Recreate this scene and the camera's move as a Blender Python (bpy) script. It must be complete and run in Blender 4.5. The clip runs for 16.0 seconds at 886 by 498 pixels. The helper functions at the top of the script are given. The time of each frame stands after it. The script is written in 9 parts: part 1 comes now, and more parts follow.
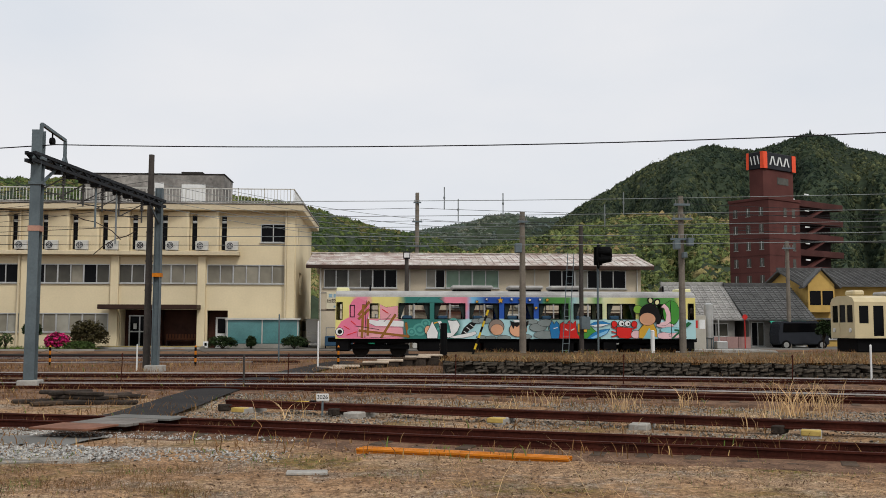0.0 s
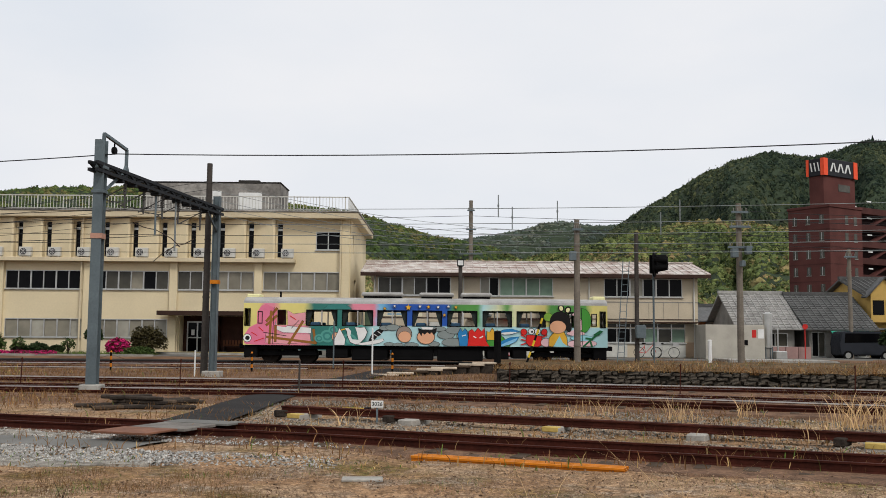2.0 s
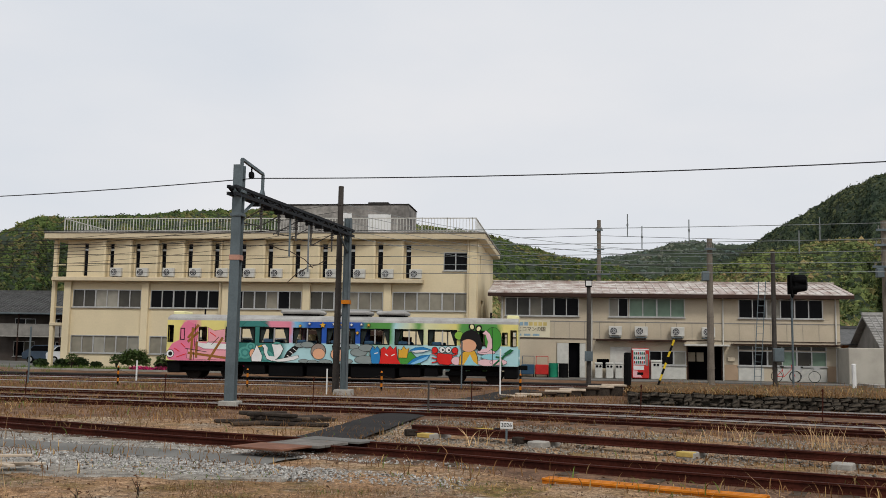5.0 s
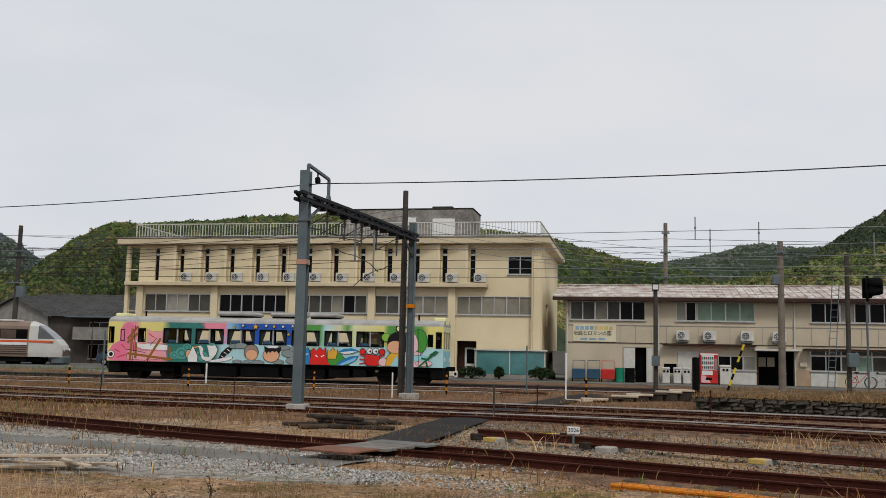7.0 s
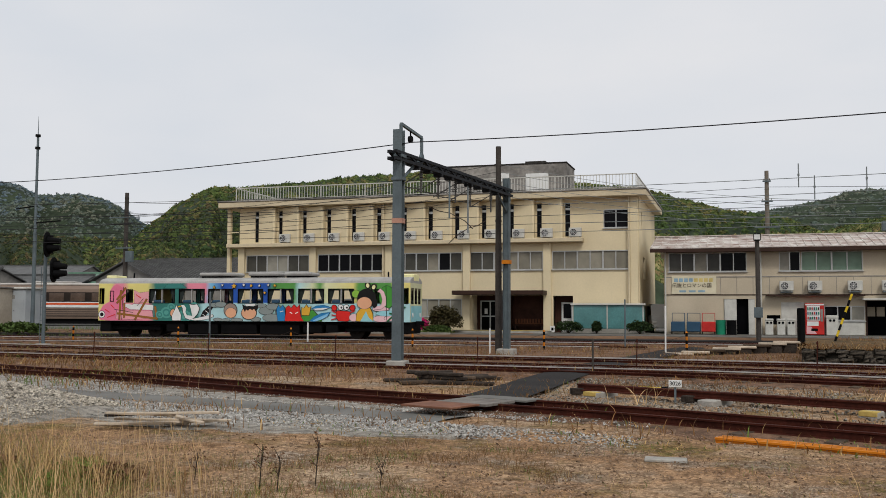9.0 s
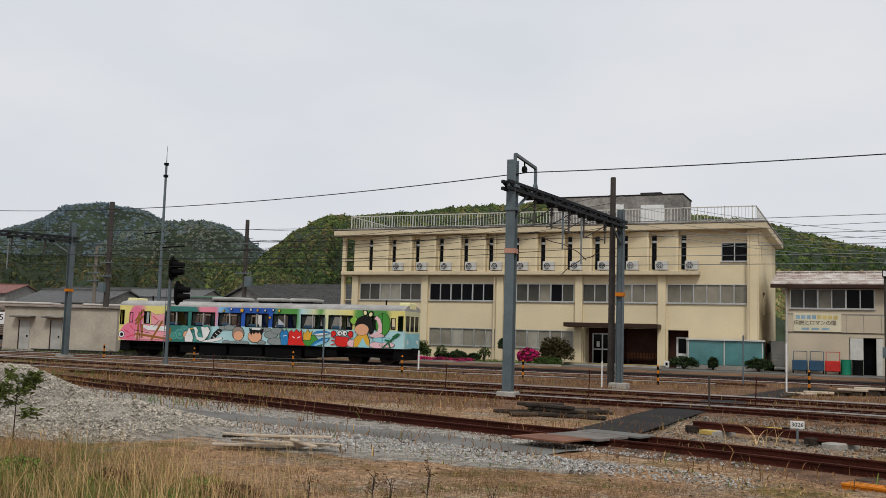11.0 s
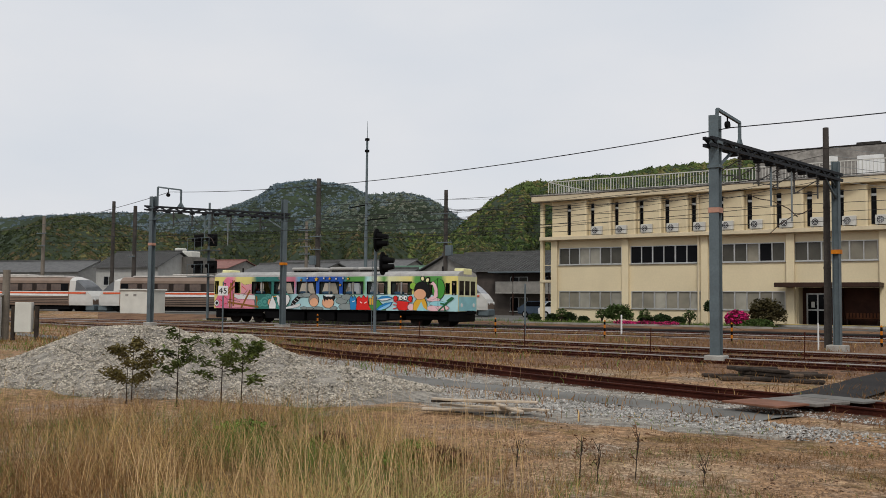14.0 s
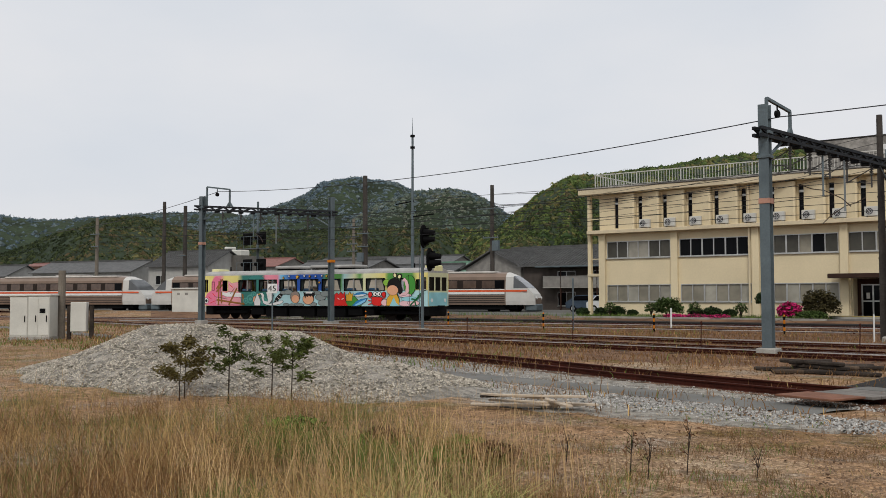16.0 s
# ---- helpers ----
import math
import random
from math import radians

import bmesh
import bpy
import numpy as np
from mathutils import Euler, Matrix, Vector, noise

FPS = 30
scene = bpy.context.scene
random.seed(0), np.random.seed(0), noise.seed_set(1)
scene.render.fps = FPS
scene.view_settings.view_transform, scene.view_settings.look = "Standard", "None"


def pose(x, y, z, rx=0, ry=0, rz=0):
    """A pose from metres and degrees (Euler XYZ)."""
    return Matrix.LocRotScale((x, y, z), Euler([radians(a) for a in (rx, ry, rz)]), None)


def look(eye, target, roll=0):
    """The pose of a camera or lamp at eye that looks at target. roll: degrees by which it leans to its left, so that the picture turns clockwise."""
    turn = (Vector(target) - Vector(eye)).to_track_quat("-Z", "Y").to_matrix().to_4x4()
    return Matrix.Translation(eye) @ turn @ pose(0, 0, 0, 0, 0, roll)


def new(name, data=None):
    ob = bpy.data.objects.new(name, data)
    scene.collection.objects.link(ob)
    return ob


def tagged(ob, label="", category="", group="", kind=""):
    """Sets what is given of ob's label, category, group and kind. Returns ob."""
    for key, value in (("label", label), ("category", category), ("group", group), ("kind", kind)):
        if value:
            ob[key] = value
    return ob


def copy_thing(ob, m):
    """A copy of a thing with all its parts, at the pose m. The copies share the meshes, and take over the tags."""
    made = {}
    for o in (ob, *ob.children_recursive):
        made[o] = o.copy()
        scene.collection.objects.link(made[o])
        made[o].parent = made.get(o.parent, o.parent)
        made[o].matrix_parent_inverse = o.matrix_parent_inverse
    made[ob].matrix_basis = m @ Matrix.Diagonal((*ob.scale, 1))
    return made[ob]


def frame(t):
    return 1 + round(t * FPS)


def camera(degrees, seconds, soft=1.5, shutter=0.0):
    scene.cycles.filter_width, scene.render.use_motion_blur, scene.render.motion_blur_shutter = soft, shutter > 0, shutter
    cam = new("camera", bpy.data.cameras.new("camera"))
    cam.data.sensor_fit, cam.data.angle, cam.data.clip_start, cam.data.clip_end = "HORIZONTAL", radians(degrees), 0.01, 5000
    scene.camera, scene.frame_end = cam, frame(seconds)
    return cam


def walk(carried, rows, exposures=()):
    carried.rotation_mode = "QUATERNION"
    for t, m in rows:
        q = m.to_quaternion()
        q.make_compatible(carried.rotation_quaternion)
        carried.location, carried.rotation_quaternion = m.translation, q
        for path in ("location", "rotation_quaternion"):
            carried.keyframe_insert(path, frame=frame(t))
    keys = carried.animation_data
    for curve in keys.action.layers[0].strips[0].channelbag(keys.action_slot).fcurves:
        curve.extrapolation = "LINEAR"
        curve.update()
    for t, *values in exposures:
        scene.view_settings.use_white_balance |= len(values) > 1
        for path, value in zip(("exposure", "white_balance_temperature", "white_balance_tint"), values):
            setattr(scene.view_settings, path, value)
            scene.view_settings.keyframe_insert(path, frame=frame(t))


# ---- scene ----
cam = camera(49.3, 16.0, soft=0.5)
EYE_Z = 1.85
# seconds, x, y, yaw, pitch, roll
PATH = [
    (0.0, 0.000, -0.000, -3.072, 4.680, 0.104),
    (0.5, -0.004, 0.000, -2.742, 4.756, -0.849),
    (1.0, -0.010, 0.001, -1.900, 4.799, -0.303),
    (1.5, -0.016, 0.001, -1.039, 4.988, 0.557),
    (2.0, -0.023, 0.001, 0.111, 5.124, 0.470),
    (2.5, -0.030, 0.002, 0.772, 5.400, 0.387),
    (3.0, -0.039, 0.002, 1.674, 5.490, -0.345),
    (3.5, -0.047, 0.003, 2.699, 5.790, -0.136),
    (4.0, -0.056, 0.003, 5.356, 6.018, 0.655),
    (6.5, -0.106, 0.006, 9.523, 6.432, 1.076),
    (7.0, -0.116, 0.006, 11.446, 6.402, 1.210),
    (7.5, -0.126, 0.007, 12.582, 6.279, 0.924),
    (8.0, -0.136, 0.007, 13.838, 6.338, 1.134),
    (8.5, -0.146, 0.008, 15.582, 4.327, 0.487),
    (9.0, -0.155, 0.008, 16.991, 3.746, 0.212),
    (11.5, -0.196, 0.011, 24.934, 5.447, 2.530),
    (12.0, -0.202, 0.011, 26.677, 3.855, 2.454),
    (12.5, -0.207, 0.011, 31.062, 2.597, 0.170),
    (13.0, -0.211, 0.011, 32.734, 3.763, 0.691),
    (13.5, -0.215, 0.012, 34.470, 3.045, 0.218),
    (14.0, -0.217, 0.012, 35.344, 3.160, 0.554),
    (14.5, -0.218, 0.012, 36.116, 2.970, 0.408),
    (15.0, -0.218, 0.012, 36.190, 2.980, 0.263),
    (15.5, -0.217, 0.012, 37.016, 3.105, 0.046),
    (16.0, -0.214, 0.012, 38.120, 2.883, -0.094),
]


def aim(x, y, yaw, pitch, roll):
    a, b = radians(yaw), radians(pitch)
    eye = Vector((x, y, EYE_Z))
    return look(eye, eye + Vector((-math.sin(a) * math.cos(b), math.cos(a) * math.cos(b), math.sin(b))), roll)


walk(cam, [(row[0], aim(*row[1:])) for row in PATH], [(0.0, 0.05), (2.0, 0.12), (3.5, 0.13), (4.2, 0.1), (6.3, -0.13), (7.0, -0.1), (8.0, -0.05), (9.0, -0.06), (12.0, -0.06), (16.0, -0.04)])

# ---- light ----
SUN_EL, SUN_AZ = 48.0, 150.0
world = bpy.data.worlds.new("overcast_sky")
scene.world = world
world.use_nodes = True
wn, wl = world.node_tree.nodes, world.node_tree.links
wn.clear()
w_out = wn.new("ShaderNodeOutputWorld")
w_sky = wn.new("ShaderNodeTexSky")
w_sky.sky_type = "NISHITA"
w_sky.sun_disc = False
w_sky.sun_elevation, w_sky.sun_rotation = radians(SUN_EL), radians(SUN_AZ)
w_sky.dust_density = 4.0
w_tex = wn.new("ShaderNodeTexCoord")
w_map = wn.new("ShaderNodeMapping")
w_map.inputs["Scale"].default_value = (1.0, 1.0, 2.6)
w_noise = wn.new("ShaderNodeTexNoise")
w_noise.inputs["Scale"].default_value = 2.2
w_noise.inputs["Detail"].default_value = 5.0
w_ramp = wn.new("ShaderNodeValToRGB")
w_ramp.color_ramp.elements[0].position, w_ramp.color_ramp.elements[0].color = 0.3, (0.70, 0.74, 0.80, 1)
w_ramp.color_ramp.elements[1].position, w_ramp.color_ramp.elements[1].color = 0.7, (0.83, 0.83, 0.85, 1)
w_bg_sky = wn.new("ShaderNodeBackground")
w_bg_sky.inputs["Strength"].default_value = 0.05
w_bg_cloud = wn.new("ShaderNodeBackground")
w_bg_cloud.inputs["Strength"].default_value = 1.03
w_add = wn.new("ShaderNodeMixShader")
w_add.inputs[0].default_value = 0.93
wl.new(w_tex.outputs["Generated"], w_map.inputs["Vector"])
wl.new(w_map.outputs["Vector"], w_noise.inputs["Vector"])
wl.new(w_noise.outputs["Fac"], w_ramp.inputs["Fac"])
wl.new(w_ramp.outputs["Color"], w_bg_cloud.inputs["Color"])
wl.new(w_sky.outputs["Color"], w_bg_sky.inputs["Color"])
wl.new(w_bg_sky.outputs[0], w_add.inputs[1])
wl.new(w_bg_cloud.outputs[0], w_add.inputs[2])
wl.new(w_add.outputs[0], w_out.inputs["Surface"])
sun = new("sun", bpy.data.lights.new("sun", "SUN"))
sun.data.energy, sun.data.angle, sun.data.color = 1.65, radians(14), (1.0, 0.96, 0.9)
SA, SE = radians(SUN_AZ), radians(SUN_EL)
sun.matrix_world = look((0, 0, 60), Vector((0, 0, 60)) - Vector((math.sin(SA) * math.cos(SE), math.cos(SA) * math.cos(SE), math.sin(SE))))


# ---- materials ----
MATS = {}


def mat(name, col, rough=0.7, metal=0.0, var=0.25, scale=1.5, fine=20.0, bump=0.15, col2=None, rand=0.0, spec=0.12, dist=0.02):
    """A procedural surface: broad stains and fine grain over a base colour, with relief."""
    if name in MATS:
        return MATS[name]
    m = bpy.data.materials.new(name)
    m.use_nodes = True
    n, l = m.node_tree.nodes, m.node_tree.links
    b = n["Principled BSDF"]
    b.inputs["Roughness"].default_value, b.inputs["Metallic"].default_value = rough, metal
    b.inputs["Specular IOR Level"].default_value = spec
    tc = n.new("ShaderNodeTexCoord")
    big, small = n.new("ShaderNodeTexNoise"), n.new("ShaderNodeTexNoise")
    big.inputs["Scale"].default_value, big.inputs["Detail"].default_value = scale, 4.0
    small.inputs["Scale"].default_value, small.inputs["Detail"].default_value = fine, 3.0
    l.new(tc.outputs["Object"], big.inputs["Vector"])
    l.new(tc.outputs["Object"], small.inputs["Vector"])
    c2 = col2 or tuple(c * (1 - var) for c in col)
    r1 = n.new("ShaderNodeValToRGB")
    r1.color_ramp.elements[0].position, r1.color_ramp.elements[0].color = 0.35, (*c2, 1)
    r1.color_ramp.elements[1].position, r1.color_ramp.elements[1].color = 0.65, (*col, 1)
    l.new(big.outputs["Fac"], r1.inputs["Fac"])
    mul = n.new("ShaderNodeMix")
    mul.data_type, mul.blend_type = "RGBA", "MULTIPLY"
    mul.inputs[0].default_value = min(1.0, 0.4 + var)
    r2 = n.new("ShaderNodeValToRGB")
    r2.color_ramp.elements[0].position, r2.color_ramp.elements[0].color = 0.3, (1 - var, 1 - var, 1 - var, 1)
    r2.color_ramp.elements[1].position, r2.color_ramp.elements[1].color = 0.7, (1, 1, 1, 1)
    l.new(small.outputs["Fac"], r2.inputs["Fac"])
    l.new(r1.outputs["Color"], mul.inputs[6])
    l.new(r2.outputs["Color"], mul.inputs[7])
    last = mul.outputs[2]
    if rand:
        oi = n.new("ShaderNodeObjectInfo")
        gi = n.new("ShaderNodeNewGeometry")
        ad = n.new("ShaderNodeMath")
        ad.operation = "ADD"
        l.new(oi.outputs["Random"], ad.inputs[0])
        l.new(gi.outputs["Random Per Island"], ad.inputs[1])
        mr = n.new("ShaderNodeMapRange")
        mr.inputs["From Max"].default_value = 2.0
        mr.inputs["To Min"].default_value, mr.inputs["To Max"].default_value = 1 - rand, 1 + rand
        l.new(ad.outputs[0], mr.inputs["Value"])
        hs = n.new("ShaderNodeHueSaturation")
        l.new(mr.outputs[0], hs.inputs["Value"])
        l.new(last, hs.inputs["Color"])
        last = hs.outputs["Color"]
    l.new(last, b.inputs["Base Color"])
    if bump:
        bp = n.new("ShaderNodeBump")
        bp.inputs["Strength"].default_value, bp.inputs["Distance"].default_value = bump, dist
        l.new(small.outputs["Fac"], bp.inputs["Height"])
        l.new(bp.outputs["Normal"], b.inputs["Normal"])
    MATS[name] = m
    return m


CREAM = mat("cream_render", (0.72, 0.61, 0.405), 0.85, var=0.12, scale=0.35, fine=9, bump=0.1)
CREAM_TRIM = mat("cream_trim", (0.66, 0.56, 0.385), 0.8, var=0.18, scale=0.5, fine=9)
STAINED = mat("stained_concrete", (0.40, 0.375, 0.34), 0.9, var=0.45, scale=0.6, fine=5, col2=(0.15, 0.14, 0.13))
CONCRETE = mat("concrete", (0.42, 0.40, 0.36), 0.9, var=0.3, scale=2, fine=30)
PLINTH = mat("plinth_concrete", (0.35, 0.33, 0.29), 0.9, var=0.3, scale=1, fine=12)
WHITE_PAINT = mat("white_paint", (0.74, 0.74, 0.72), 0.5, var=0.12, scale=2, fine=15)
WHITE_METAL = mat("white_enamel", (0.58, 0.57, 0.52), 0.4, var=0.15, scale=3, fine=25)
ALU = mat("window_aluminium", (0.55, 0.55, 0.53), 0.35, 0.7, var=0.15, scale=3, fine=30, bump=0)
STEEL_GREY = mat("galvanised_steel", (0.15, 0.185, 0.20), 0.55, 0.35, var=0.25, scale=1.2, fine=14)
RUST = mat("rusty_rail", (0.078, 0.02, 0.012), 0.75, 0.15, var=0.45, scale=1.2, fine=18, bump=0.3)
SHINY_RAIL = mat("worn_rail_head", (0.33, 0.29, 0.26), 0.32, 0.9, var=0.2, scale=1, fine=20, bump=0)
SLEEPER = mat("sleeper_wood", (0.11, 0.078, 0.055), 0.9, var=0.45, scale=2, fine=25, bump=0.4, rand=0.3)
# near-black colour painting the shade behind windows and inside door recesses
DARK = mat("shade_black", (0.004, 0.004, 0.005), 0.8, var=0.3, spec=0.03)
BLACK_PAINT = mat("black_paint", (0.007, 0.007, 0.0075), 0.7, var=0.3, spec=0.05)
POLE_CONC = mat("pole_concrete", (0.22, 0.19, 0.155), 0.9, var=0.3, scale=1.0, fine=12)
POLE_DARK = mat("pole_dark", (0.08, 0.07, 0.062), 0.8, var=0.35, scale=1.0, fine=12)
GREY_CLAD = mat("grey_cladding", (0.55, 0.47, 0.35), 0.75, var=0.15, scale=0.6, fine=12)
TIN_ROOF = mat("weathered_tin", (0.72, 0.68, 0.63), 0.6, 0.2, var=0.35, scale=1.3, fine=8, col2=(0.40, 0.30, 0.26))
BROWN = mat("brown_fascia", (0.055, 0.03, 0.022), 0.5, var=0.3)
BROWN_PANEL = mat("brown_panel", (0.07, 0.028, 0.018), 0.6, var=0.35, scale=2)
TEAL_BOARD = mat("teal_board", (0.10, 0.30, 0.29), 0.5, var=0.25, scale=1)
TILE_GREY = mat("grey_roof_tile", (0.12, 0.12, 0.118), 0.55, var=0.3, scale=1.5, fine=6, rand=0.25)
TILE_LIGHT = mat("pale_roof_tile", (0.38, 0.37, 0.35), 0.6, var=0.3, scale=1.5, fine=6, rand=0.2)
PLASTER_GREY = mat("grey_plaster", (0.29, 0.275, 0.25), 0.9, var=0.25)
PLASTER_YEL = mat("yellow_plaster", (0.55, 0.36, 0.11), 0.85, var=0.15)
BRICK_RED = mat("red_brick_tile", (0.115, 0.042, 0.036), 0.8, var=0.25, scale=0.3, fine=6)
BRICK_DARK = mat("dark_brick", (0.09, 0.035, 0.03), 0.8, var=0.3, scale=0.3, fine=6)
ORANGE = mat("orange_paint", (0.62, 0.20, 0.015), 0.6, var=0.25, scale=3)
YELLOW = mat("yellow_paint", (0.72, 0.50, 0.03), 0.6, var=0.25, scale=3)
RED = mat("red_paint", (0.55, 0.035, 0.03), 0.5, var=0.2, scale=3)
RED_SIGN = mat("red_sign_panel", (0.85, 0.10, 0.04), 0.5, var=0.1)
GREEN_P = mat("green_paint", (0.02, 0.25, 0.14), 0.5, var=0.2)
WIRE = mat("overhead_wire", (0.03, 0.03, 0.032), 0.5, 0.5, var=0.1, bump=0)
PALE_WIRE = mat("pale_wire", (0.22, 0.24, 0.24), 0.5, 0.5, var=0.1, bump=0)
STONE = mat("wall_stone", (0.165, 0.14, 0.11), 0.95, var=0.65, scale=2.6, fine=14, bump=0.8, rand=0.35, col2=(0.04, 0.036, 0.03))
MORTAR = mat("wall_joint", (0.10, 0.088, 0.07), 0.95, var=0.3)
GRAVEL_BASE = mat("gravel_bed", (0.42, 0.385, 0.33), 0.95, var=0.55, scale=5, fine=45, bump=0.6)
GREY_GRAVEL = mat("grey_gravel", (0.56, 0.54, 0.50), 0.95, var=0.4, scale=6, fine=40, bump=0.4, rand=0.5)
GRAVEL = mat("pale_gravel", (0.70, 0.63, 0.52), 0.95, var=0.4, scale=6, fine=40, bump=0.4, rand=0.45)
BALLAST = mat("brown_ballast", (0.38, 0.255, 0.17), 0.95, var=0.4, scale=4, fine=30, bump=0.4, rand=0.55)
GREY_BALLAST = mat("grey_ballast", (0.46, 0.41, 0.345), 0.95, var=0.45, scale=4, fine=30, bump=0.4, rand=0.55)
ASPHALT = mat("asphalt", (0.034, 0.031, 0.03), 0.9, var=0.3, scale=1.0, fine=60)
ASPHALT_PALE = mat("dusty_asphalt", (0.20, 0.195, 0.18), 0.95, var=0.3, scale=0.8, fine=50)
PLATE = mat("rusty_plate", (0.26, 0.12, 0.075), 0.7, 0.2, var=0.3, scale=2)
WOOD_PALE = mat("pale_timber", (0.58, 0.48, 0.37), 0.8, var=0.3, scale=2, fine=25)
WOOD_OLD = mat("old_timber", (0.06, 0.047, 0.038), 0.9, var=0.5, scale=3, fine=25, bump=0.5, rand=0.3)
STRAW = mat("dry_grass", (0.60, 0.40, 0.17), 0.8, var=0.3, scale=0.8, fine=6, bump=0, rand=0.6)
STRAW_PALE = mat("pale_stalks", (0.66, 0.45, 0.235), 0.75, var=0.25, scale=0.8, fine=6, bump=0, rand=0.35)
STRAW_DARK = mat("brown_grass", (0.36, 0.19, 0.078), 0.85, var=0.35, scale=0.8, fine=6, bump=0, rand=0.6)
GRASS = mat("green_grass", (0.15, 0.23, 0.045), 0.8, var=0.35, scale=0.8, fine=6, bump=0, rand=0.6)
LEAF = mat("leaf", (0.07, 0.11, 0.03), 0.7, var=0.35, scale=3, bump=0, rand=0.4)
LEAF_DARK = mat("dark_leaf", (0.035, 0.06, 0.02), 0.7, var=0.4, scale=3, bump=0, rand=0.4)
AZALEA = mat("azalea_flower", (0.68, 0.03, 0.19), 0.7, var=0.3, bump=0, rand=0.3)
BARK = mat("bark", (0.06, 0.045, 0.035), 0.9, var=0.4)
SILVER = mat("express_steel", (0.24, 0.175, 0.135), 0.4, 0.2, var=0.15, scale=1)
EXP_GREY = mat("express_roof", (0.55, 0.52, 0.48), 0.5, 0.2, var=0.2)
CREAM_CAR = mat("cream_car", (0.62, 0.52, 0.32), 0.4, var=0.1)
CAR_WHITE = mat("van_white", (0.65, 0.66, 0.67), 0.3, var=0.08)
CAR_DARK = mat("car_dark", (0.03, 0.033, 0.04), 0.25, var=0.1)
BLUE = mat("blue_plastic", (0.04, 0.09, 0.15), 0.5, var=0.2)


def glass_mat(name, col, rough=0.06, spec=0.18):
    m = mat(name, col, rough, var=0.3, scale=0.6, fine=2, bump=0, spec=spec, rand=0.25)
    return m


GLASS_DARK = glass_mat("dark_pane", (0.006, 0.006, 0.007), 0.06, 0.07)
GLASS_BLIND = glass_mat("blind_pane", (0.30, 0.275, 0.215), 0.15)
GLASS_GREY = glass_mat("grey_pane", (0.085, 0.08, 0.065), 0.1)
GLASS_GREEN = glass_mat("green_curtain_pane", (0.26, 0.38, 0.28), 0.2)
GLASS_CURTAIN = glass_mat("pale_curtain_pane", (0.38, 0.36, 0.30), 0.2)


# ---- building blocks ----
def thing(name, loc=(0, 0, 0), label="", category="", group="", kind="", rz=0.0):
    e = new(name)
    e.matrix_basis = pose(*loc, 0, 0, rz)
    e.empty_display_size = 0.2
    return tagged(e, label, category, group, kind)


def mesh_of(name, bm, material):
    me = bpy.data.meshes.new(name)
    bmesh.ops.recalc_face_normals(bm, faces=bm.faces)
    bm.to_mesh(me)
    bm.free()
    for mm in (material if isinstance(material, (list, tuple)) else [material]):
        me.materials.append(mm)
    return me


def part(name, bm, material, parent=None, label="", smooth=False):
    me = bm if isinstance(bm, bpy.types.Mesh) else mesh_of(name, bm, material)
    if smooth:
        me.polygons.foreach_set("use_smooth", [True] * len(me.polygons))
    ob = new(name, me)
    if parent:
        ob.parent = parent
    if label:
        ob["label"] = label
    return ob


def single(name, bm, material, label, category, group="", kind="", smooth=False):
    return tagged(part(name, bm, material, None, "", smooth), label, category, group, kind)


def B():
    return bmesh.new()


def box(bm, x0, x1, y0, y1, z0, z1, mi=0):
    v = [bm.verts.new(p) for p in ((x0, y0, z0), (x1, y0, z0), (x1, y1, z0), (x0, y1, z0), (x0, y0, z1), (x1, y0, z1), (x1, y1, z1), (x0, y1, z1))]
    for f in ((0, 3, 2, 1), (4, 5, 6, 7), (0, 1, 5, 4), (1, 2, 6, 5), (2, 3, 7, 6), (3, 0, 4, 7)):
        bm.faces.new([v[i] for i in f]).material_index = mi
    return bm


def bbox(*a, bevel=0.01):
    bm = box(B(), *a)
    bmesh.ops.bevel(bm, geom=list(bm.edges), offset=bevel, segments=1, affect="EDGES")
    return bm


def tube(bm, p0, p1, r0, r1=None, seg=8, mi=0, cap=True):
    p0, p1 = Vector(p0), Vector(p1)
    r1 = r0 if r1 is None else r1
    d = (p1 - p0).normalized()
    a = d.orthogonal().normalized()
    b = d.cross(a)
    rings = []
    for p, r in ((p0, r0), (p1, r1)):
        rings.append([bm.verts.new(p + (a * math.cos(2 * math.pi * i / seg) + b * math.sin(2 * math.pi * i / seg)) * r) for i in range(seg)])
    for i in range(seg):
        j = (i + 1) % seg
        bm.faces.new((rings[0][i], rings[0][j], rings[1][j], rings[1][i])).material_index = mi
    if cap:
        bm.faces.new(rings[0][::-1]).material_index = mi
        bm.faces.new(rings[1]).material_index = mi
    return bm


def bar(bm, p0, p1, w, h, mi=0):
    """A square bar from p0 to p1, w wide and h high."""
    p0, p1 = Vector(p0), Vector(p1)
    d = (p1 - p0).normalized()
    side = d.cross(Vector((0, 0, 1)))
    side = side.normalized() if side.length > 1e-4 else Vector((1, 0, 0))
    up = side.cross(d)
    vs = []
    for p in (p0, p1):
        vs.append([bm.verts.new(p + side * sx * w / 2 + up * sz * h / 2) for sx, sz in ((-1, -1), (1, -1), (1, 1), (-1, 1))])
    for i in range(4):
        j = (i + 1) % 4
        bm.faces.new((vs[0][i], vs[0][j], vs[1][j], vs[1][i])).material_index = mi
    bm.faces.new(vs[0][::-1]).material_index = mi
    bm.faces.new(vs[1]).material_index = mi
    return bm


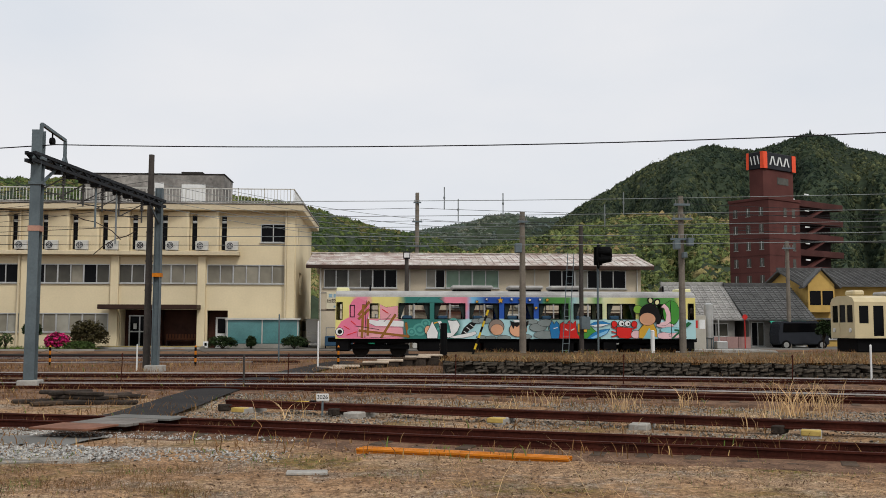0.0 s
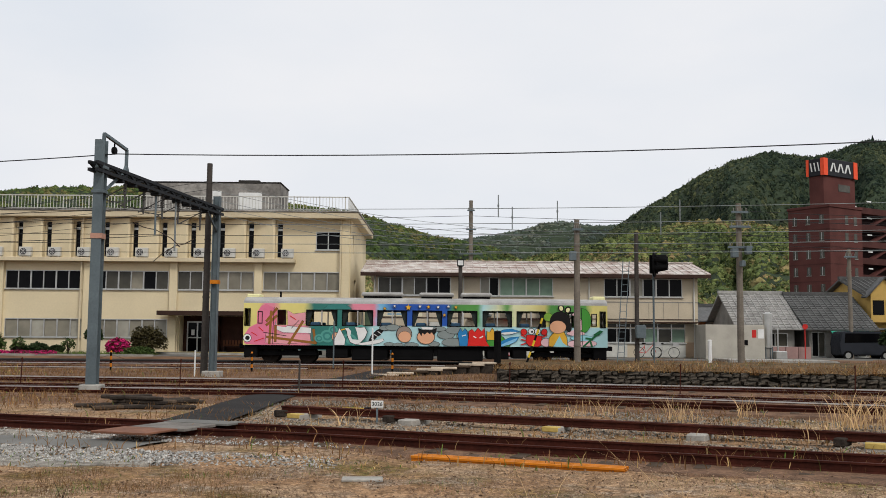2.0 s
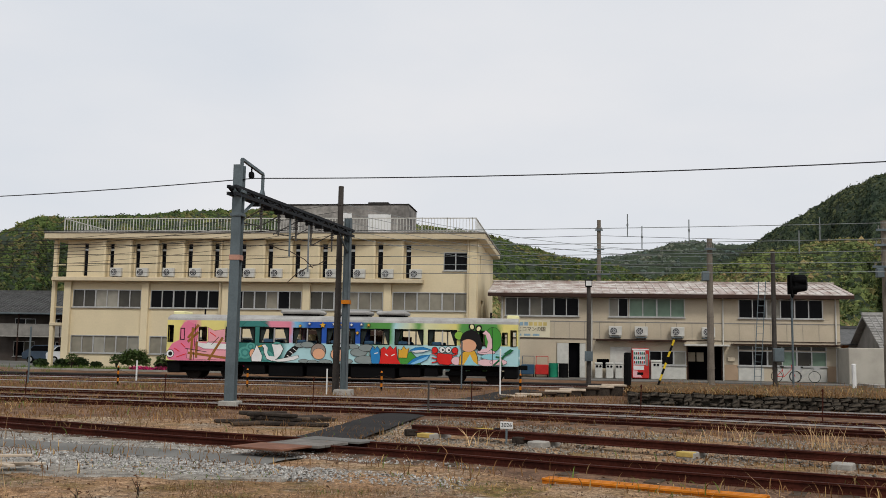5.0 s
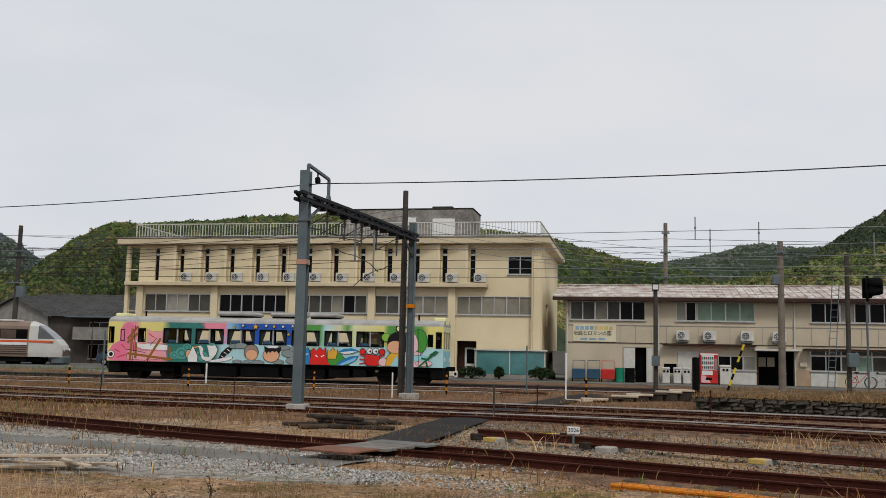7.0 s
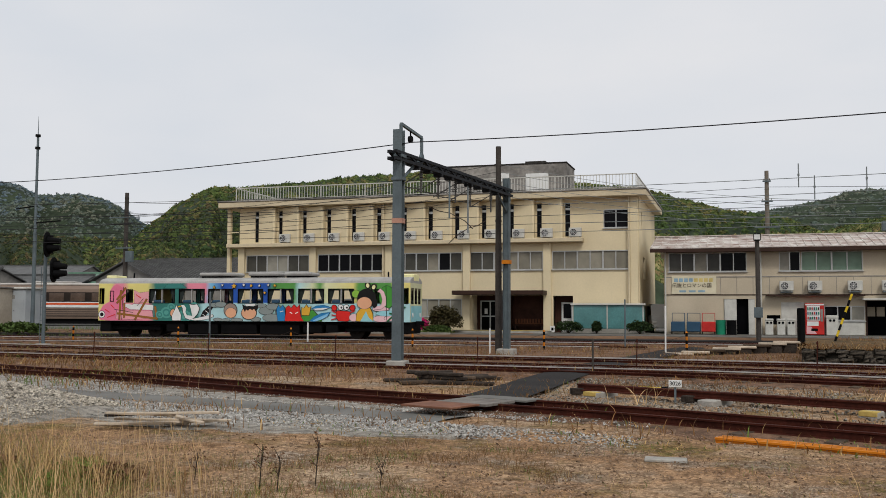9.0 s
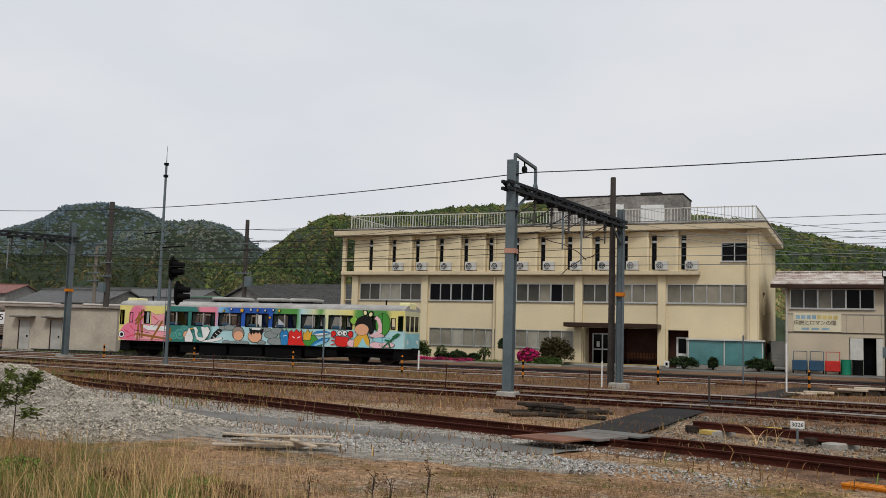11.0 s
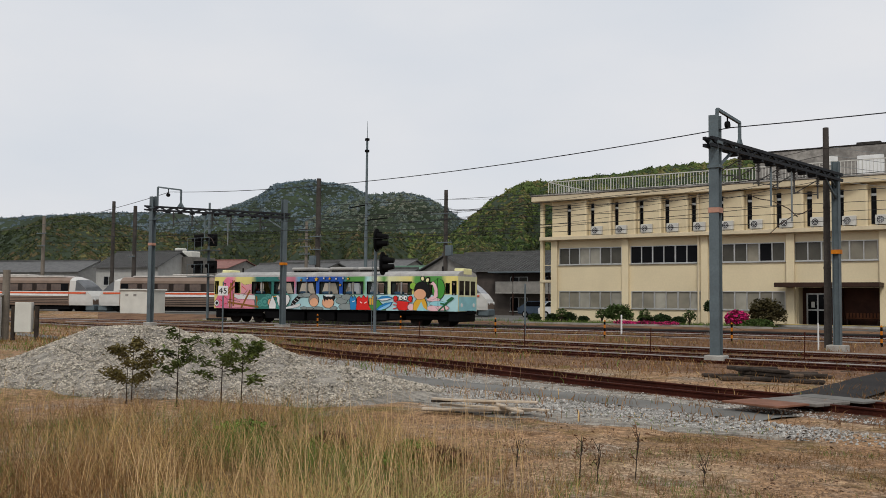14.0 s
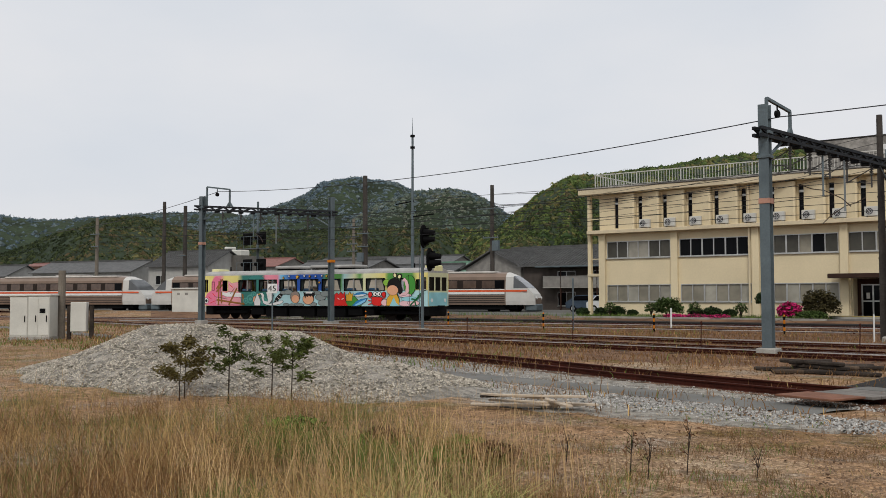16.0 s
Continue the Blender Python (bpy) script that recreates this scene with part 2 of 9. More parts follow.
def poly_prism(bm, pts, y0, y1, mi=0):
    """A prism of an outline in x, z between y0 and y1."""
    a = [bm.verts.new((x, y0, z)) for x, z in pts]
    b = [bm.verts.new((x, y1, z)) for x, z in pts]
    bm.faces.new(a).material_index = mi
    bm.faces.new(b[::-1]).material_index = mi
    n = len(pts)
    for i in range(n):
        bm.faces.new((a[i], b[i], b[(i + 1) % n], a[(i + 1) % n])).material_index = mi
    return bm


def chain(bm, pts, w):
    """One continuous square rod through pts."""
    prev = None
    for i, p in enumerate(pts):
        d = (pts[min(i + 1, len(pts) - 1)] - pts[max(i - 1, 0)]).normalized()
        s = d.cross(Vector((0, 0, 1)))
        s = s.normalized() if s.length > 1e-4 else Vector((1, 0, 0))
        u = s.cross(d)
        ring = [bm.verts.new(p + s * a * w / 2 + u * b * w / 2) for a, b in ((-1, -1), (1, -1), (1, 1), (-1, 1))]
        if prev:
            for k in range(4):
                bm.faces.new((prev[k], prev[(k + 1) % 4], ring[(k + 1) % 4], ring[k]))
        else:
            bm.faces.new(ring[::-1])
        prev = ring
    bm.faces.new(prev)
    return bm


def smoothstep(a, b, v):
    u = min(1.0, max(0.0, (v - a) / (b - a)))
    return u * u * (3 - 2 * u)


def ground_z(x, y):
    """The yard rises gently towards the buildings."""
    z = 0.08 * smoothstep(20, 32, y) + 0.12 * smoothstep(38, 47, y) + 0.40 * smoothstep(51.5, 56, y)
    return z


# ---- ground, yard and hills: one sheet to the horizon ----
# distance, depth, ridge line as (azimuth to the left, height)
HILLS = [
    (620, 0.2, [(-41, 0), (-36, 60), (-32.8, 79), (-29.9, 91), (-27.9, 101), (-26.1, 107), (-25.2, 115), (-23.9, 117), (-23.0, 114), (-21.3, 109), (-18.8, 112), (-16.6, 107), (-15.3, 102), (-14.0, 95), (-13.0, 88), (-11.7, 81), (-9.8, 67), (-8.0, 40), (-6, 0)]),
    (900, 0.14, [(-20, 60), (-16.8, 84), (-12.0, 98), (-9.8, 103), (-8.7, 102), (-7.7, 105), (-7.0, 107), (-6.0, 106), (-4.6, 99), (-2.9, 94), (-1.6, 91), (-0.2, 87), (3.1, 78), (6.4, 70), (10, 0)]),
    (380, 0.2, [(-25, 0), (-23.0, 20), (-20.5, 38), (-19.7, 40), (-18.4, 42), (-16.8, 44), (-15.2, 45), (-13.0, 43), (-11.3, 40), (-9.0, 36), (-7.0, 34), (-4.3, 30), (-0.2, 29), (4.4, 29), (9, 15), (12, 0)]),
    (480, 0.16, [(-7, 0), (-4.6, 38), (-2.3, 46), (-0.2, 49), (1.1, 51), (2.4, 54), (3.8, 57), (4.9, 60), (7.1, 63), (12, 68), (18.1, 70), (21.8, 68), (25, 64), (28.7, 61), (30.5, 61), (31.5, 56), (32.5, 51), (33.6, 44), (34.6, 36), (35.6, 27), (37.5, 0)]),
    (1100, 0.14, [(32, 70), (34.2, 92), (37.6, 112), (39.9, 122), (40.9, 131), (42.3, 135), (43.3, 138), (44.3, 135), (45.3, 131), (46.3, 117), (47.9, 104), (49.2, 94), (50.8, 87), (54.0, 77), (58, 0)]),
    (880, 0.12, [(30, 0), (32.2, 59), (33.9, 73), (34.9, 82), (35.6, 90), (36.6, 97), (37.6, 100), (38.9, 99), (39.9, 98), (40.9, 93), (42.3, 84), (44.3, 64), (47, 0)]),
    (420, 0.17, [(29, 18), (32.2, 27), (34.2, 30), (37.6, 30), (41.6, 31), (45.6, 30), (48.2, 30), (50.2, 28), (52.7, 29), (54.3, 32), (55.2, 34), (56.4, 34), (57.9, 32), (58.8, 29), (60.0, 27), (61.4, 22), (62.8, 18), (64.4, 16), (72, 10)]),
    (1350, 0.14, [(45, 90), (48.2, 108), (50.8, 117), (54.0, 116), (57.0, 109), (58.8, 105), (60.0, 102), (62.8, 105), (65.6, 104), (76, 80)]),
]


def ridge_height(az, ridge):
    for (a, h), (b, g) in zip(ridge, ridge[1:]):
        if a <= az <= b:
            u = (az - a) / (b - a)
            return h + (g - h) * u
    return 0.0


def hill_z(az, dist):
    """Height of the hills at an azimuth (degrees to the left of +y) and a distance from the yard."""
    h = 0.0
    for far, depth, ridge in HILLS:
        if dist > far:
            u = (dist - far) / (far * depth)
        else:
            spur = noise.noise(Vector((az * 0.32, far * 0.01, dist * 0.004))) + 0.5 * noise.noise(Vector((az * 0.9, far * 0.02, dist * 0.01)))
            u = (dist - far) / (far * depth * (0.9 + 0.45 * spur))
        if abs(u) < 3.2:
            h = max(h, math.exp(-0.5 * u * u) * ridge_height(az, ridge))
    return h


def dirt_material():
    m = bpy.data.materials.new("yard_dirt")
    m.use_nodes = True
    n, l = m.node_tree.nodes, m.node_tree.links
    b = n["Principled BSDF"]
    b.inputs["Roughness"].default_value = 0.95
    b.inputs["Specular IOR Level"].default_value = 0.15
    tc = n.new("ShaderNodeTexCoord")

    def nz(scale, detail, rough=0.6):
        t = n.new("ShaderNodeTexNoise")
        t.inputs["Scale"].default_value, t.inputs["Detail"].default_value, t.inputs["Roughness"].default_value = scale, detail, rough
        l.new(tc.outputs["Object"], t.inputs["Vector"])
        return t.outputs["Fac"]

    def ramp(fac, stops):
        r = n.new("ShaderNodeValToRGB")
        while len(r.color_ramp.elements) < len(stops):
            r.color_ramp.elements.new(0.5)
        for e, (p, c) in zip(r.color_ramp.elements, stops):
            e.position, e.color = p, (*c, 1)
        l.new(fac, r.inputs["Fac"])
        return r.outputs["Color"]

    def mix(fac, a, c, mode="MIX"):
        x = n.new("ShaderNodeMix")
        x.data_type, x.blend_type = "RGBA", mode
        if isinstance(fac, float):
            x.inputs[0].default_value = fac
        else:
            l.new(fac, x.inputs[0])
        l.new(a, x.inputs[6])
        l.new(c, x.inputs[7])
        return x.outputs[2]

    base = ramp(nz(0.35, 6), [(0.3, (0.255, 0.14, 0.07)), (0.5, (0.36, 0.225, 0.125)), (0.7, (0.42, 0.325, 0.22))])
    grass = ramp(nz(6.0, 4), [(0.3, (0.11, 0.105, 0.03)), (0.7, (0.27, 0.155, 0.06))])
    mask = ramp(nz(0.5, 5), [(0.52, (0, 0, 0)), (0.64, (1, 1, 1))])
    col = mix(mask, base, grass)
    gravel = ramp(nz(9.0, 4), [(0.35, (0.17, 0.145, 0.115)), (0.65, (0.37, 0.325, 0.265))])
    col = mix(ramp(nz(0.75, 6, 0.7), [(0.5, (0, 0, 0)), (0.62, (0.7, 0.7, 0.7))]), col, gravel)
    mottle = ramp(nz(4.5, 5, 0.7), [(0.35, (0.38, 0.34, 0.30)), (0.6, (1.2, 1.2, 1.2))])
    col = mix(0.8, col, mottle, "MULTIPLY")
    vor = n.new("ShaderNodeTexVoronoi")
    vor.inputs["Scale"].default_value = 30.0
    l.new(tc.outputs["Object"], vor.inputs["Vector"])
    stones = ramp(vor.outputs["Color"], [(0.2, (0.5, 0.45, 0.4)), (0.6, (1, 1, 1)), (0.9, (1.5, 1.5, 1.5))])
    col = mix(0.75, col, stones, "MULTIPLY")
    grit = ramp(nz(60.0, 3), [(0.3, (0.6, 0.6, 0.6)), (0.7, (1.2, 1.2, 1.2))])
    col = mix(0.7, col, grit, "MULTIPLY")
    l.new(col, b.inputs["Base Color"])
    bp = n.new("ShaderNodeBump")
    bp.inputs["Strength"].default_value, bp.inputs["Distance"].default_value = 0.6, 0.03
    l.new(vor.outputs["Distance"], bp.inputs["Height"])
    l.new(bp.outputs["Normal"], b.inputs["Normal"])
    return m


DIRT = dirt_material()
FOREST_FLOOR = mat("forest_floor", (0.05, 0.07, 0.04), 0.95, var=0.5, scale=0.02, fine=0.3, bump=0)
YARD_CINDER = mat("rusty_cinder", (0.25, 0.145, 0.085), 0.95, var=0.5, scale=0.9, fine=18, bump=0.6, col2=(0.14, 0.08, 0.05))
TOWN_FLOOR = mat("town_ground", (0.16, 0.155, 0.14), 0.95, var=0.3, scale=0.1, fine=3, bump=0)


def build_ground():
    azs = [i * 0.4 - 45 for i in range(301)] + [75 + i * 6 for i in range(1, 40)]
    azs = [a for a in azs if a < 314.9]
    rads = [0.8]
    while rads[-1] < 3200:
        rads.append(rads[-1] * (1.035 if rads[-1] > 8 else 1.08))
    verts, faces, mids = [(0, 0, 0)], [], []
    na = len(azs)
    for r in rads:
        for a in azs:
            x, y = -math.sin(radians(a)) * r, math.cos(radians(a)) * r
            z = ground_z(x, y)
            if 9 < r < 45:
                z += 0.035 * noise.noise(Vector((x * 0.8, y * 0.8, 0))) + 0.02 * noise.noise(Vector((x * 2.3, y * 2.3, 3)))
            if r > 230 and -45 <= a <= 76:
                h = hill_z(a, r)
                z += h
            verts.append((x, y, z))
    for i in range(na):
        faces.append((0, 1 + (i + 1) % na, 1 + i))
        mids.append(0)
    for k in range(len(rads) - 1):
        for i in range(na):
            j = (i + 1) % na
            a, b = 1 + k * na, 1 + (k + 1) * na
            faces.append((a + i, a + j, b + j, b + i))
            y = math.cos(radians(azs[i])) * rads[k]
            mids.append(1 if rads[k] > 215 else 2 if y > 56 else 3 if y > 24.5 and azs[i] < 55 else 0)
    me = bpy.data.meshes.new("ground")
    me.from_pydata(verts, [], faces)
    for mm in (DIRT, FOREST_FLOOR, TOWN_FLOOR, YARD_CINDER):
        me.materials.append(mm)
    me.polygons.foreach_set("material_index", mids)
    me.polygons.foreach_set("use_smooth", [True] * len(faces))
    return tagged(new("ground", me), "brown gravelly railway yard ground with dry grass, rising to wooded hills", "ground", kind="structure")


build_ground()


def blob_template(sub):
    bm = B()
    bmesh.ops.create_icosphere(bm, subdivisions=sub, radius=1.0)
    v = np.array([p.co[:] for p in bm.verts])
    f = np.array([[q.index for q in p.verts] for p in bm.faces])
    bm.free()
    return v, f


BLOB1 = blob_template(1)
# a small faceted stone with an open base
PEBBLE = (np.array([(math.cos(a * 1.2566), math.sin(a * 1.2566), -0.35) for a in range(5)] + [(0.1, 0.05, 0.8)]), np.array([(k, (k + 1) % 5, 5) for k in range(5)]))


def clump_mesh(name, places, material, rng, tmpl=BLOB1, rough=0.3, flat=0.85):
    """Many uneven lumps in one mesh; places: rows of x, y, z, radius."""
    v0, f0 = tmpl
    P = np.array(places)
    n, m = len(P), len(v0)
    s = 1 + rough * (rng.random((n, m, 1)) * 2 - 1)
    turn = rng.uniform(0, 6.28, n)
    c, w = np.cos(turn)[:, None], np.sin(turn)[:, None]
    q = np.broadcast_to(v0, (n, m, 3)) * s * P[:, None, 3:4]
    long = rng.uniform(0.8, 1.35, (n, 1))
    x, y, z = q[:, :, 0] * long, q[:, :, 1], q[:, :, 2] * flat * rng.uniform(0.8, 1.3, (n, 1))
    tilt = rng.normal(0, 0.7, (n, 1))
    y, z = y * np.cos(tilt) - z * np.sin(tilt), y * np.sin(tilt) + z * np.cos(tilt)
    v = np.stack([x * c - y * w, x * w + y * c, z], 2) + P[:, None, :3]
    f = f0[None] + (np.arange(n) * m)[:, None, None]
    me = bpy.data.meshes.new(name)
    me.from_pydata(v.reshape(-1, 3).tolist(), [], f.reshape(-1, 3).tolist())
    me.materials.append(material)
    return me


def crown_mesh(name, places, material, rng, leaves=16, tall=1.0, point=0.0, tuft=0.2):
    """Tree crowns: an uneven core with tufts of foliage standing off it; point above 0 tapers them to a tip."""
    v0, f0 = BLOB1
    P = np.array(places)
    n, m = len(P), len(v0)
    r = P[:, None, 3:4]
    q = v0[None] * (1 + 0.28 * (rng.random((n, m, 1)) * 2 - 1)) * 0.72
    d = rng.normal(size=(n, leaves, 3))
    d /= np.linalg.norm(d, axis=2, keepdims=True)
    d[:, :, 2] = np.abs(d[:, :, 2]) * 1.05 - 0.25
    base = d * rng.uniform(0.7, 0.98, (n, leaves, 1))
    tri = base[:, :, None, :] + rng.normal(0, tuft, (n, leaves, 3, 3))
    v = np.concatenate([q, tri.reshape(n, leaves * 3, 3)], 1)
    if point:
        k = 1 - point * np.clip((v[:, :, 2:3] + 0.6) / 1.8, 0, 1)
        v[:, :, :2] *= k
    v[:, :, 2] *= tall * rng.uniform(0.85, 1.2, (n, 1))
    v = v * r + P[:, None, :3]
    total = m + leaves * 3
    f = np.concatenate([f0, m + np.arange(leaves * 3).reshape(leaves, 3)])
    f = f[None] + (np.arange(n) * total)[:, None, None]
    me = bpy.data.meshes.new(name)
    me.from_pydata(v.reshape(-1, 3).tolist(), [], f.reshape(-1, 3).tolist())
    me.materials.append(material)
    return me


def forest_material(name, stops):
    m = bpy.data.materials.new(name)
    m.use_nodes = True
    n, l = m.node_tree.nodes, m.node_tree.links
    b = n["Principled BSDF"]
    b.inputs["Roughness"].default_value = 0.9
    b.inputs["Specular IOR Level"].default_value = 0.1
    g, tc = n.new("ShaderNodeNewGeometry"), n.new("ShaderNodeTexCoord")
    t = n.new("ShaderNodeTexNoise")
    t.inputs["Scale"].default_value, t.inputs["Detail"].default_value = 0.018, 3
    l.new(tc.outputs["Object"], t.inputs["Vector"])
    ad = n.new("ShaderNodeMath")
    ad.operation = "MULTIPLY_ADD"
    ad.inputs[1].default_value = 0.38
    l.new(g.outputs["Random Per Island"], ad.inputs[0])
    l.new(t.outputs["Fac"], ad.inputs[2])
    r = n.new("ShaderNodeValToRGB")
    while len(r.color_ramp.elements) < len(stops):
        r.color_ramp.elements.new(0.5)
    for e, (p, c) in zip(r.color_ramp.elements, stops):
        e.position, e.color = p, (*c, 1)
    l.new(ad.outputs[0], r.inputs["Fac"])
    f = n.new("ShaderNodeTexNoise")
    f.inputs["Scale"].default_value, f.inputs["Detail"].default_value = 0.6, 4
    l.new(tc.outputs["Object"], f.inputs["Vector"])
    fr = n.new("ShaderNodeValToRGB")
    fr.color_ramp.elements[0].position, fr.color_ramp.elements[0].color = 0.35, (0.45, 0.45, 0.45, 1)
    fr.color_ramp.elements[1].position, fr.color_ramp.elements[1].color = 0.65, (1.15, 1.15, 1.15, 1)
    l.new(f.outputs["Fac"], fr.inputs["Fac"])
    mx = n.new("ShaderNodeMix")
    mx.data_type, mx.blend_type = "RGBA", "MULTIPLY"
    mx.inputs[0].default_value = 0.9
    l.new(r.outputs["Color"], mx.inputs[6])
    l.new(fr.outputs["Color"], mx.inputs[7])
    l.new(mx.outputs[2], b.inputs["Base Color"])
    bp = n.new("ShaderNodeBump")
    bp.inputs["Strength"].default_value, bp.inputs["Distance"].default_value = 0.8, 1.0
    l.new(f.outputs["Fac"], bp.inputs["Height"])
    l.new(bp.outputs["Normal"], b.inputs["Normal"])
    return m


WOODS_DARK = forest_material("conifer_woods", [(0.4, (0.016, 0.028, 0.020)), (0.6, (0.03, 0.046, 0.028)), (0.76, (0.05, 0.066, 0.034)), (0.95, (0.12, 0.13, 0.06))])
# distance haze is painted into the next two as bluish grey base colour
WOODS_FAR = forest_material("hazed_woods", [(0.35, (0.085, 0.12, 0.15)), (0.6, (0.10, 0.14, 0.165)), (0.8, (0.12, 0.155, 0.165)), (1.0, (0.145, 0.17, 0.16))])
WOODS_MID = forest_material("hazed_ridge_woods", [(0.35, (0.07, 0.10, 0.10)), (0.6, (0.095, 0.125, 0.105)), (0.8, (0.12, 0.145, 0.11)), (1.0, (0.16, 0.165, 0.12))])
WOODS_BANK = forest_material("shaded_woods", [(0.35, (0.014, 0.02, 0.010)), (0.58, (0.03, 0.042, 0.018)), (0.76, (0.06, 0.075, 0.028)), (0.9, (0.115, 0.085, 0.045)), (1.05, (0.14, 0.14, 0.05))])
WOODS_SPRING = forest_material("spring_woods", [(0.4, (0.035, 0.055, 0.022)), (0.55, (0.085, 0.115, 0.04)), (0.72, (0.17, 0.20, 0.065)), (0.86, (0.27, 0.19, 0.09)), (1.0, (0.33, 0.31, 0.13))])
WOODS_GREEN = forest_material("green_woods", [(0.38, (0.022, 0.042, 0.016)), (0.56, (0.05, 0.08, 0.025)), (0.75, (0.10, 0.135, 0.038)), (0.9, (0.17, 0.14, 0.055)), (1.05, (0.20, 0.21, 0.07))])


def build_woods():
    rng = np.random.default_rng(5)
    kinds = [
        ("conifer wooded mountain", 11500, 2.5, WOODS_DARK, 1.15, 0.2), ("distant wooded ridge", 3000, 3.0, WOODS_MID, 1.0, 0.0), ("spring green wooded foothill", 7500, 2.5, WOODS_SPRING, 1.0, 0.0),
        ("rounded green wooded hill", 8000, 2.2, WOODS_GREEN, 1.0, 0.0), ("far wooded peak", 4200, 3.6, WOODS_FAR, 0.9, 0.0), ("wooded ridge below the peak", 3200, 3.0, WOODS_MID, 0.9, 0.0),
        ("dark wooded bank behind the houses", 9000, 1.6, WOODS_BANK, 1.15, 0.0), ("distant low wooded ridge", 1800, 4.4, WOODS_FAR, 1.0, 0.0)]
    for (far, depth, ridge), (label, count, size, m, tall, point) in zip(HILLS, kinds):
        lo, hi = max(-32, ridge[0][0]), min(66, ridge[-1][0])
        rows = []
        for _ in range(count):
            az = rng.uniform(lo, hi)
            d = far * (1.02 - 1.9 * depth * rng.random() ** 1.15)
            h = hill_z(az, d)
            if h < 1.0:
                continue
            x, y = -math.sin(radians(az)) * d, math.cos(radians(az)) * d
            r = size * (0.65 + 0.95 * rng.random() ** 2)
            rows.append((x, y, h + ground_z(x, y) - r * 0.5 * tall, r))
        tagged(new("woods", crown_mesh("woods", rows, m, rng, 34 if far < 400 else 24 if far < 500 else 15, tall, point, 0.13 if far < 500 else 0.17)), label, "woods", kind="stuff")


build_woods()


# ---- tracks ----
TRACKS = {
    "near": [(-75, 46), (-48, 35.2), (-28.4, 27.2), (-21, 24.0), (-15.9, 22.4), (-9.2, 19.6), (-3, 17.6), (0.86, 15.95), (6.9, 13.5), (14, 10.4), (24, 5.5)],
    "loop": [(-75, 41), (-45, 35.6), (-28.6, 32.9), (-18.9, 31.6), (-9, 30.5), (-3.5, 30.1), (2, 29.2), (12.8, 24.7), (24, 19.5)],
    "siding": [(-30, 31.0), (-18, 29.7), (-9, 28.6), (-3.5, 28.0), (1.4, 26.3), (11.7, 22.4), (24, 17.2)],
    "middle": [(-90, 47), (-60, 42.0), (-33.4, 37.8), (-21.4, 35.5), (-10.5, 34.2), (-4, 33.8), (3, 32.6), (15, 29.4), (30, 24.8)],
    "railcar": [(-120, 32.0), (-90, 38.5), (-75, 41.4), (-60, 44.2), (-50, 45.9), (-40, 47.5), (-30, 48.8), (-20, 49.6), (-8, 50.0), (10, 50.0), (45, 50.0)],
    "dock": [(-60, 40.5), (-40, 43.0), (-25, 44.6), (-12, 45.6), (-4, 45.8)],
    "express": [(-140, 41), (-110, 51), (-90, 57.5), (-70, 64), (-47, 71.5), (-36, 75)],
}
RAIL_TOP = {"near": 0.17, "loop": 0.22, "siding": 0.2, "middle": 0.24, "railcar": 0.38, "dock": 0.3, "express": 0.45}


def along(pts, step):
    """Points and headings at even steps on a smooth line through pts."""
    P = [Vector((x, y, 0)) for x, y in pts]
    P = [2 * P[0] - P[1]] + P + [2 * P[-1] - P[-2]]
    dense = []
    for i in range(1, len(P) - 2):
        for k in range(24):
            t = k / 24
            a, b, c, d = P[i - 1:i + 3]
            dense.append(0.5 * (2 * b + (c - a) * t + (2 * a - 5 * b + 4 * c - d) * t * t + (3 * b - a - 3 * c + d) * t ** 3))
    dense.append(P[-2])
    out, left = [], 0.0
    for a, b in zip(dense, dense[1:]):
        seg = (b - a).length
        while left <= seg:
            out.append((a.lerp(b, left / seg), math.atan2((b - a).y, (b - a).x)))
            left += step
        left -= seg
    return out


RAIL_SECTION = [(-0.065, -0.153), (0.065, -0.153), (0.065, -0.138), (0.012, -0.12), (0.012, -0.04), (0.034, -0.03), (0.034, -0.004), (0.026, 0), (-0.026, 0), (-0.034, -0.004), (-0.034, -0.03), (-0.012, -0.04), (-0.012, -0.12), (-0.065, -0.138)]


def rail_mesh(line, offset, top, shiny=False):
    verts, faces, mi = [], [], []
    n = len(RAIL_SECTION)
    for p, a in line:
        side = Vector((-math.sin(a), math.cos(a), 0))
        for u, w in RAIL_SECTION:
            q = p + side * (offset + u)
            verts.append((q.x, q.y, top + w))
    for k in range(len(line) - 1):
        for i in range(n):
            j = (i + 1) % n
            faces.append((k * n + i, k * n + j, (k + 1) * n + j, (k + 1) * n + i))
            mi.append(1 if shiny and i in (7,) else 0)
    me = bpy.data.meshes.new("rail")
    me.from_pydata(verts, [], faces)
    me.materials.append(RUST)
    me.materials.append(SHINY_RAIL)
    me.polygons.foreach_set("material_index", mi)
    return me


SLEEPER_MESH = mesh_of("sleeper", bbox(-0.11, 0.11, -1.05, 1.05, -0.14, 0, bevel=0.012), SLEEPER)


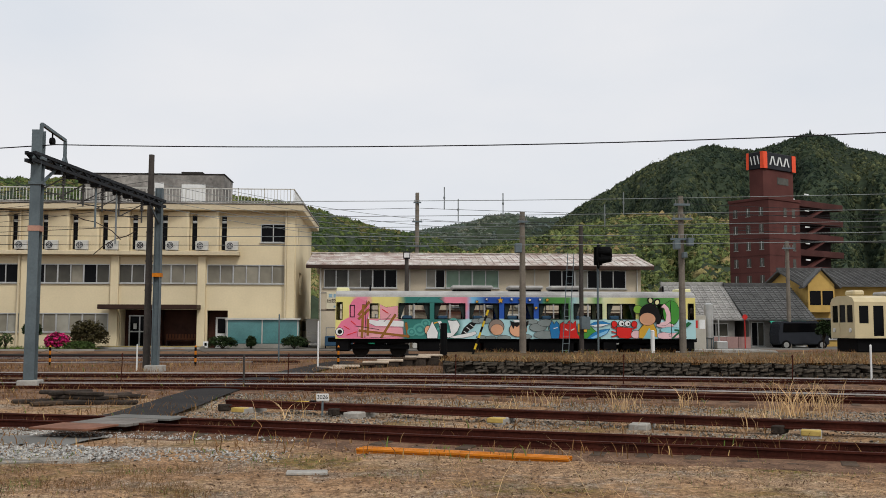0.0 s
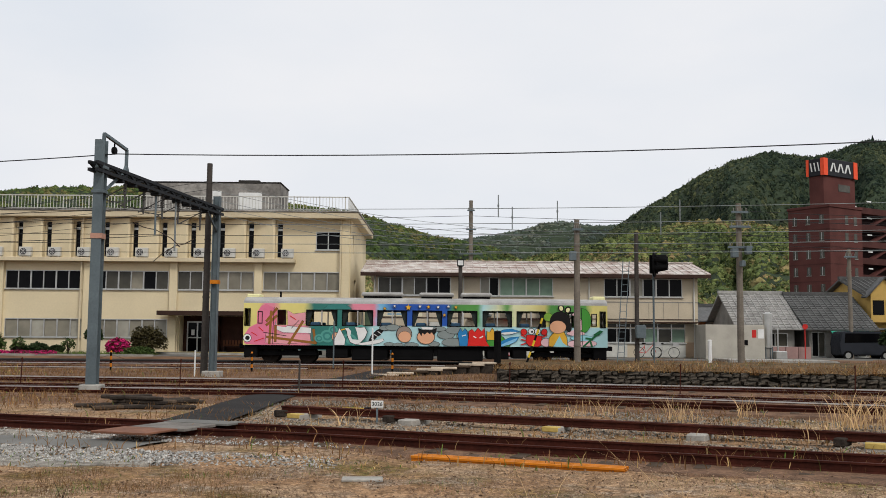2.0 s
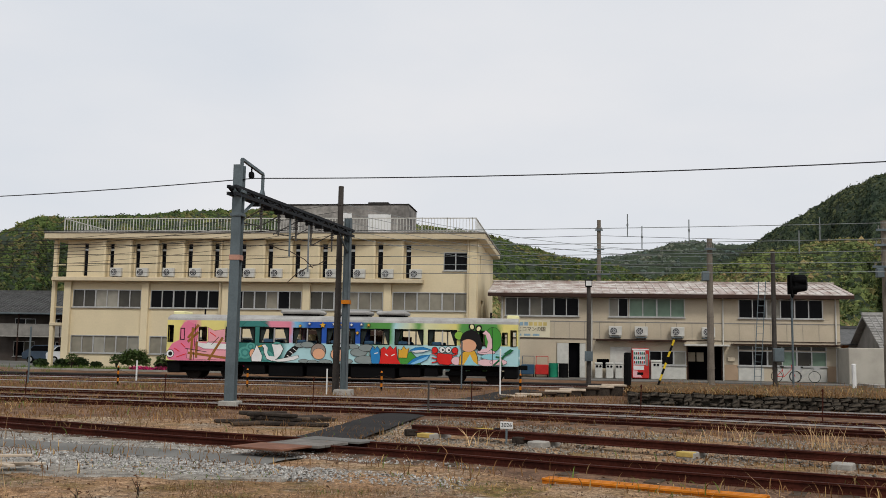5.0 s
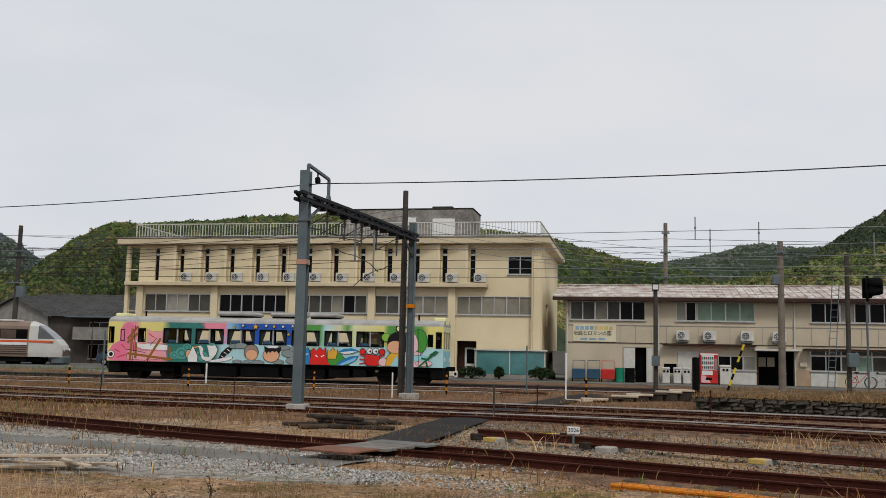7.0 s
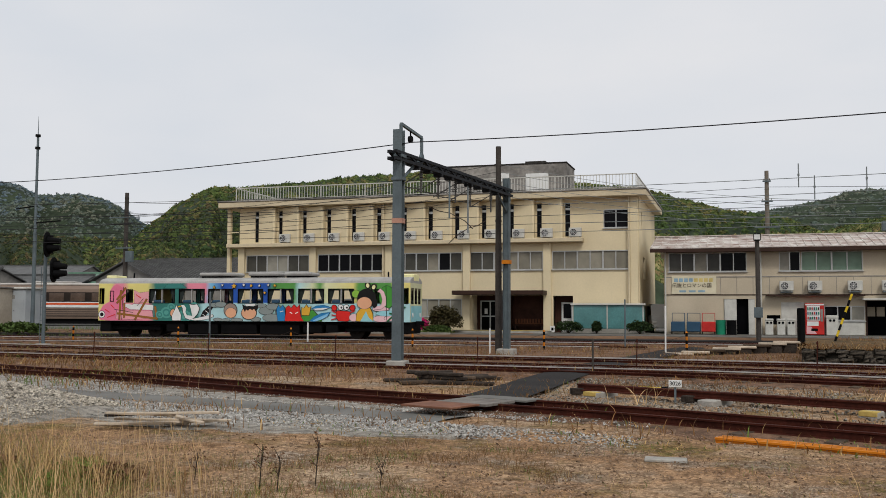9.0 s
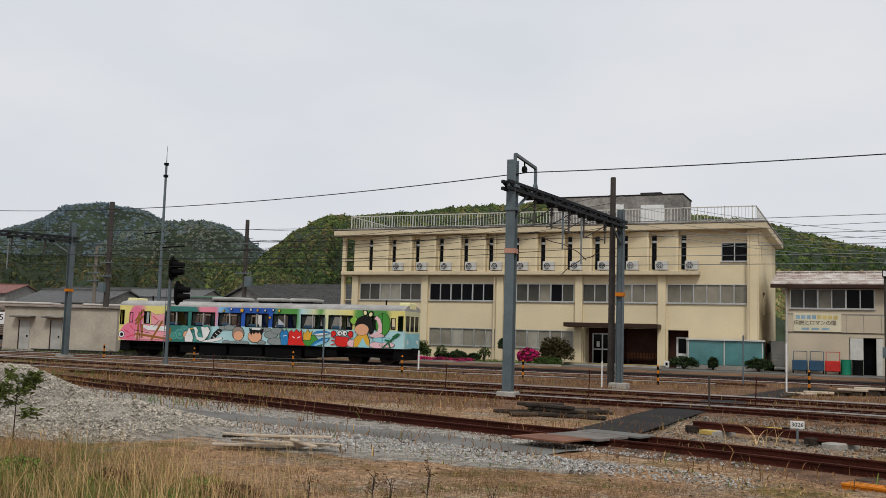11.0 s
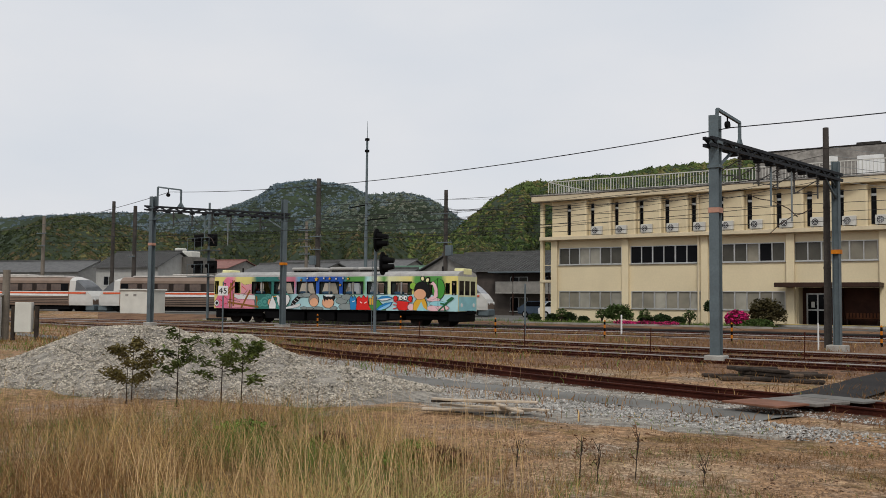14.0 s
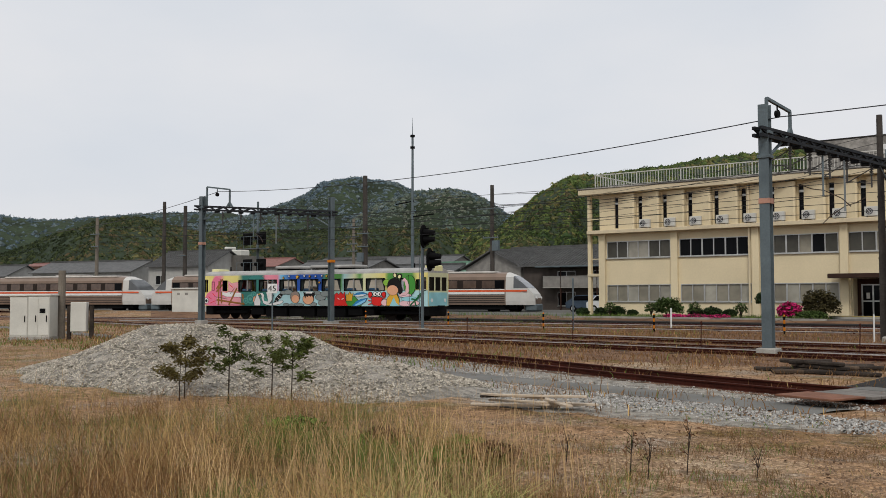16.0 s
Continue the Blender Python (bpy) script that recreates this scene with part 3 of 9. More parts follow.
def ballast_bed(name, line, half, top, material):
    verts, faces = [], []
    prof = [(-half - 0.5, -0.28), (-half, -0.03), (-half * 0.5, 0.0), (0, -0.01), (half * 0.5, 0.0), (half, -0.03), (half + 0.5, -0.28)]
    for p, a in line:
        side = Vector((-math.sin(a), math.cos(a), 0))
        for u, w in prof:
            q = p + side * u
            verts.append((q.x, q.y, top + w + 0.025 * noise.noise(Vector((q.x * 2, q.y * 2, 0)))))
    n = len(prof)
    for k in range(len(line) - 1):
        for i in range(n - 1):
            faces.append((k * n + i, k * n + i + 1, (k + 1) * n + i + 1, (k + 1) * n + i))
    me = bpy.data.meshes.new(name)
    me.from_pydata(verts, [], faces)
    me.materials.append(material)
    return me


BED_STONE = mat("rusty_ballast", (0.25, 0.145, 0.09), 0.95, var=0.55, scale=3.0, fine=22, bump=0.7, col2=(0.12, 0.07, 0.045))
BED = {"near": 0.135, "loop": 0.085, "siding": 0.09, "middle": 0.085, "railcar": 0.09, "dock": 0.05, "express": 0.1}


def build_tracks():
    info = {
        "near": "rusty siding track with dark sleepers beside the gravel", "loop": "rusty yard track on brown ballast", "siding": "rusty branch track on brown ballast",
        "middle": "rusty running track on brown ballast", "railcar": "running track with polished rail heads beside the office", "dock": "short rusty dock track on weedy ballast", "express": "running track carrying the parked express",
    }
    for key, pts in TRACKS.items():
        tr = thing("railway_track", (0, 0, 0), info[key], "railway track", "yard tracks")
        top = RAIL_TOP[key]
        line = along(pts, 1.0)
        for off in (-0.555, 0.555):
            part("rail", rail_mesh(line, off, top, key in ("railcar", "middle", "loop")), None, tr)
        part("ballast", ballast_bed("ballast", line, 1.5, top - BED[key], BED_STONE), None, tr, "rust-stained crushed stone ballast")
        for p, a in along(pts, 0.68 if key in ("near", "loop", "siding", "middle") else 0.9):
            if -40 < p.x < 20 and p.y < 52:
                s = new("sleeper", SLEEPER_MESH)
                s.parent = tr
                s.matrix_basis = Matrix.Translation((p.x, p.y, top - BED[key] + random.uniform(-0.012, 0.014))) @ Matrix.Rotation(a + random.uniform(-0.02, 0.02), 4, "Z")


build_tracks()


# ---- office building ----
FY = 60.0  # front wall plane
GZ = 0.6   # ground level at the buildings


def window_unit(parent, x0, x1, z0, z1, y, panes, mats, label="", fr=0.05):
    """A window with an aluminium frame, mullions and one mesh for each pane, set into a wall whose face is at y."""
    # black sheet behind the panes stands in for the unlit room
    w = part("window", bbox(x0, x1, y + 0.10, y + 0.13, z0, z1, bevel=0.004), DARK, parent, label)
    bm = B()
    box(bm, x0, x1, y - 0.02, y + 0.09, z0, z0 + fr)
    box(bm, x0, x1, y - 0.02, y + 0.09, z1 - fr, z1)
    n = panes
    wd = (x1 - x0) / n
    for i in range(n + 1):
        c = x0 + wd * i
        t = fr * (0.9 if i % 2 == 0 else 0.6)
        box(bm, max(x0, c - t), min(x1, c + t), y - 0.015, y + 0.085, z0 + fr, z1 - fr)
    part("window_frame", bm, ALU, w)
    part("window_sill", bbox(x0 - 0.06, x1 + 0.06, y - 0.10, y + 0.05, z0 - 0.06, z0, bevel=0.01), ALU, w)
    for i in range(n):
        m = mats[i % len(mats)]
        part("pane", box(B(), x0 + wd * i + fr * 0.6, x0 + wd * (i + 1) - fr * 0.6, y + 0.05 + 0.012 * (i % 2), y + 0.056 + 0.012 * (i % 2), z0 + fr, z1 - fr), m, w)
    return w


def wall_with_openings(bm, x0, x1, y0, y1, z0, z1, holes):
    """A wall slab with rectangular openings through it; holes: x0, x1, z0, z1."""
    xs = sorted({x0, x1, *[h[0] for h in holes], *[h[1] for h in holes]})
    for a, b in zip(xs, xs[1:]):
        inside = sorted((h[2], h[3]) for h in holes if h[0] <= a + 1e-6 and h[1] >= b - 1e-6)
        z = z0
        for c, d in inside:
            if c > z:
                box(bm, a, b, y0, y1, z, c)
            z = d
        if z < z1:
            box(bm, a, b, y0, y1, z, z1)
    bmesh.ops.remove_doubles(bm, verts=bm.verts, dist=1e-4)
    return bm


def build_office():
    o = thing("office_building", (-20, FY, GZ), "three-storey cream rendered railway office with flat roof and railings", "building")
    ox, oz = -20.0, GZ

    def P(name, bm, material, label="", parent=None):
        bmesh.ops.translate(bm, verts=bm.verts, vec=(-ox, -FY, -oz))
        return part(name, bm, material, parent or o, label)

    xl, xr = -33.3, -5.9
    slots = [-31.95 + 1.803 * i for i in range(13)]
    two = [(-32.73, -27.98), (-27.34, -22.63), (-21.87, -17.2), (-16.64, -11.91), (-11.3, -6.54)]
    one = [(-32.73, -28.0), (-27.28, -22.4), (-21.88, -17.2)]
    holes = [(s - 0.16, s + 0.16, 6.62, 8.75) for s in slots]
    holes += [(a, b, 4.55, 5.72) for a, b in two] + [(a, b, 1.56, 2.72) for a, b in one]
    holes += [(-8.07, -6.54, 7.1, 8.25), (-16.55, -11.8, GZ, 2.95), (-11.25, -10.0, GZ, 2.9)]
    P("wall", wall_with_openings(B(), xl, xr, FY, FY + 0.25, GZ, 9.0, holes), CREAM)
    bm = box(B(), xl, xl + 0.25, FY + 0.25, FY + 11.5, GZ, 9.0)
    P("wall", bm, CREAM)
    P("wall", wall_with_openings_y(B(), xr - 0.25, xr, FY + 0.25, FY + 11.5, GZ, 9.0, [(FY + 1.4, FY + 2.0, 7.0, 8.2), (FY + 2.4, FY + 4.0, 4.0, 5.4)]), CREAM)
    P("wall", box(B(), xl + 0.25, xr - 0.25, FY + 11.25, FY + 11.5, GZ, 9.0), CREAM)
    P("floor_slab", box(B(), xl + 0.25, xr - 0.25, FY + 0.3, FY + 11.2, 3.4, 3.6), CONCRETE)
    P("floor_slab", box(B(), xl + 0.25, xr - 0.25, FY + 0.3, FY + 11.2, 6.3, 6.5), CONCRETE)
    # roof slab with deep eaves and fascia
    P("roof", bbox(-34.6, -5.4, FY - 0.75, FY + 12, 9.0, 9.38, bevel=0.03), CREAM_TRIM, "cream roof slab with stained edge")
    P("roof_coping", bbox(-34.65, -5.35, FY - 0.80, FY + 12.05, 9.38, 9.48, bevel=0.02), STAINED)
    # return of the roof over the side
    P("ledge", bbox(-34.0, -9.3, FY - 0.62, FY - 0.002, 6.25, 6.50, bevel=0.02), CREAM_TRIM, "cream ledge carrying the air conditioners")
    # pilasters
    for x in (-33.05, -27.66, -22.2, -16.85, -11.6, -6.2):
        P("pilaster", bbox(x - 0.24, x + 0.24, FY - 0.22, FY - 0.002, GZ, 6.25 if x < -10 else 9.0, bevel=0.015), CREAM)
    # slanted piers beside each slot
    for s in slots:
        bm = poly_prism_z(B(), [(s + 0.17, FY - 0.002), (s + 0.17, FY - 0.10), (s + 1.45, FY - 0.50), (s + 1.55, FY - 0.42), (s + 1.55, FY - 0.002)], 6.5, 8.95)
        if s < -10.4:
            P("pier", bm, CREAM)
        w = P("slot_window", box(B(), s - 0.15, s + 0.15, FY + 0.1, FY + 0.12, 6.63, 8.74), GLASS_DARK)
        P("transom", box(B(), s - 0.15, s + 0.15, FY + 0.04, FY + 0.09, 8.28, 8.42), ALU, "", w)
    kinds2 = [[GLASS_GREY, GLASS_GREY, GLASS_CURTAIN, GLASS_CURTAIN, GLASS_GREY, GLASS_GREY], [GLASS_DARK], [GLASS_DARK, GLASS_GREY, GLASS_GREY, GLASS_BLIND], [GLASS_GREY, GLASS_GREY, GLASS_BLIND, GLASS_BLIND, GLASS_BLIND, GLASS_BLIND], [GLASS_BLIND]]
    off = Vector((-ox, -FY, -oz))
    made = []
    for (a, b), k in zip(two, kinds2):
        made.append(window_unit(o, a, b, 4.55, 5.72, FY, 6, k))
    for (a, b) in one:
        made.append(window_unit(o, a, b, 1.56, 2.72, FY, 6, [GLASS_BLIND, GLASS_BLIND, GLASS_CURTAIN]))
    made.append(window_unit(o, -8.07, -6.54, 7.1, 8.25, FY, 2, [GLASS_DARK]))
    for w in made:
        w.location = off
    # entrance
    P("canopy", bbox(-17.45, -11.6, FY - 1.5, FY - 0.23, 2.95, 3.22, bevel=0.02), BROWN, "dark brown entrance canopy")
    P("back_wall", box(B(), -16.6, -11.75, FY + 1.2, FY + 1.35, GZ, 3.0), BROWN_PANEL)
    P("side_wall", box(B(), -16.6, -16.5, FY + 0.25, FY + 1.2, GZ, 3.0), CREAM)
    P("partition", box(B(), -14.3, -14.1, FY + 0.3, FY + 1.2, GZ, 2.95), BROWN_PANEL)
    P("ceiling_panel", box(B(), -16.6, -9.9, FY + 0.25, FY + 1.35, 2.96, 3.05), DARK)
    d = P("entrance_door", box(B(), -16.2, -14.95, FY + 1.1, FY + 1.16, GZ, 2.62), GLASS_DARK)
    bm = B()
    for x in (-16.2, -15.58, -14.98):
        box(bm, x - 0.04, x + 0.04, FY + 1.04, FY + 1.1, GZ, 2.62)
    for z in (GZ + 0.04, 1.6, 2.58):
        box(bm, -16.2, -14.95, FY + 1.045, FY + 1.095, z - 0.04, z + 0.04)
    P("door_frame", bm, ALU, "", d)
    P("notice", box(B(), -15.95, -15.75, FY + 1.02, FY + 1.035, 1.75, 2.1), WHITE_PAINT, "", d)
    # side entrance
    P("back_wall", box(B(), -11.3, -9.95, FY + 0.8, FY + 0.9, GZ, 2.95), BROWN_PANEL)
    d = P("side_door", bbox(-10.85, -10.12, FY + 0.7, FY + 0.76, GZ, 2.5), WHITE_PAINT, "white door with dark pane")
    P("pane", box(B(), -10.72, -10.25, FY + 0.68, FY + 0.695, 1.5, 2.4), GLASS_DARK, "", d)
    # penthouse on the roof
    P("penthouse", bbox(-20.1, -11.0, FY + 3.6, FY + 7.0, 9.48, 11.85, bevel=0.03), STAINED, "weather-stained concrete stair penthouse")
    P("penthouse_coping", bbox(-20.15, -10.95, FY + 3.55, FY + 7.05, 11.85, 11.93, bevel=0.02), mat("sooty_coping", (0.06, 0.055, 0.05), 0.9, var=0.5))
    P("penthouse_coping", bbox(-13.8, -12.4, FY + 3.6, FY + 5.0, 11.932, 12.05, bevel=0.02), MATS["sooty_coping"])
    P("roof_door", bbox(-13.75, -12.2, FY + 3.52, FY + 3.6, 9.5, 11.2, bevel=0.01), WHITE_PAINT, "white roof door")
    P("roof_window", bbox(-15.5, -14.9, FY + 3.54, FY + 3.6, 10.7, 11.3, bevel=0.01), WHITE_PAINT)
    # rail round the roof
    r = P("roof_railing", box(B(), -33.5, -6.0, FY - 0.32, FY - 0.26, 10.36, 10.42), WHITE_METAL, "white steel roof railing")
    P("bottom_rail", box(B(), -33.5, -6.0, FY - 0.31, FY - 0.27, 9.58, 9.61), WHITE_METAL, "", r)
    bar_me = mesh_of("baluster", box(B(), -0.014, 0.014, -0.014, 0.014, 0, 0.9), WHITE_METAL)
    post_me = mesh_of("post", box(B(), -0.03, 0.03, -0.03, 0.03, 0, 0.95), WHITE_METAL)
    k = 0
    x = -33.45
    while x < -6.0:
        q = new("post" if k % 8 == 0 else "baluster", post_me if k % 8 == 0 else bar_me)
        q.parent, q.location = r, (x - ox, -0.29, 9.48 - oz)
        x += 0.2 if x < -21 or k % 8 == 0 else 0.2
        k += 1
    P("side_rail", box(B(), -6.06, -6.0, FY - 0.3, FY + 11, 10.36, 10.42), WHITE_METAL, "", r)
    P("side_rail", box(B(), -33.5, -33.44, FY - 0.3, FY + 11, 10.36, 10.42), WHITE_METAL, "", r)
    for k in range(28):
        for x in (-6.03, -33.47):
            q = new("baluster", bar_me)
            q.parent, q.location = r, (x - ox, 0.1 + 0.4 * k, 9.48 - oz)
    # balconies on the west end
    for z in (3.3, 6.25):
        P("balcony_slab", bbox(-34.2, -33.3, FY - 0.2, FY + 6, z, z + 0.2, bevel=0.02), CREAM_TRIM)
    P("balcony_pier", bbox(-34.2, -33.95, FY - 0.15, FY + 0.15, GZ, 9.0, bevel=0.02), CREAM)
    for z in (4.5, 7.3):
        P("balcony_rail", box(B(), -34.15, -33.35, FY - 0.1, FY - 0.04, z, z + 0.06), CREAM_TRIM)
    # downpipes
    for x in (-22.55, -6.5):
        P("downpipe", tube(B(), (x, FY - 0.3, GZ), (x, FY - 0.3, 9.0), 0.06), CREAM_TRIM)
    # display case beside the side door
    P("plinth", bbox(xl - 0.02, xr + 0.02, FY - 0.04, FY - 0.003, GZ, 0.95, bevel=0.01), PLINTH) if False else None
    return o


def wall_with_openings_y(bm, x0, x1, y0, y1, z0, z1, holes):
    ys = sorted({y0, y1, *[h[0] for h in holes], *[h[1] for h in holes]})
    for a, b in zip(ys, ys[1:]):
        z = z0
        for c, d in sorted((h[2], h[3]) for h in holes if h[0] <= a + 1e-6 and h[1] >= b - 1e-6):
            if c > z:
                box(bm, x0, x1, a, b, z, c)
            z = d
        if z < z1:
            box(bm, x0, x1, a, b, z, z1)
    bmesh.ops.remove_doubles(bm, verts=bm.verts, dist=1e-4)
    return bm


def poly_prism_z(bm, pts, z0, z1, mi=0):
    """A prism of an outline in x, y between z0 and z1."""
    a = [bm.verts.new((x, y, z0)) for x, y in pts]
    b = [bm.verts.new((x, y, z1)) for x, y in pts]
    bm.faces.new(a[::-1]).material_index = mi
    bm.faces.new(b).material_index = mi
    n = len(pts)
    for i in range(n):
        bm.faces.new((a[i], a[(i + 1) % n], b[(i + 1) % n], b[i])).material_index = mi
    return bm


build_office()


# ---- painted railcar ----
CAR_L, CAR_W = 18.3, 2.7
SKIN_TONE = mat("peach_decal", (0.75, 0.40, 0.24), 0.4, var=0.05, bump=0)
DEC = {k: mat(k + "_decal", c, 0.35, var=0.08, scale=2, fine=10, bump=0) for k, c in dict(
    cyan=(0.30, 0.62, 0.68), yellow=(0.80, 0.66, 0.12), pink=(0.78, 0.20, 0.32), palepink=(0.80, 0.52, 0.55), white=(0.80, 0.80, 0.78), teal=(0.05, 0.22, 0.20), blue=(0.03, 0.12, 0.50),
    green=(0.07, 0.30, 0.05), lime=(0.26, 0.50, 0.07), red=(0.70, 0.03, 0.025), brown=(0.30, 0.13, 0.03), grey=(0.25, 0.29, 0.28), black=(0.015, 0.014, 0.014), gold=(0.75, 0.42, 0.05), deepblue=(0.03, 0.22, 0.50), skyblue=(0.25, 0.55, 0.80), darkgreen=(0.02, 0.13, 0.05), rose=(0.80, 0.36, 0.40), paleyellow=(0.82, 0.78, 0.42), tealine=(0.10, 0.34, 0.29), taupe=(0.30, 0.24, 0.20)).items()}
CAR_ROOF = mat("railcar_roof", (0.46, 0.45, 0.43), 0.6, var=0.3, scale=1.2)


def livery_material():
    """Painted car side: one run of colours over the window band, another below the sill, blended along the car."""
    m = bpy.data.materials.new("storybook_livery")
    m.use_nodes = True
    n, l = m.node_tree.nodes, m.node_tree.links
    b = n["Principled BSDF"]
    b.inputs["Roughness"].default_value = 0.3
    b.inputs["Specular IOR Level"].default_value = 0.3
    tc, sep = n.new("ShaderNodeTexCoord"), n.new("ShaderNodeSeparateXYZ")
    ns = n.new("ShaderNodeTexNoise")
    ns.inputs["Scale"].default_value, ns.inputs["Detail"].default_value = 1.6, 3.0
    l.new(tc.outputs["Object"], sep.inputs[0])
    l.new(tc.outputs["Object"], ns.inputs["Vector"])
    wob = n.new("ShaderNodeMath")
    wob.operation = "MULTIPLY_ADD"
    wob.inputs[1].default_value = 0.7
    l.new(ns.outputs["Fac"], wob.inputs[0])
    l.new(sep.outputs["X"], wob.inputs[2])
    fx = n.new("ShaderNodeMapRange")
    fx.inputs["From Min"].default_value, fx.inputs["From Max"].default_value = -CAR_L / 2 + 0.35, CAR_L / 2 + 0.35
    l.new(wob.outputs[0], fx.inputs["Value"])

    def ramp(stops):
        r = n.new("ShaderNodeValToRGB")
        while len(r.color_ramp.elements) < len(stops):
            r.color_ramp.elements.new(0.5)
        for e, (p, c) in zip(r.color_ramp.elements, stops):
            e.position, e.color = p, (*c, 1)
        l.new(fx.outputs[0], r.inputs["Fac"])
        return r.outputs["Color"]

    yel, pnk, teal, blu, grn = (0.82, 0.72, 0.24), (0.82, 0.27, 0.36), (0.035, 0.20, 0.17), (0.02, 0.10, 0.46), (0.10, 0.33, 0.07)
    sky, pale, cyan = (0.22, 0.55, 0.80), (0.74, 0.76, 0.46), (0.46, 0.73, 0.76)
    top = ramp([(0.0, yel), (0.04, yel), (0.06, pnk), (0.085, pnk), (0.10, yel), (0.165, yel), (0.19, teal), (0.285, teal), (0.30, pnk), (0.355, pnk), (0.375, sky), (0.41, blu), (0.56, blu), (0.585, grn), (0.64, grn), (0.66, cyan),
                (0.70, pale), (0.725, grn), (0.745, pale), (0.83, yel), (0.85, grn), (0.945, grn), (0.96, yel), (1.0, yel)])
    low = ramp([(0.0, yel), (0.02, yel), (0.035, pnk), (0.17, pnk), (0.19, teal), (0.33, teal), (0.36, cyan), (0.57, cyan), (0.6, (0.30, 0.52, 0.40)), (0.68, (0.40, 0.66, 0.66)), (0.70, cyan), (1.0, cyan)])
    split = n.new("ShaderNodeMapRange")
    split.inputs["From Min"].default_value, split.inputs["From Max"].default_value = 1.90, 1.97
    l.new(sep.outputs["Z"], split.inputs["Value"])
    mx = n.new("ShaderNodeMix")
    mx.data_type = "RGBA"
    l.new(split.outputs[0], mx.inputs[0])
    l.new(low, mx.inputs[6])
    l.new(top, mx.inputs[7])
    fade = n.new("ShaderNodeMix")
    fade.data_type, fade.blend_type = "RGBA", "MULTIPLY"
    fade.inputs[0].default_value = 0.25
    l.new(mx.outputs[2], fade.inputs[6])
    l.new(ns.outputs["Fac"], fade.inputs[7])
    l.new(fade.outputs[2], b.inputs["Base Color"])
    return m


LIVERY = livery_material()
CURTAIN = mat("curtain_cloth", (0.035, 0.045, 0.042), 0.9, var=0.3, scale=6, fine=20)


def ellipse(cx, cz, rx, rz, n=24, turn=0.0):
    c, s = math.cos(turn), math.sin(turn)
    return [(cx + rx * math.cos(2 * math.pi * i / n) * c - rz * math.sin(2 * math.pi * i / n) * s, cz + rx * math.cos(2 * math.pi * i / n) * s + rz * math.sin(2 * math.pi * i / n) * c) for i in range(n)]


def build_railcar():
    car = thing("painted_railcar", (0, 0, 0), "single diesel railcar covered in bright storybook colours, running on its track", "train")
    h = CAR_L / 2
    hw = CAR_W / 2

    def X(p):
        f = (p - 326) / 636
        return -h + CAR_L * (f + 0.026 * f * (1 - f))

    def Z(q):
        return 0.93 + (634 - q) * 0.0289

    # window spans along the side
    SILL, HEAD, EAVE = 1.91, 2.72, 3.03
    win = [(X(a), X(b), c, d) for a, b, c, d in ((327.5, 338, 1.88, 2.76), (350.5, 358.5, 2.0, 2.62), (384, 399, 1.95, 2.70), (433, 487, SILL, HEAD), (495, 549, SILL, HEAD), (556, 608, SILL, HEAD), (617, 669, SILL, HEAD),
                                                 (678, 731, SILL, HEAD), (740, 792, SILL, HEAD), (800, 852, SILL, HEAD), (892, 911, 1.92, 2.70), (933, 943, 1.98, 2.62), (948, 959, 1.9, 2.74))]
    for side in (-1, 1):
        bm = wall_with_openings(B(), -h, h, min(side * hw, side * (hw - 0.06)), max(side * hw, side * (hw - 0.06)), 0.93, EAVE, win)
        part("side_panel", bm, LIVERY, car)
    for e in (-1, 1):
        bm = B()
        y0, y1 = -hw + 0.06, hw - 0.06
        xs = sorted((e * h, e * (h - 0.06)))
        wall_with_openings_y(bm, xs[0], xs[1], y0, y1, 0.93, EAVE, [(-1.15, -0.45, 1.9, 2.76), (-0.35, 0.35, 1.9, 2.76), (0.45, 1.15, 1.9, 2.76)])
        part("end_panel", bm, DEC["yellow"] if e < 0 else mat("pale_cab_paint", (0.66, 0.66, 0.42), 0.5, var=0.15), car, "pale yellow end panel with windscreen openings")
        if e > 0:
            part("lower_panel", bbox(h + 0.002, h + 0.014, -1.2, 1.2, 0.95, 1.80, bevel=0.004), mat("cab_sky_blue", (0.30, 0.62, 0.68), 0.5, var=0.15), car, "sky blue lower cab panel")
        for a, b in ((-1.15, -0.45), (-0.35, 0.35), (0.45, 1.15)):
            part("windscreen", box(B(), e * (h - 0.035), e * (h - 0.03), a, b, 1.9, 2.76), GLASS_DARK, car)
        for y in (-0.85, 0.85):
            part("headlight", tube(B(), (e * (h - 0.02), y, 1.3), (e * (h + 0.04), y, 1.3), 0.12, seg=14), WHITE_PAINT, car)
        part("destination_box", bbox(e * h - 0.62 if e > 0 else -h - 0.01, e * h + 0.01 if e > 0 else -h + 0.62, -0.6, 0.6, EAVE + 0.1, 3.52, bevel=0.04), DEC["paleyellow"], car)
        part("coupler", bbox(min(e * h, e * (h + 0.45)), max(e * h, e * (h + 0.45)), -0.12, 0.12, 0.75, 0.98, bevel=0.03), BLACK_PAINT, car)
        part("skirt", bbox(min(e * (h - 0.7), e * (h - 0.02)), max(e * (h - 0.7), e * (h - 0.02)), -1.2, 1.2, 0.3, 0.975, bevel=0.05), BLACK_PAINT, car)
    # roof
    prof = [(-hw, EAVE), (-hw + 0.05, EAVE + 0.12), (-hw + 0.25, EAVE + 0.23), (-0.6, EAVE + 0.33), (0.6, EAVE + 0.33), (hw - 0.25, EAVE + 0.23), (hw - 0.05, EAVE + 0.12), (hw, EAVE)]
    bm = B()
    a = [bm.verts.new((-h, y, z)) for y, z in prof]
    b = [bm.verts.new((h, y, z)) for y, z in prof]
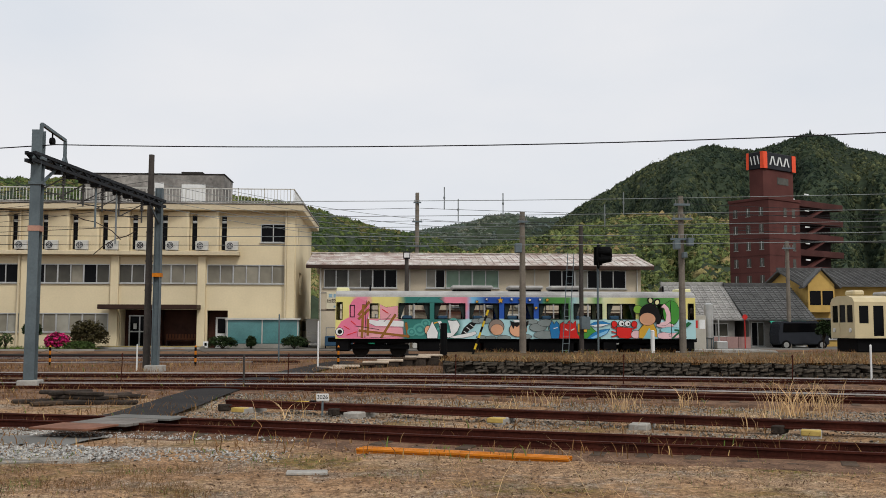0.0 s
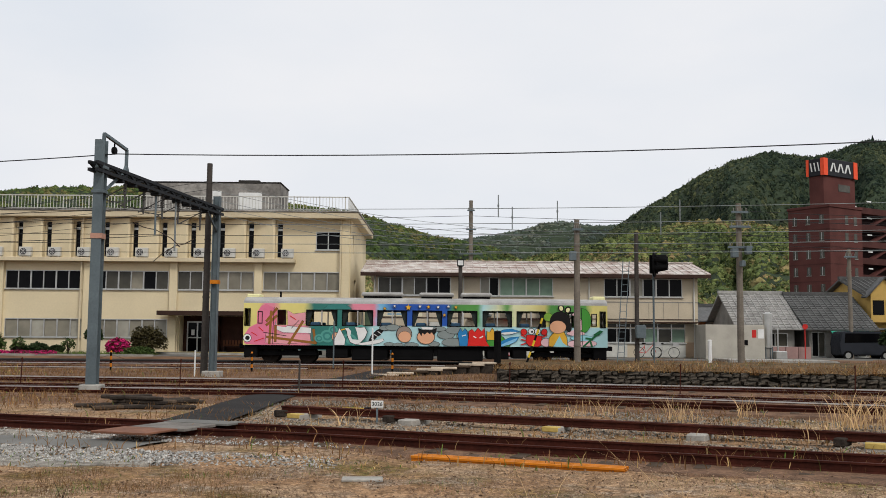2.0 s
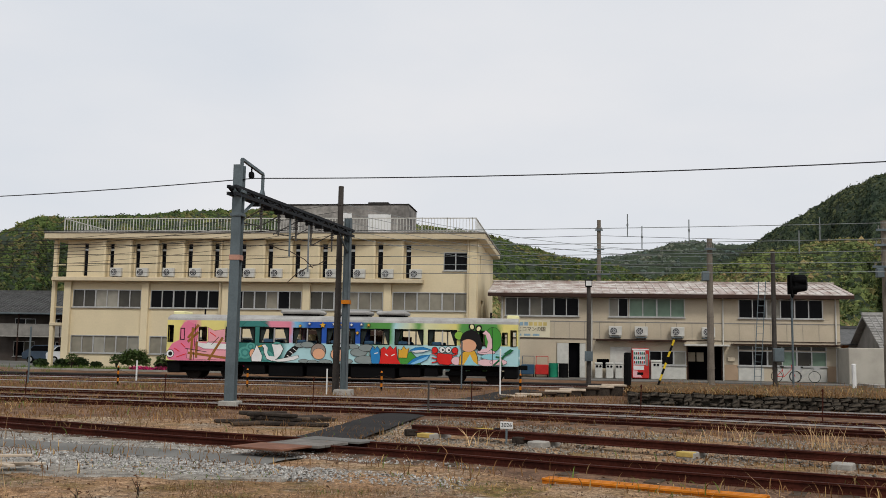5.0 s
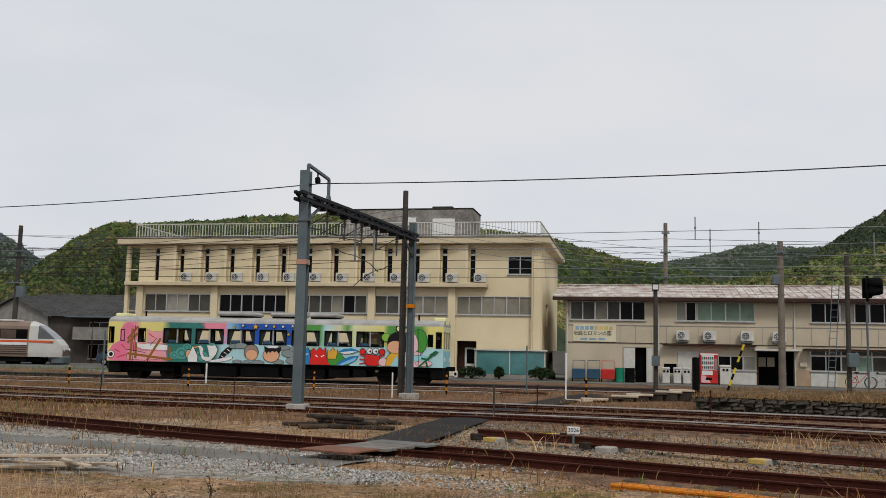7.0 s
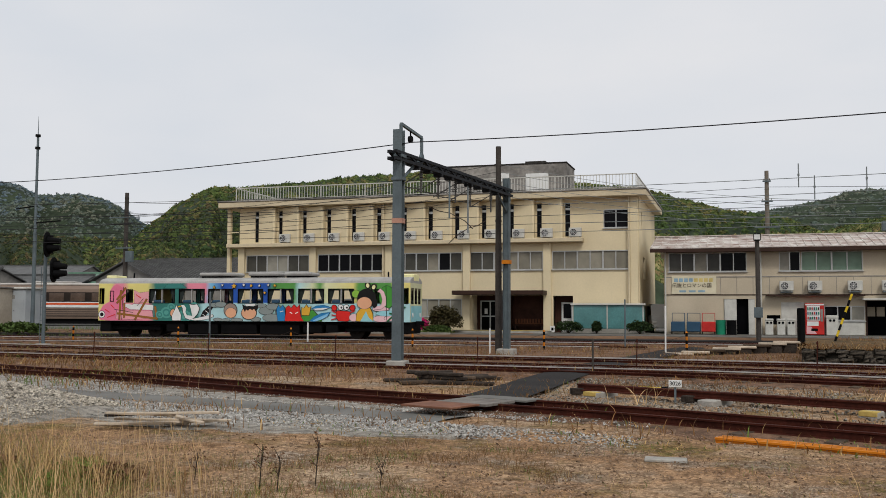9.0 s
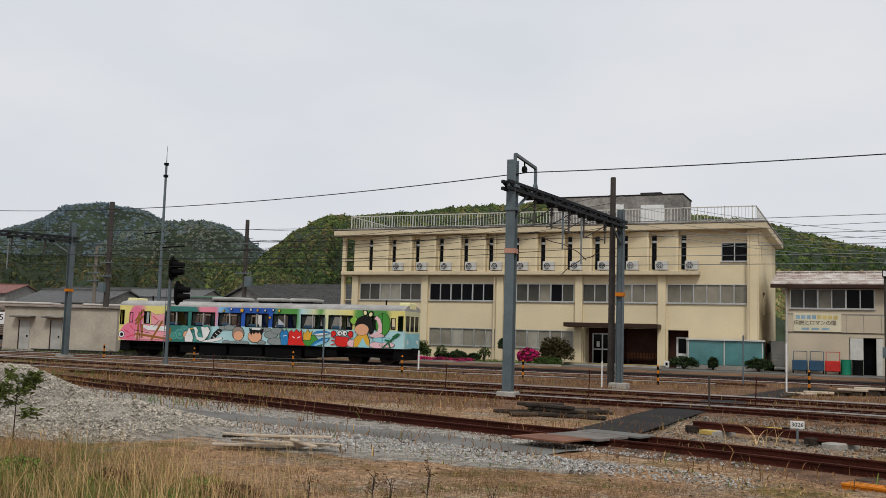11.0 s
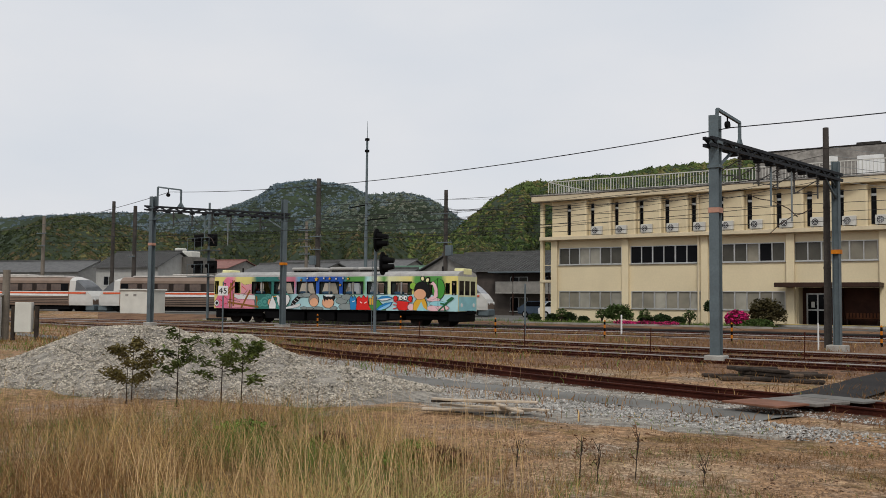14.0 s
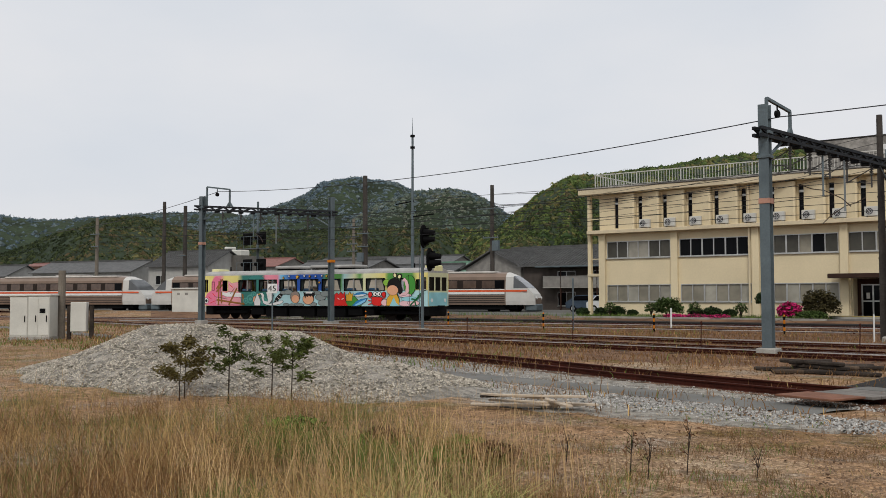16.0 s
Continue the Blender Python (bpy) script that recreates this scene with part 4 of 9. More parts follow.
    for i in range(len(prof) - 1):
        bm.faces.new((a[i], a[i + 1], b[i + 1], b[i]))
    bm.faces.new(a)
    bm.faces.new(b)
    part("roof", bm, CAR_ROOF, car, "dusty grey roof")
    part("floor", box(B(), -h + 0.07, h - 0.07, -hw + 0.07, hw - 0.07, 0.99, 1.08), GLASS_GREY, car)
    for x0, x1 in ((X(526), X(600)), (X(628), X(690)), (X(702), X(758))):
        part("roof_unit_base", bbox(x0 + 0.1, x1 - 0.1, -0.62, 0.62, EAVE + 0.3, EAVE + 0.42, bevel=0.02), BLACK_PAINT, car)
        part("roof_unit", bbox(x0, x1, -0.75, 0.75, EAVE + 0.42, EAVE + 0.62, bevel=0.07), CAR_ROOF, car, "grey roof ventilation unit")
    for x in (X(384), X(911)):
        part("roof_horn", tube(B(), (x, -0.5, EAVE + 0.25), (x, -0.5, EAVE + 0.62), 0.05), BLACK_PAINT, car)
    # underframe
    part("underframe", bbox(-h + 0.7, h - 0.7, -1.0, 1.0, 0.72, 0.975, bevel=0.03), BLACK_PAINT, car)
    for x0, x1, z in ((-5.0, -3.9, 0.3), (-3.7, -1.9, 0.2), (-1.7, 0.4, 0.22), (0.6, 2.9, 0.2), (3.1, 4.2, 0.3), (4.4, 5.1, 0.35)):
        part("equipment_box", bbox(x0, x1, -1.2, 1.2, z, 0.8, bevel=0.04), BLACK_PAINT, car)
    # windows: frames and panes
    for x0, x1, z0, z1 in win:
        for side in (-1, 1):
            y = side * (hw - 0.03)
            bm = B()
            box(bm, x0, x1, y - 0.045, y + 0.045, z0, z0 + 0.04)
            box(bm, x0, x1, y - 0.045, y + 0.045, z1 - 0.04, z1)
            n = 2 if x1 - x0 > 1.2 else 1
            for c in (x0, x1):
                box(bm, max(x0, c - 0.035), min(x1, c + 0.035), y - 0.045, y + 0.045, z0 + 0.04, z1 - 0.04)
            part("window_frame", bm, BLACK_PAINT, car)
            if n == 2:
                c = (x0 + x1) / 2
                part("mullion", box(B(), c - 0.03, c + 0.03, y - 0.05, y + 0.05, z0 + 0.04, z1 - 0.04), ALU, car)
                if side < 0:
                    for e, d in ((x0, 1), (x1, -1)):
                        part("curtain", poly_prism(B(), [(e, z1), (e + d * 0.36, z1), (e + d * 0.22, z1 - 0.45), (e + d * 0.1, z0), (e, z0)][::d], -hw + 0.09, -hw + 0.11), CURTAIN, car, "dark gathered curtain")
    for i in range(7):
        x = X(440 + 61 * i)
        for s in (-1, 1):
            part("seat", bbox(x, x + 0.5, s * 1.2 - 0.05 - (0.35 if s > 0 else 0), s * 1.2 + 0.05 + (0.35 if s < 0 else 0), 1.09, 2.1, bevel=0.05), BLUE, car)
    # bogies
    for bx in (-h + 2.2, h - 2.2):
        bg = part("bogie", bbox(bx - 1.5, bx + 1.5, -0.95, -0.85, 0.4, 0.62, bevel=0.03), BLACK_PAINT, car)
        part("side_frame", bbox(bx - 1.5, bx + 1.5, 0.85, 0.95, 0.4, 0.62, bevel=0.03), BLACK_PAINT, bg)
        part("bolster", bbox(bx - 0.25, bx + 0.25, -0.85, 0.85, 0.45, 0.72, bevel=0.03), BLACK_PAINT, bg)
    wheels = []
    for bx in (-h + 2.2, h - 2.2):
        for dx in (-0.95, 0.95):
            bm = B()
            for s in (-1, 1):
                tube(bm, (0, s * 0.50, 0), (0, s * 0.63, 0), 0.43, seg=24)
                tube(bm, (0, s * 0.63, 0), (0, s * 0.80, 0), 0.12, seg=10)
                for k in range(4):
                    a = math.pi / 2 * k
                    box(bm, *sorted((0.2 * math.cos(a) - 0.06, 0.2 * math.cos(a) + 0.06)), *sorted((s * 0.62, s * 0.645)), 0.2 * math.sin(a) - 0.06, 0.2 * math.sin(a) + 0.06)
            tube(bm, (0, -0.5, 0), (0, 0.5, 0), 0.08, seg=8)
            w = part("wheelset", bm, mat("wheel_grime", (0.022, 0.017, 0.014), 0.7, var=0.4), car)
            w.location = (bx + dx, 0, 0.43)
            wheels.append(w)
    # painted shapes, each a thin film on the near side
    layer = [0]

    def film(pts, col, edge=0.028):
        layer[0] += 1
        d = 0.0007 * layer[0]
        pts = [(X(a), Z(b)) for a, b in pts]
        if edge:
            cx, cz = sum(p[0] for p in pts) / len(pts), sum(p[1] for p in pts) / len(pts)
            ring = []
            for x, z in pts:
                r = math.hypot(x - cx, z - cz) + 1e-6
                ring.append((cx + (x - cx) * (r + edge) / r, min(3.028, max(0.935, cz + (z - cz) * (r + edge) / r))))
            part("outline", poly_prism(B(), ring, -hw - 0.0008 - d, -hw - 0.0004), DEC["black"], car)
        pts = [(x, min(3.025, max(0.938, z))) for x, z in pts]
        part("painted_shape", poly_prism(B(), pts, -hw - 0.0012 - d, -hw - 0.0005), col if not isinstance(col, str) else DEC[col], car)

    def oval(cx, cy, rx, ry, col, turn=0.0, edge=0.028):
        film(ellipse(cx, cy, rx, ry, 20, turn), col, edge)

    def stroke(x0, y0, x1, y1, w, col, edge=0.0):
        n = math.hypot(x1 - x0, y1 - y0)
        nx, ny = -(y1 - y0) / n * w / 2, (x1 - x0) / n * w / 2
        film([(x0 + nx, y0 + ny), (x1 + nx, y1 + ny), (x1 - nx, y1 - ny), (x0 - nx, y0 - ny)], col, edge)

    # rosy carp and wooden frame by the first door
    film([(328, 630), (329, 615), (336, 604), (349, 597), (349, 577), (356, 566), (364, 563), (375, 568), (383, 575), (383, 603), (378, 633), (332, 633)], "pink", 0)
    film([(401, 574), (412, 580), (432, 577), (432, 597), (402, 600)], "rose", 0.018)
    film([(381, 592), (383, 601), (398, 603), (401, 601), (432, 603), (442, 604), (442, 613), (394, 612), (381, 606)], "white", 0.02)
    film([(365, 614), (440, 615), (442, 628), (400, 632), (364, 630)], "rose", 0.018)
    oval(333, 622, 6.5, 6.5, "white")
    oval(333.5, 622, 3.8, 3.8, "black", 0, 0)
    for a in ((365, 593, 383, 570), (365, 600, 383, 583), (366, 620, 452, 630), (373, 575, 371, 632), (381, 600, 381, 628), (404, 632, 428, 592), (446, 606, 450, 632)):
        stroke(*a, 4.2, "brown", 0.016)
    for a in ((408, 605, 421, 591), (378, 568, 376, 633), (360, 612, 400, 618)):
        stroke(*a, 0.9, "black")
    for a in ((340, 612, 350, 618), (352, 603, 360, 610), (345, 628, 362, 622), (405, 583, 416, 590)):
        stroke(*a, 1.4, "red")
    # dark teal waves
    film([(463, 571), (470, 564), (482, 560.5), (496, 561), (506, 566), (512, 571)], "teal", 0.02)
    for cx, cy, r in ((470, 618, 12), (480, 607, 8), (508, 626, 14), (456, 622, 8), (528, 606, 9)):
        for q in (1.0, 0.68, 0.38):
            oval(cx, cy, r * q, r * q * 0.9, "tealine" if q > 0.9 or q < 0.5 else "teal", 0.2, 0)
    # bundle, white stork
    oval(484, 619, 5.5, 7.5, SKIN_TONE)
    film([(483, 633), (482, 624), (487, 614), (491, 604), (496, 613), (501, 623), (500, 633)], "white")
    stroke(494, 607, 501, 605, 2.2, "gold", 0.012)
    film([(500, 604), (506, 603), (511, 609), (510, 617), (513, 623), (524, 624), (521, 610), (518, 602), (527, 603), (534, 602), (539, 610), (535, 620), (528, 628), (520, 632), (510, 628), (505, 617), (504, 609)], "white")
    film([(540, 628), (546, 615), (556, 606), (568, 602), (573, 603), (566, 609), (562, 615), (556, 619), (550, 626)], "black", 0)
    for a in ((546, 621, 551, 624), (551, 614, 557, 618), (557, 609, 563, 613)):
        stroke(*a, 1.1, "white")
    film([(520, 631), (545, 626), (566, 621), (568, 625), (560, 629), (545, 632), (530, 633)], "white", 0.02)
    # grey clouds and two round heads
    for cx, cy, rx, ry in ((570, 603, 10, 4), (583, 602, 12, 5), (577, 631, 9, 3), (593, 632, 9, 3), (616, 632, 12, 4), (664, 604, 12, 4), (655, 630, 10, 4), (676, 614, 15, 7), (688, 627, 19, 7), (690, 606, 14, 6), (704, 616, 9, 6)):
        oval(cx, cy, rx, ry, "grey", 0, 0.02)
    oval(603, 613, 13, 13, "taupe")
    oval(604, 618, 11, 9.5, SKIN_TONE, 0, 0.014)
    oval(641, 618, 15, 12, SKIN_TONE)
    film([(627, 602), (629, 610), (633, 617), (635, 611), (639, 614), (643, 610), (648, 613), (651, 610), (655, 615), (659, 609), (660, 602), (650, 606), (636, 606)], "black", 0)
    film([(632, 601), (654, 601), (652, 605), (635, 605)], "white", 0.012)
    # blue, red and yellow figures on a green knoll
    film([(742, 633), (750, 622), (760, 616), (770, 612), (776, 618), (785, 626), (788, 633)], "green")
    film([(700, 633), (697, 612), (701, 603), (705, 609), (709, 603), (713, 608), (716, 633)], "deepblue")
    film([(714, 633), (716, 618), (716, 608), (722, 604), (727, 609), (732, 602), (738, 608), (743, 602), (744, 612), (746, 624), (752, 633)], "red")
    for a in ((724, 616, 729, 619), (735, 619, 741, 616), (704, 616, 711, 614)):
        stroke(*a, 1.6, "white")
    film([(748, 622), (748, 607), (753, 609), (757, 602), (761, 608), (766, 605), (763, 622)], "gold")
    # fish and crab
    film([(768, 609), (778, 604), (792, 603), (806, 607), (792, 612), (778, 613)], "deepblue", 0.016)
    film([(770, 610), (790, 608), (803, 608), (790, 612), (778, 613)], "white", 0)
    film([(764, 633), (774, 624), (788, 618), (805, 616), (800, 624), (788, 630), (774, 634)], "deepblue", 0.016)
    film([(770, 632), (784, 625), (802, 618), (799, 624), (788, 630), (776, 633)], "skyblue", 0)
    for sx in (-1, 1):
        for y0, y1 in ((618, 613), (623, 621), (627, 630)):
            stroke(831 + sx * 12, y0, 831 + sx * 23, y1, 1.8, "red", 0.01)
        oval(831 + sx * 18, 608, 4.8, 5.2, "red", sx * 0.5)
    film([(818, 613), (844, 615), (845, 630), (838, 633), (822, 632), (817, 626)], "red")
    for px in (826, 837):
        oval(px, 607, 5, 5, "white")
        oval(px + 1.4, 607.5, 1.8, 2, "black", 0, 0)
    # figure with dark hair in a gold robe, rosy clouds and green vines
    oval(917, 588, 15, 21, "green", 0, 0.02)
    oval(856, 582, 8, 7, "lime", 0, 0.02)
    for cx, cy, rx, ry in ((852, 626, 9, 7), (906, 628, 16, 6), (927, 627, 15, 5), (905, 610, 16, 4)):
        oval(cx, cy, rx, ry, "palepink", 0, 0.02)
    film([(898, 578), (904, 572), (911, 578), (916, 590), (916, 603), (906, 610), (892, 611), (894, 606), (906, 603), (908, 592), (904, 580)], "palepink", 0.016)
    oval(916, 618, 20, 5, "cyan", 0, 0.018)
    film([(866, 633), (862, 622), (868, 610), (884, 610), (890, 622), (892, 633)], "cyan", 0)
    film([(857, 632), (858, 618), (864, 611), (872, 607), (884, 608), (889, 618), (890, 632), (882, 626), (876, 614), (868, 628), (864, 633)], "gold")
    oval(877, 590, 18.5, 18, "black", 0, 0)
    oval(893, 599, 5, 9, "black", 0, 0)
    for cx, cy, a in ((879, 566, -0.3), (891, 569, 0.5)):
        oval(cx, cy, 5.5, 6.5, "black", a, 0)
        oval(cx, cy + 0.5, 3.4, 4.2, "paleyellow", a, 0)
    oval(873, 599, 14.5, 11, SKIN_TONE, 0, 0.014)
    for a in ((918, 633, 948, 607), (930, 621, 934, 633), (922, 618, 936, 620)):
        stroke(*a, 3.4, "darkgreen", 0)
    film([(936, 612), (948, 604), (954, 606), (946, 613)], "darkgreen", 0)
    stroke(915, 566, 917, 630, 1.0, "black")
    stroke(886, 572, 886, 580, 1.0, "black")
    # stars over the night sky
    for px, py, r, col in ((610, 567, 5.5, "gold"), (569, 569, 3, "gold"), (586, 565, 2.6, "white"), (630, 565, 3, "white"), (645, 566, 3.4, "gold"), (662, 566, 2.8, "white"), (673, 580, 3.2, "gold"), (680, 565, 2.8, "white"), (693, 566, 3.4, "gold")):
        film([(px + r * (1 if k % 2 == 0 else 0.45) * math.sin(math.pi * k / 5), py - r * (1 if k % 2 == 0 else 0.45) * math.cos(math.pi * k / 5)) for k in range(10)], col, 0.012)
    return car, wheels


RAILCAR, WHEELS = build_railcar()


# ---- depot building beside the platform ----
def text_on(parent, body, size, loc, material, rx=90, rz=0):
    cu = bpy.data.curves.new("lettering", "FONT")
    cu.body, cu.size, cu.align_x, cu.align_y, cu.extrude = body, size, "CENTER", "CENTER", 0.003
    cu.materials.append(material)
    ob = new("lettering", cu)
    ob.parent = parent
    ob.matrix_basis = pose(*loc, rx, 0, rz)
    return ob


def build_depot():
    y = FY
    o = thing("depot_building", (5.5, y, GZ), "two-storey grey-beige clad depot with weathered tin roof", "building")
    off = (-5.5, -y, -GZ)

    def P(name, bm, material, label="", parent=None):
        bmesh.ops.translate(bm, verts=bm.verts, vec=off)
        return part(name, bm, material, parent or o, label)

    x0, x1 = -4.45, 15.7
    up = [(-4.16, 0.36), (2.18, 3.35), (3.4, 6.72), (9.88, 14.75)]
    holes = [(a, b, 4.33, 5.48) for a, b in up]
    holes += [(-0.99, 0.78, GZ, 2.7), (4.6, 6.76, 1.45, 2.3), (6.8, 8.95, GZ, 2.6), (9.82, 14.9, 1.5, 2.4), (1.45, 2.2, 1.2, 1.75)]
    P("wall", wall_with_openings(B(), x0, x1, y, y + 0.18, GZ, 5.66, holes), GREY_CLAD)
    P("wall", box(B(), x0, x0 + 0.18, y + 0.18, y + 7.8, GZ, 5.66), GREY_CLAD)
    P("wall", box(B(), x1 - 0.18, x1, y + 0.18, y + 7.8, GZ, 5.66), GREY_CLAD)
    P("wall", box(B(), x0 + 0.18, x1 - 0.18, y + 7.6, y + 7.8, GZ, 5.66), GREY_CLAD)
    P("floor_slab", box(B(), x0 + 0.2, x1 - 0.2, y + 0.2, y + 7.5, 3.3, 3.5), CONCRETE)
    k = x0 + 0.55
    while k < x1:
        P("cladding_batten", box(B(), k - 0.012, k + 0.012, y - 0.012, y - 0.002, 2.95, 3.97), PLASTER_GREY)
        k += 0.92
    # roof with seams
    ey, ry = y - 0.75, y + 3.9
    bm = poly_prism_x(B(), [(ey, 5.62), (ey, 5.76), (ry, 6.74), (y + 8.6, 5.76), (y + 8.6, 5.62), (ry, 6.6)], -5.2, 16.35)
    rf = P("roof", bm, TIN_ROOF, "rust-streaked pale tin roof")
    k = -5.1
    sl = Vector((0, ry - ey, 0.98))
    while k < 16.3:
        P("seam", bar(B(), (k, ey - 0.01, 5.785), (k, ry, 6.765), 0.04, 0.05), TIN_ROOF, "", rf)
        k += 0.46
    for t in (0.2, 0.42, 0.64, 0.86):
        q = Vector((0, ey, 5.775)) + sl * t
        P("sheet_lap", bar(B(), (-5.2, q.y, q.z), (16.35, q.y, q.z), 0.03, 0.03), TIN_ROOF, "", rf)
    P("ridge_cap", bar(B(), (-5.25, ry, 6.78), (16.4, ry, 6.78), 0.3, 0.07), TIN_ROOF, "", rf)
    P("fascia", box(B(), -5.2, 16.35, ey - 0.035, ey - 0.003, 5.48, 5.7), BROWN, "dark rust-brown fascia and gutter")
    # eave shade put into colour: dark brown soffit and a strip below it
    P("soffit", box(B(), -5.1, 16.3, ey, y - 0.003, 5.60, 5.615), BROWN)
    P("wall_plate", box(B(), x0, x1, y - 0.03, y - 0.004, 5.5, 5.598), BROWN, "dark brown strip painting the eave shade along the wall top")
    P("floor_band", box(B(), x0, x1, y - 0.016, y - 0.003, 3.98, 4.04), PLASTER_GREY)
    made = [window_unit(o, -4.16, 0.36, 4.33, 5.48, y, 6, [GLASS_GREY, GLASS_GREY, GLASS_BLIND, GLASS_GREY, GLASS_DARK, GLASS_DARK]),
            window_unit(o, 2.18, 3.35, 4.33, 5.48, y, 2, [GLASS_CURTAIN, GLASS_DARK]),
            window_unit(o, 3.4, 6.72, 4.33, 5.48, y, 4, [GLASS_GREEN]),
            window_unit(o, 9.88, 14.75, 4.33, 5.48, y, 6, [GLASS_DARK, GLASS_DARK, GLASS_CURTAIN, GLASS_DARK, GLASS_DARK, GLASS_DARK]),
            window_unit(o, 4.6, 6.76, 1.45, 2.3, y, 3, [GLASS_DARK, GLASS_DARK, GLASS_CURTAIN]),
            window_unit(o, 9.82, 14.9, 1.5, 2.4, y, 6, [GLASS_DARK, GLASS_DARK, GLASS_GREY, GLASS_GREEN, GLASS_GREY, GLASS_GREEN])]
    for w in made:
        w.location = off
    for a, b in ((4.6, 6.76), (9.82, 11.3), (12.0, 14.9)):
        P("lower_panel", bbox(a, b, y - 0.03, y - 0.003, GZ + 0.02, 1.43, bevel=0.006), WHITE_METAL, "pale grey lower panel")
    P("lower_panel", bbox(8.98, 9.8, y - 0.03, y - 0.003, GZ + 0.02, 1.55, bevel=0.006), mat("tan_panel", (0.42, 0.30, 0.20), 0.7, var=0.15))
    P("lower_panel", bbox(14.92, 15.66, y - 0.03, y - 0.003, GZ + 0.02, 1.55, bevel=0.006), MATS["tan_panel"])
    # doors
    P("door", bbox(-0.95, -0.25, y + 0.02, y + 0.07, GZ, 2.68), WHITE_METAL, "pale double door, half open")
    P("door", bbox(0.42, 0.78, y + 0.02, y + 0.07, GZ, 2.68), WHITE_METAL)
    # flat black sheets below paint the shade inside the wall openings
    P("dark_interior", box(B(), -0.25, 0.42, y + 0.35, y + 0.4, GZ, 2.7), DARK)
    P("door", bbox(2.25, 3.5, y - 0.04, y - 0.003, GZ, 2.5), WHITE_METAL, "pale sliding door")
    P("dark_interior", box(B(), 6.8, 8.95, y + 0.9, y + 0.95, GZ, 2.65), DARK)
    P("dark_interior", box(B(), 1.4, 2.25, y + 0.3, y + 0.35, 1.1, 1.8), DARK)
    for xx in (7.0, 7.5):
        P("notice", box(B(), xx, xx + 0.42, y + 0.86, y + 0.895, 1.7, 2.25), GREY_CLAD)
    P("door_post", box(B(), 6.8, 6.9, y - 0.02, y + 0.1, GZ, 2.6), BROWN)
    P("door_post", box(B(), 8.85, 8.95, y - 0.02, y + 0.1, GZ, 2.6), BROWN)
    P("entrance_canopy", bbox(6.6, 9.2, y - 0.9, y - 0.003, 2.62, 2.72), WHITE_METAL, "pale flat entrance canopy")
    # brown of canopies and strip also paints in the dark ledge shadow
    P("ledge_canopy", bbox(1.4, 6.75, y - 0.6, y - 0.003, 2.86, 2.93), BROWN)
    P("flashing", box(B(), x0, x1, y - 0.05, y - 0.003, 2.94, 2.975), BROWN)
    P("ledge_canopy", bbox(9.4, 15.6, y - 0.75, y - 0.003, 2.72, 2.80), BROWN)
    P("transom_window", box(B(), 9.82, 14.9, y - 0.02, y - 0.004, 2.46, 2.66), GLASS_GREY)
    for k in range(7):
        P("transom_bar", box(B(), 9.8 + k * 0.84, 9.86 + k * 0.84, y - 0.028, y - 0.021, 2.44, 2.68), ALU)
    for xx in (-4.35, 1.15, 8.95, 15.45):
        P("downpipe", tube(B(), (xx, y - 0.08, GZ), (xx, y - 0.08, 5.6), 0.045), WHITE_METAL)
    P("post_box", bbox(9.2, 9.6, y - 0.2, y - 0.035, 1.75, 1.98), GREY_CLAD)
    return o


def poly_prism_x(bm, pts, x0, x1, mi=0):
    """A prism of an outline in y, z between x0 and x1."""
    a = [bm.verts.new((x0, y, z)) for y, z in pts]
    b = [bm.verts.new((x1, y, z)) for y, z in pts]
    bm.faces.new(a).material_index = mi
    bm.faces.new(b[::-1]).material_index = mi
    n = len(pts)
    for i in range(n):
        bm.faces.new((a[i], b[i], b[(i + 1) % n], a[(i + 1) % n])).material_index = mi
    return bm


build_depot()


def build_wall_sign():
    s = thing("wall_sign", (-2.69, FY - 0.06, 3.0), "faded cream sign board with brown lettering on the depot wall", "sign")
    part("board", bbox(-1.3, 1.3, 0, 0.05, 0, 1.06, bevel=0.01), mat("sign_cream", (0.68, 0.62, 0.45), 0.6, var=0.12), s)
    text_on(s, "伝説とロマンの国", 0.29, (-0.12, -0.012, 0.5), BROWN)
    cols = [mat("faded_blue", (0.30, 0.45, 0.55), 0.6), mat("faded_yellow", (0.70, 0.55, 0.2), 0.6)]
    for i in range(8):
        part("letter_bar", box(B(), -1.15 + i * 0.29, -0.93 + i * 0.29, -0.006, -0.001, 0.72, 0.94), cols[0] if i < 4 else cols[1], s)
    for i in range(3):
        part("letter_bar", box(B(), -0.85 + i * 0.55, -0.45 + i * 0.55, -0.006, -0.001, 0.1, 0.22), cols[0], s)


build_wall_sign()


def build_display_case():
    s = thing("display_case", (-7.75, FY - 0.9, GZ), "long outdoor display case with teal backing and tin top", "display case")
    w = 2.15
    part("back", bbox(-w, w, 0.5, 0.55, 0.28, 1.72), TEAL_BOARD, s)
    part("plinth", bbox(-w, w, 0, 0.6, 0, 0.28), PLINTH, s)
    part("top", bbox(-w - 0.1, w + 0.1, -0.1, 0.7, 1.72, 1.82), WHITE_METAL, s)
    for x in (-w + 0.03, -0.03, w - 0.03):
        part("post", box(B(), x - 0.03, x + 0.03, 0.0, 0.06, 0.28, 1.72), WHITE_METAL, s)
    for a, b in ((-w + 0.07, -0.07), (0.01, w - 0.07)):
        part("pane", box(B(), a, b, 0.03, 0.036, 0.3, 1.7), mat("teal_glass", (0.10, 0.27, 0.27), 0.1, var=0.3, scale=0.8, bump=0, spec=0.6), s)


build_display_case()


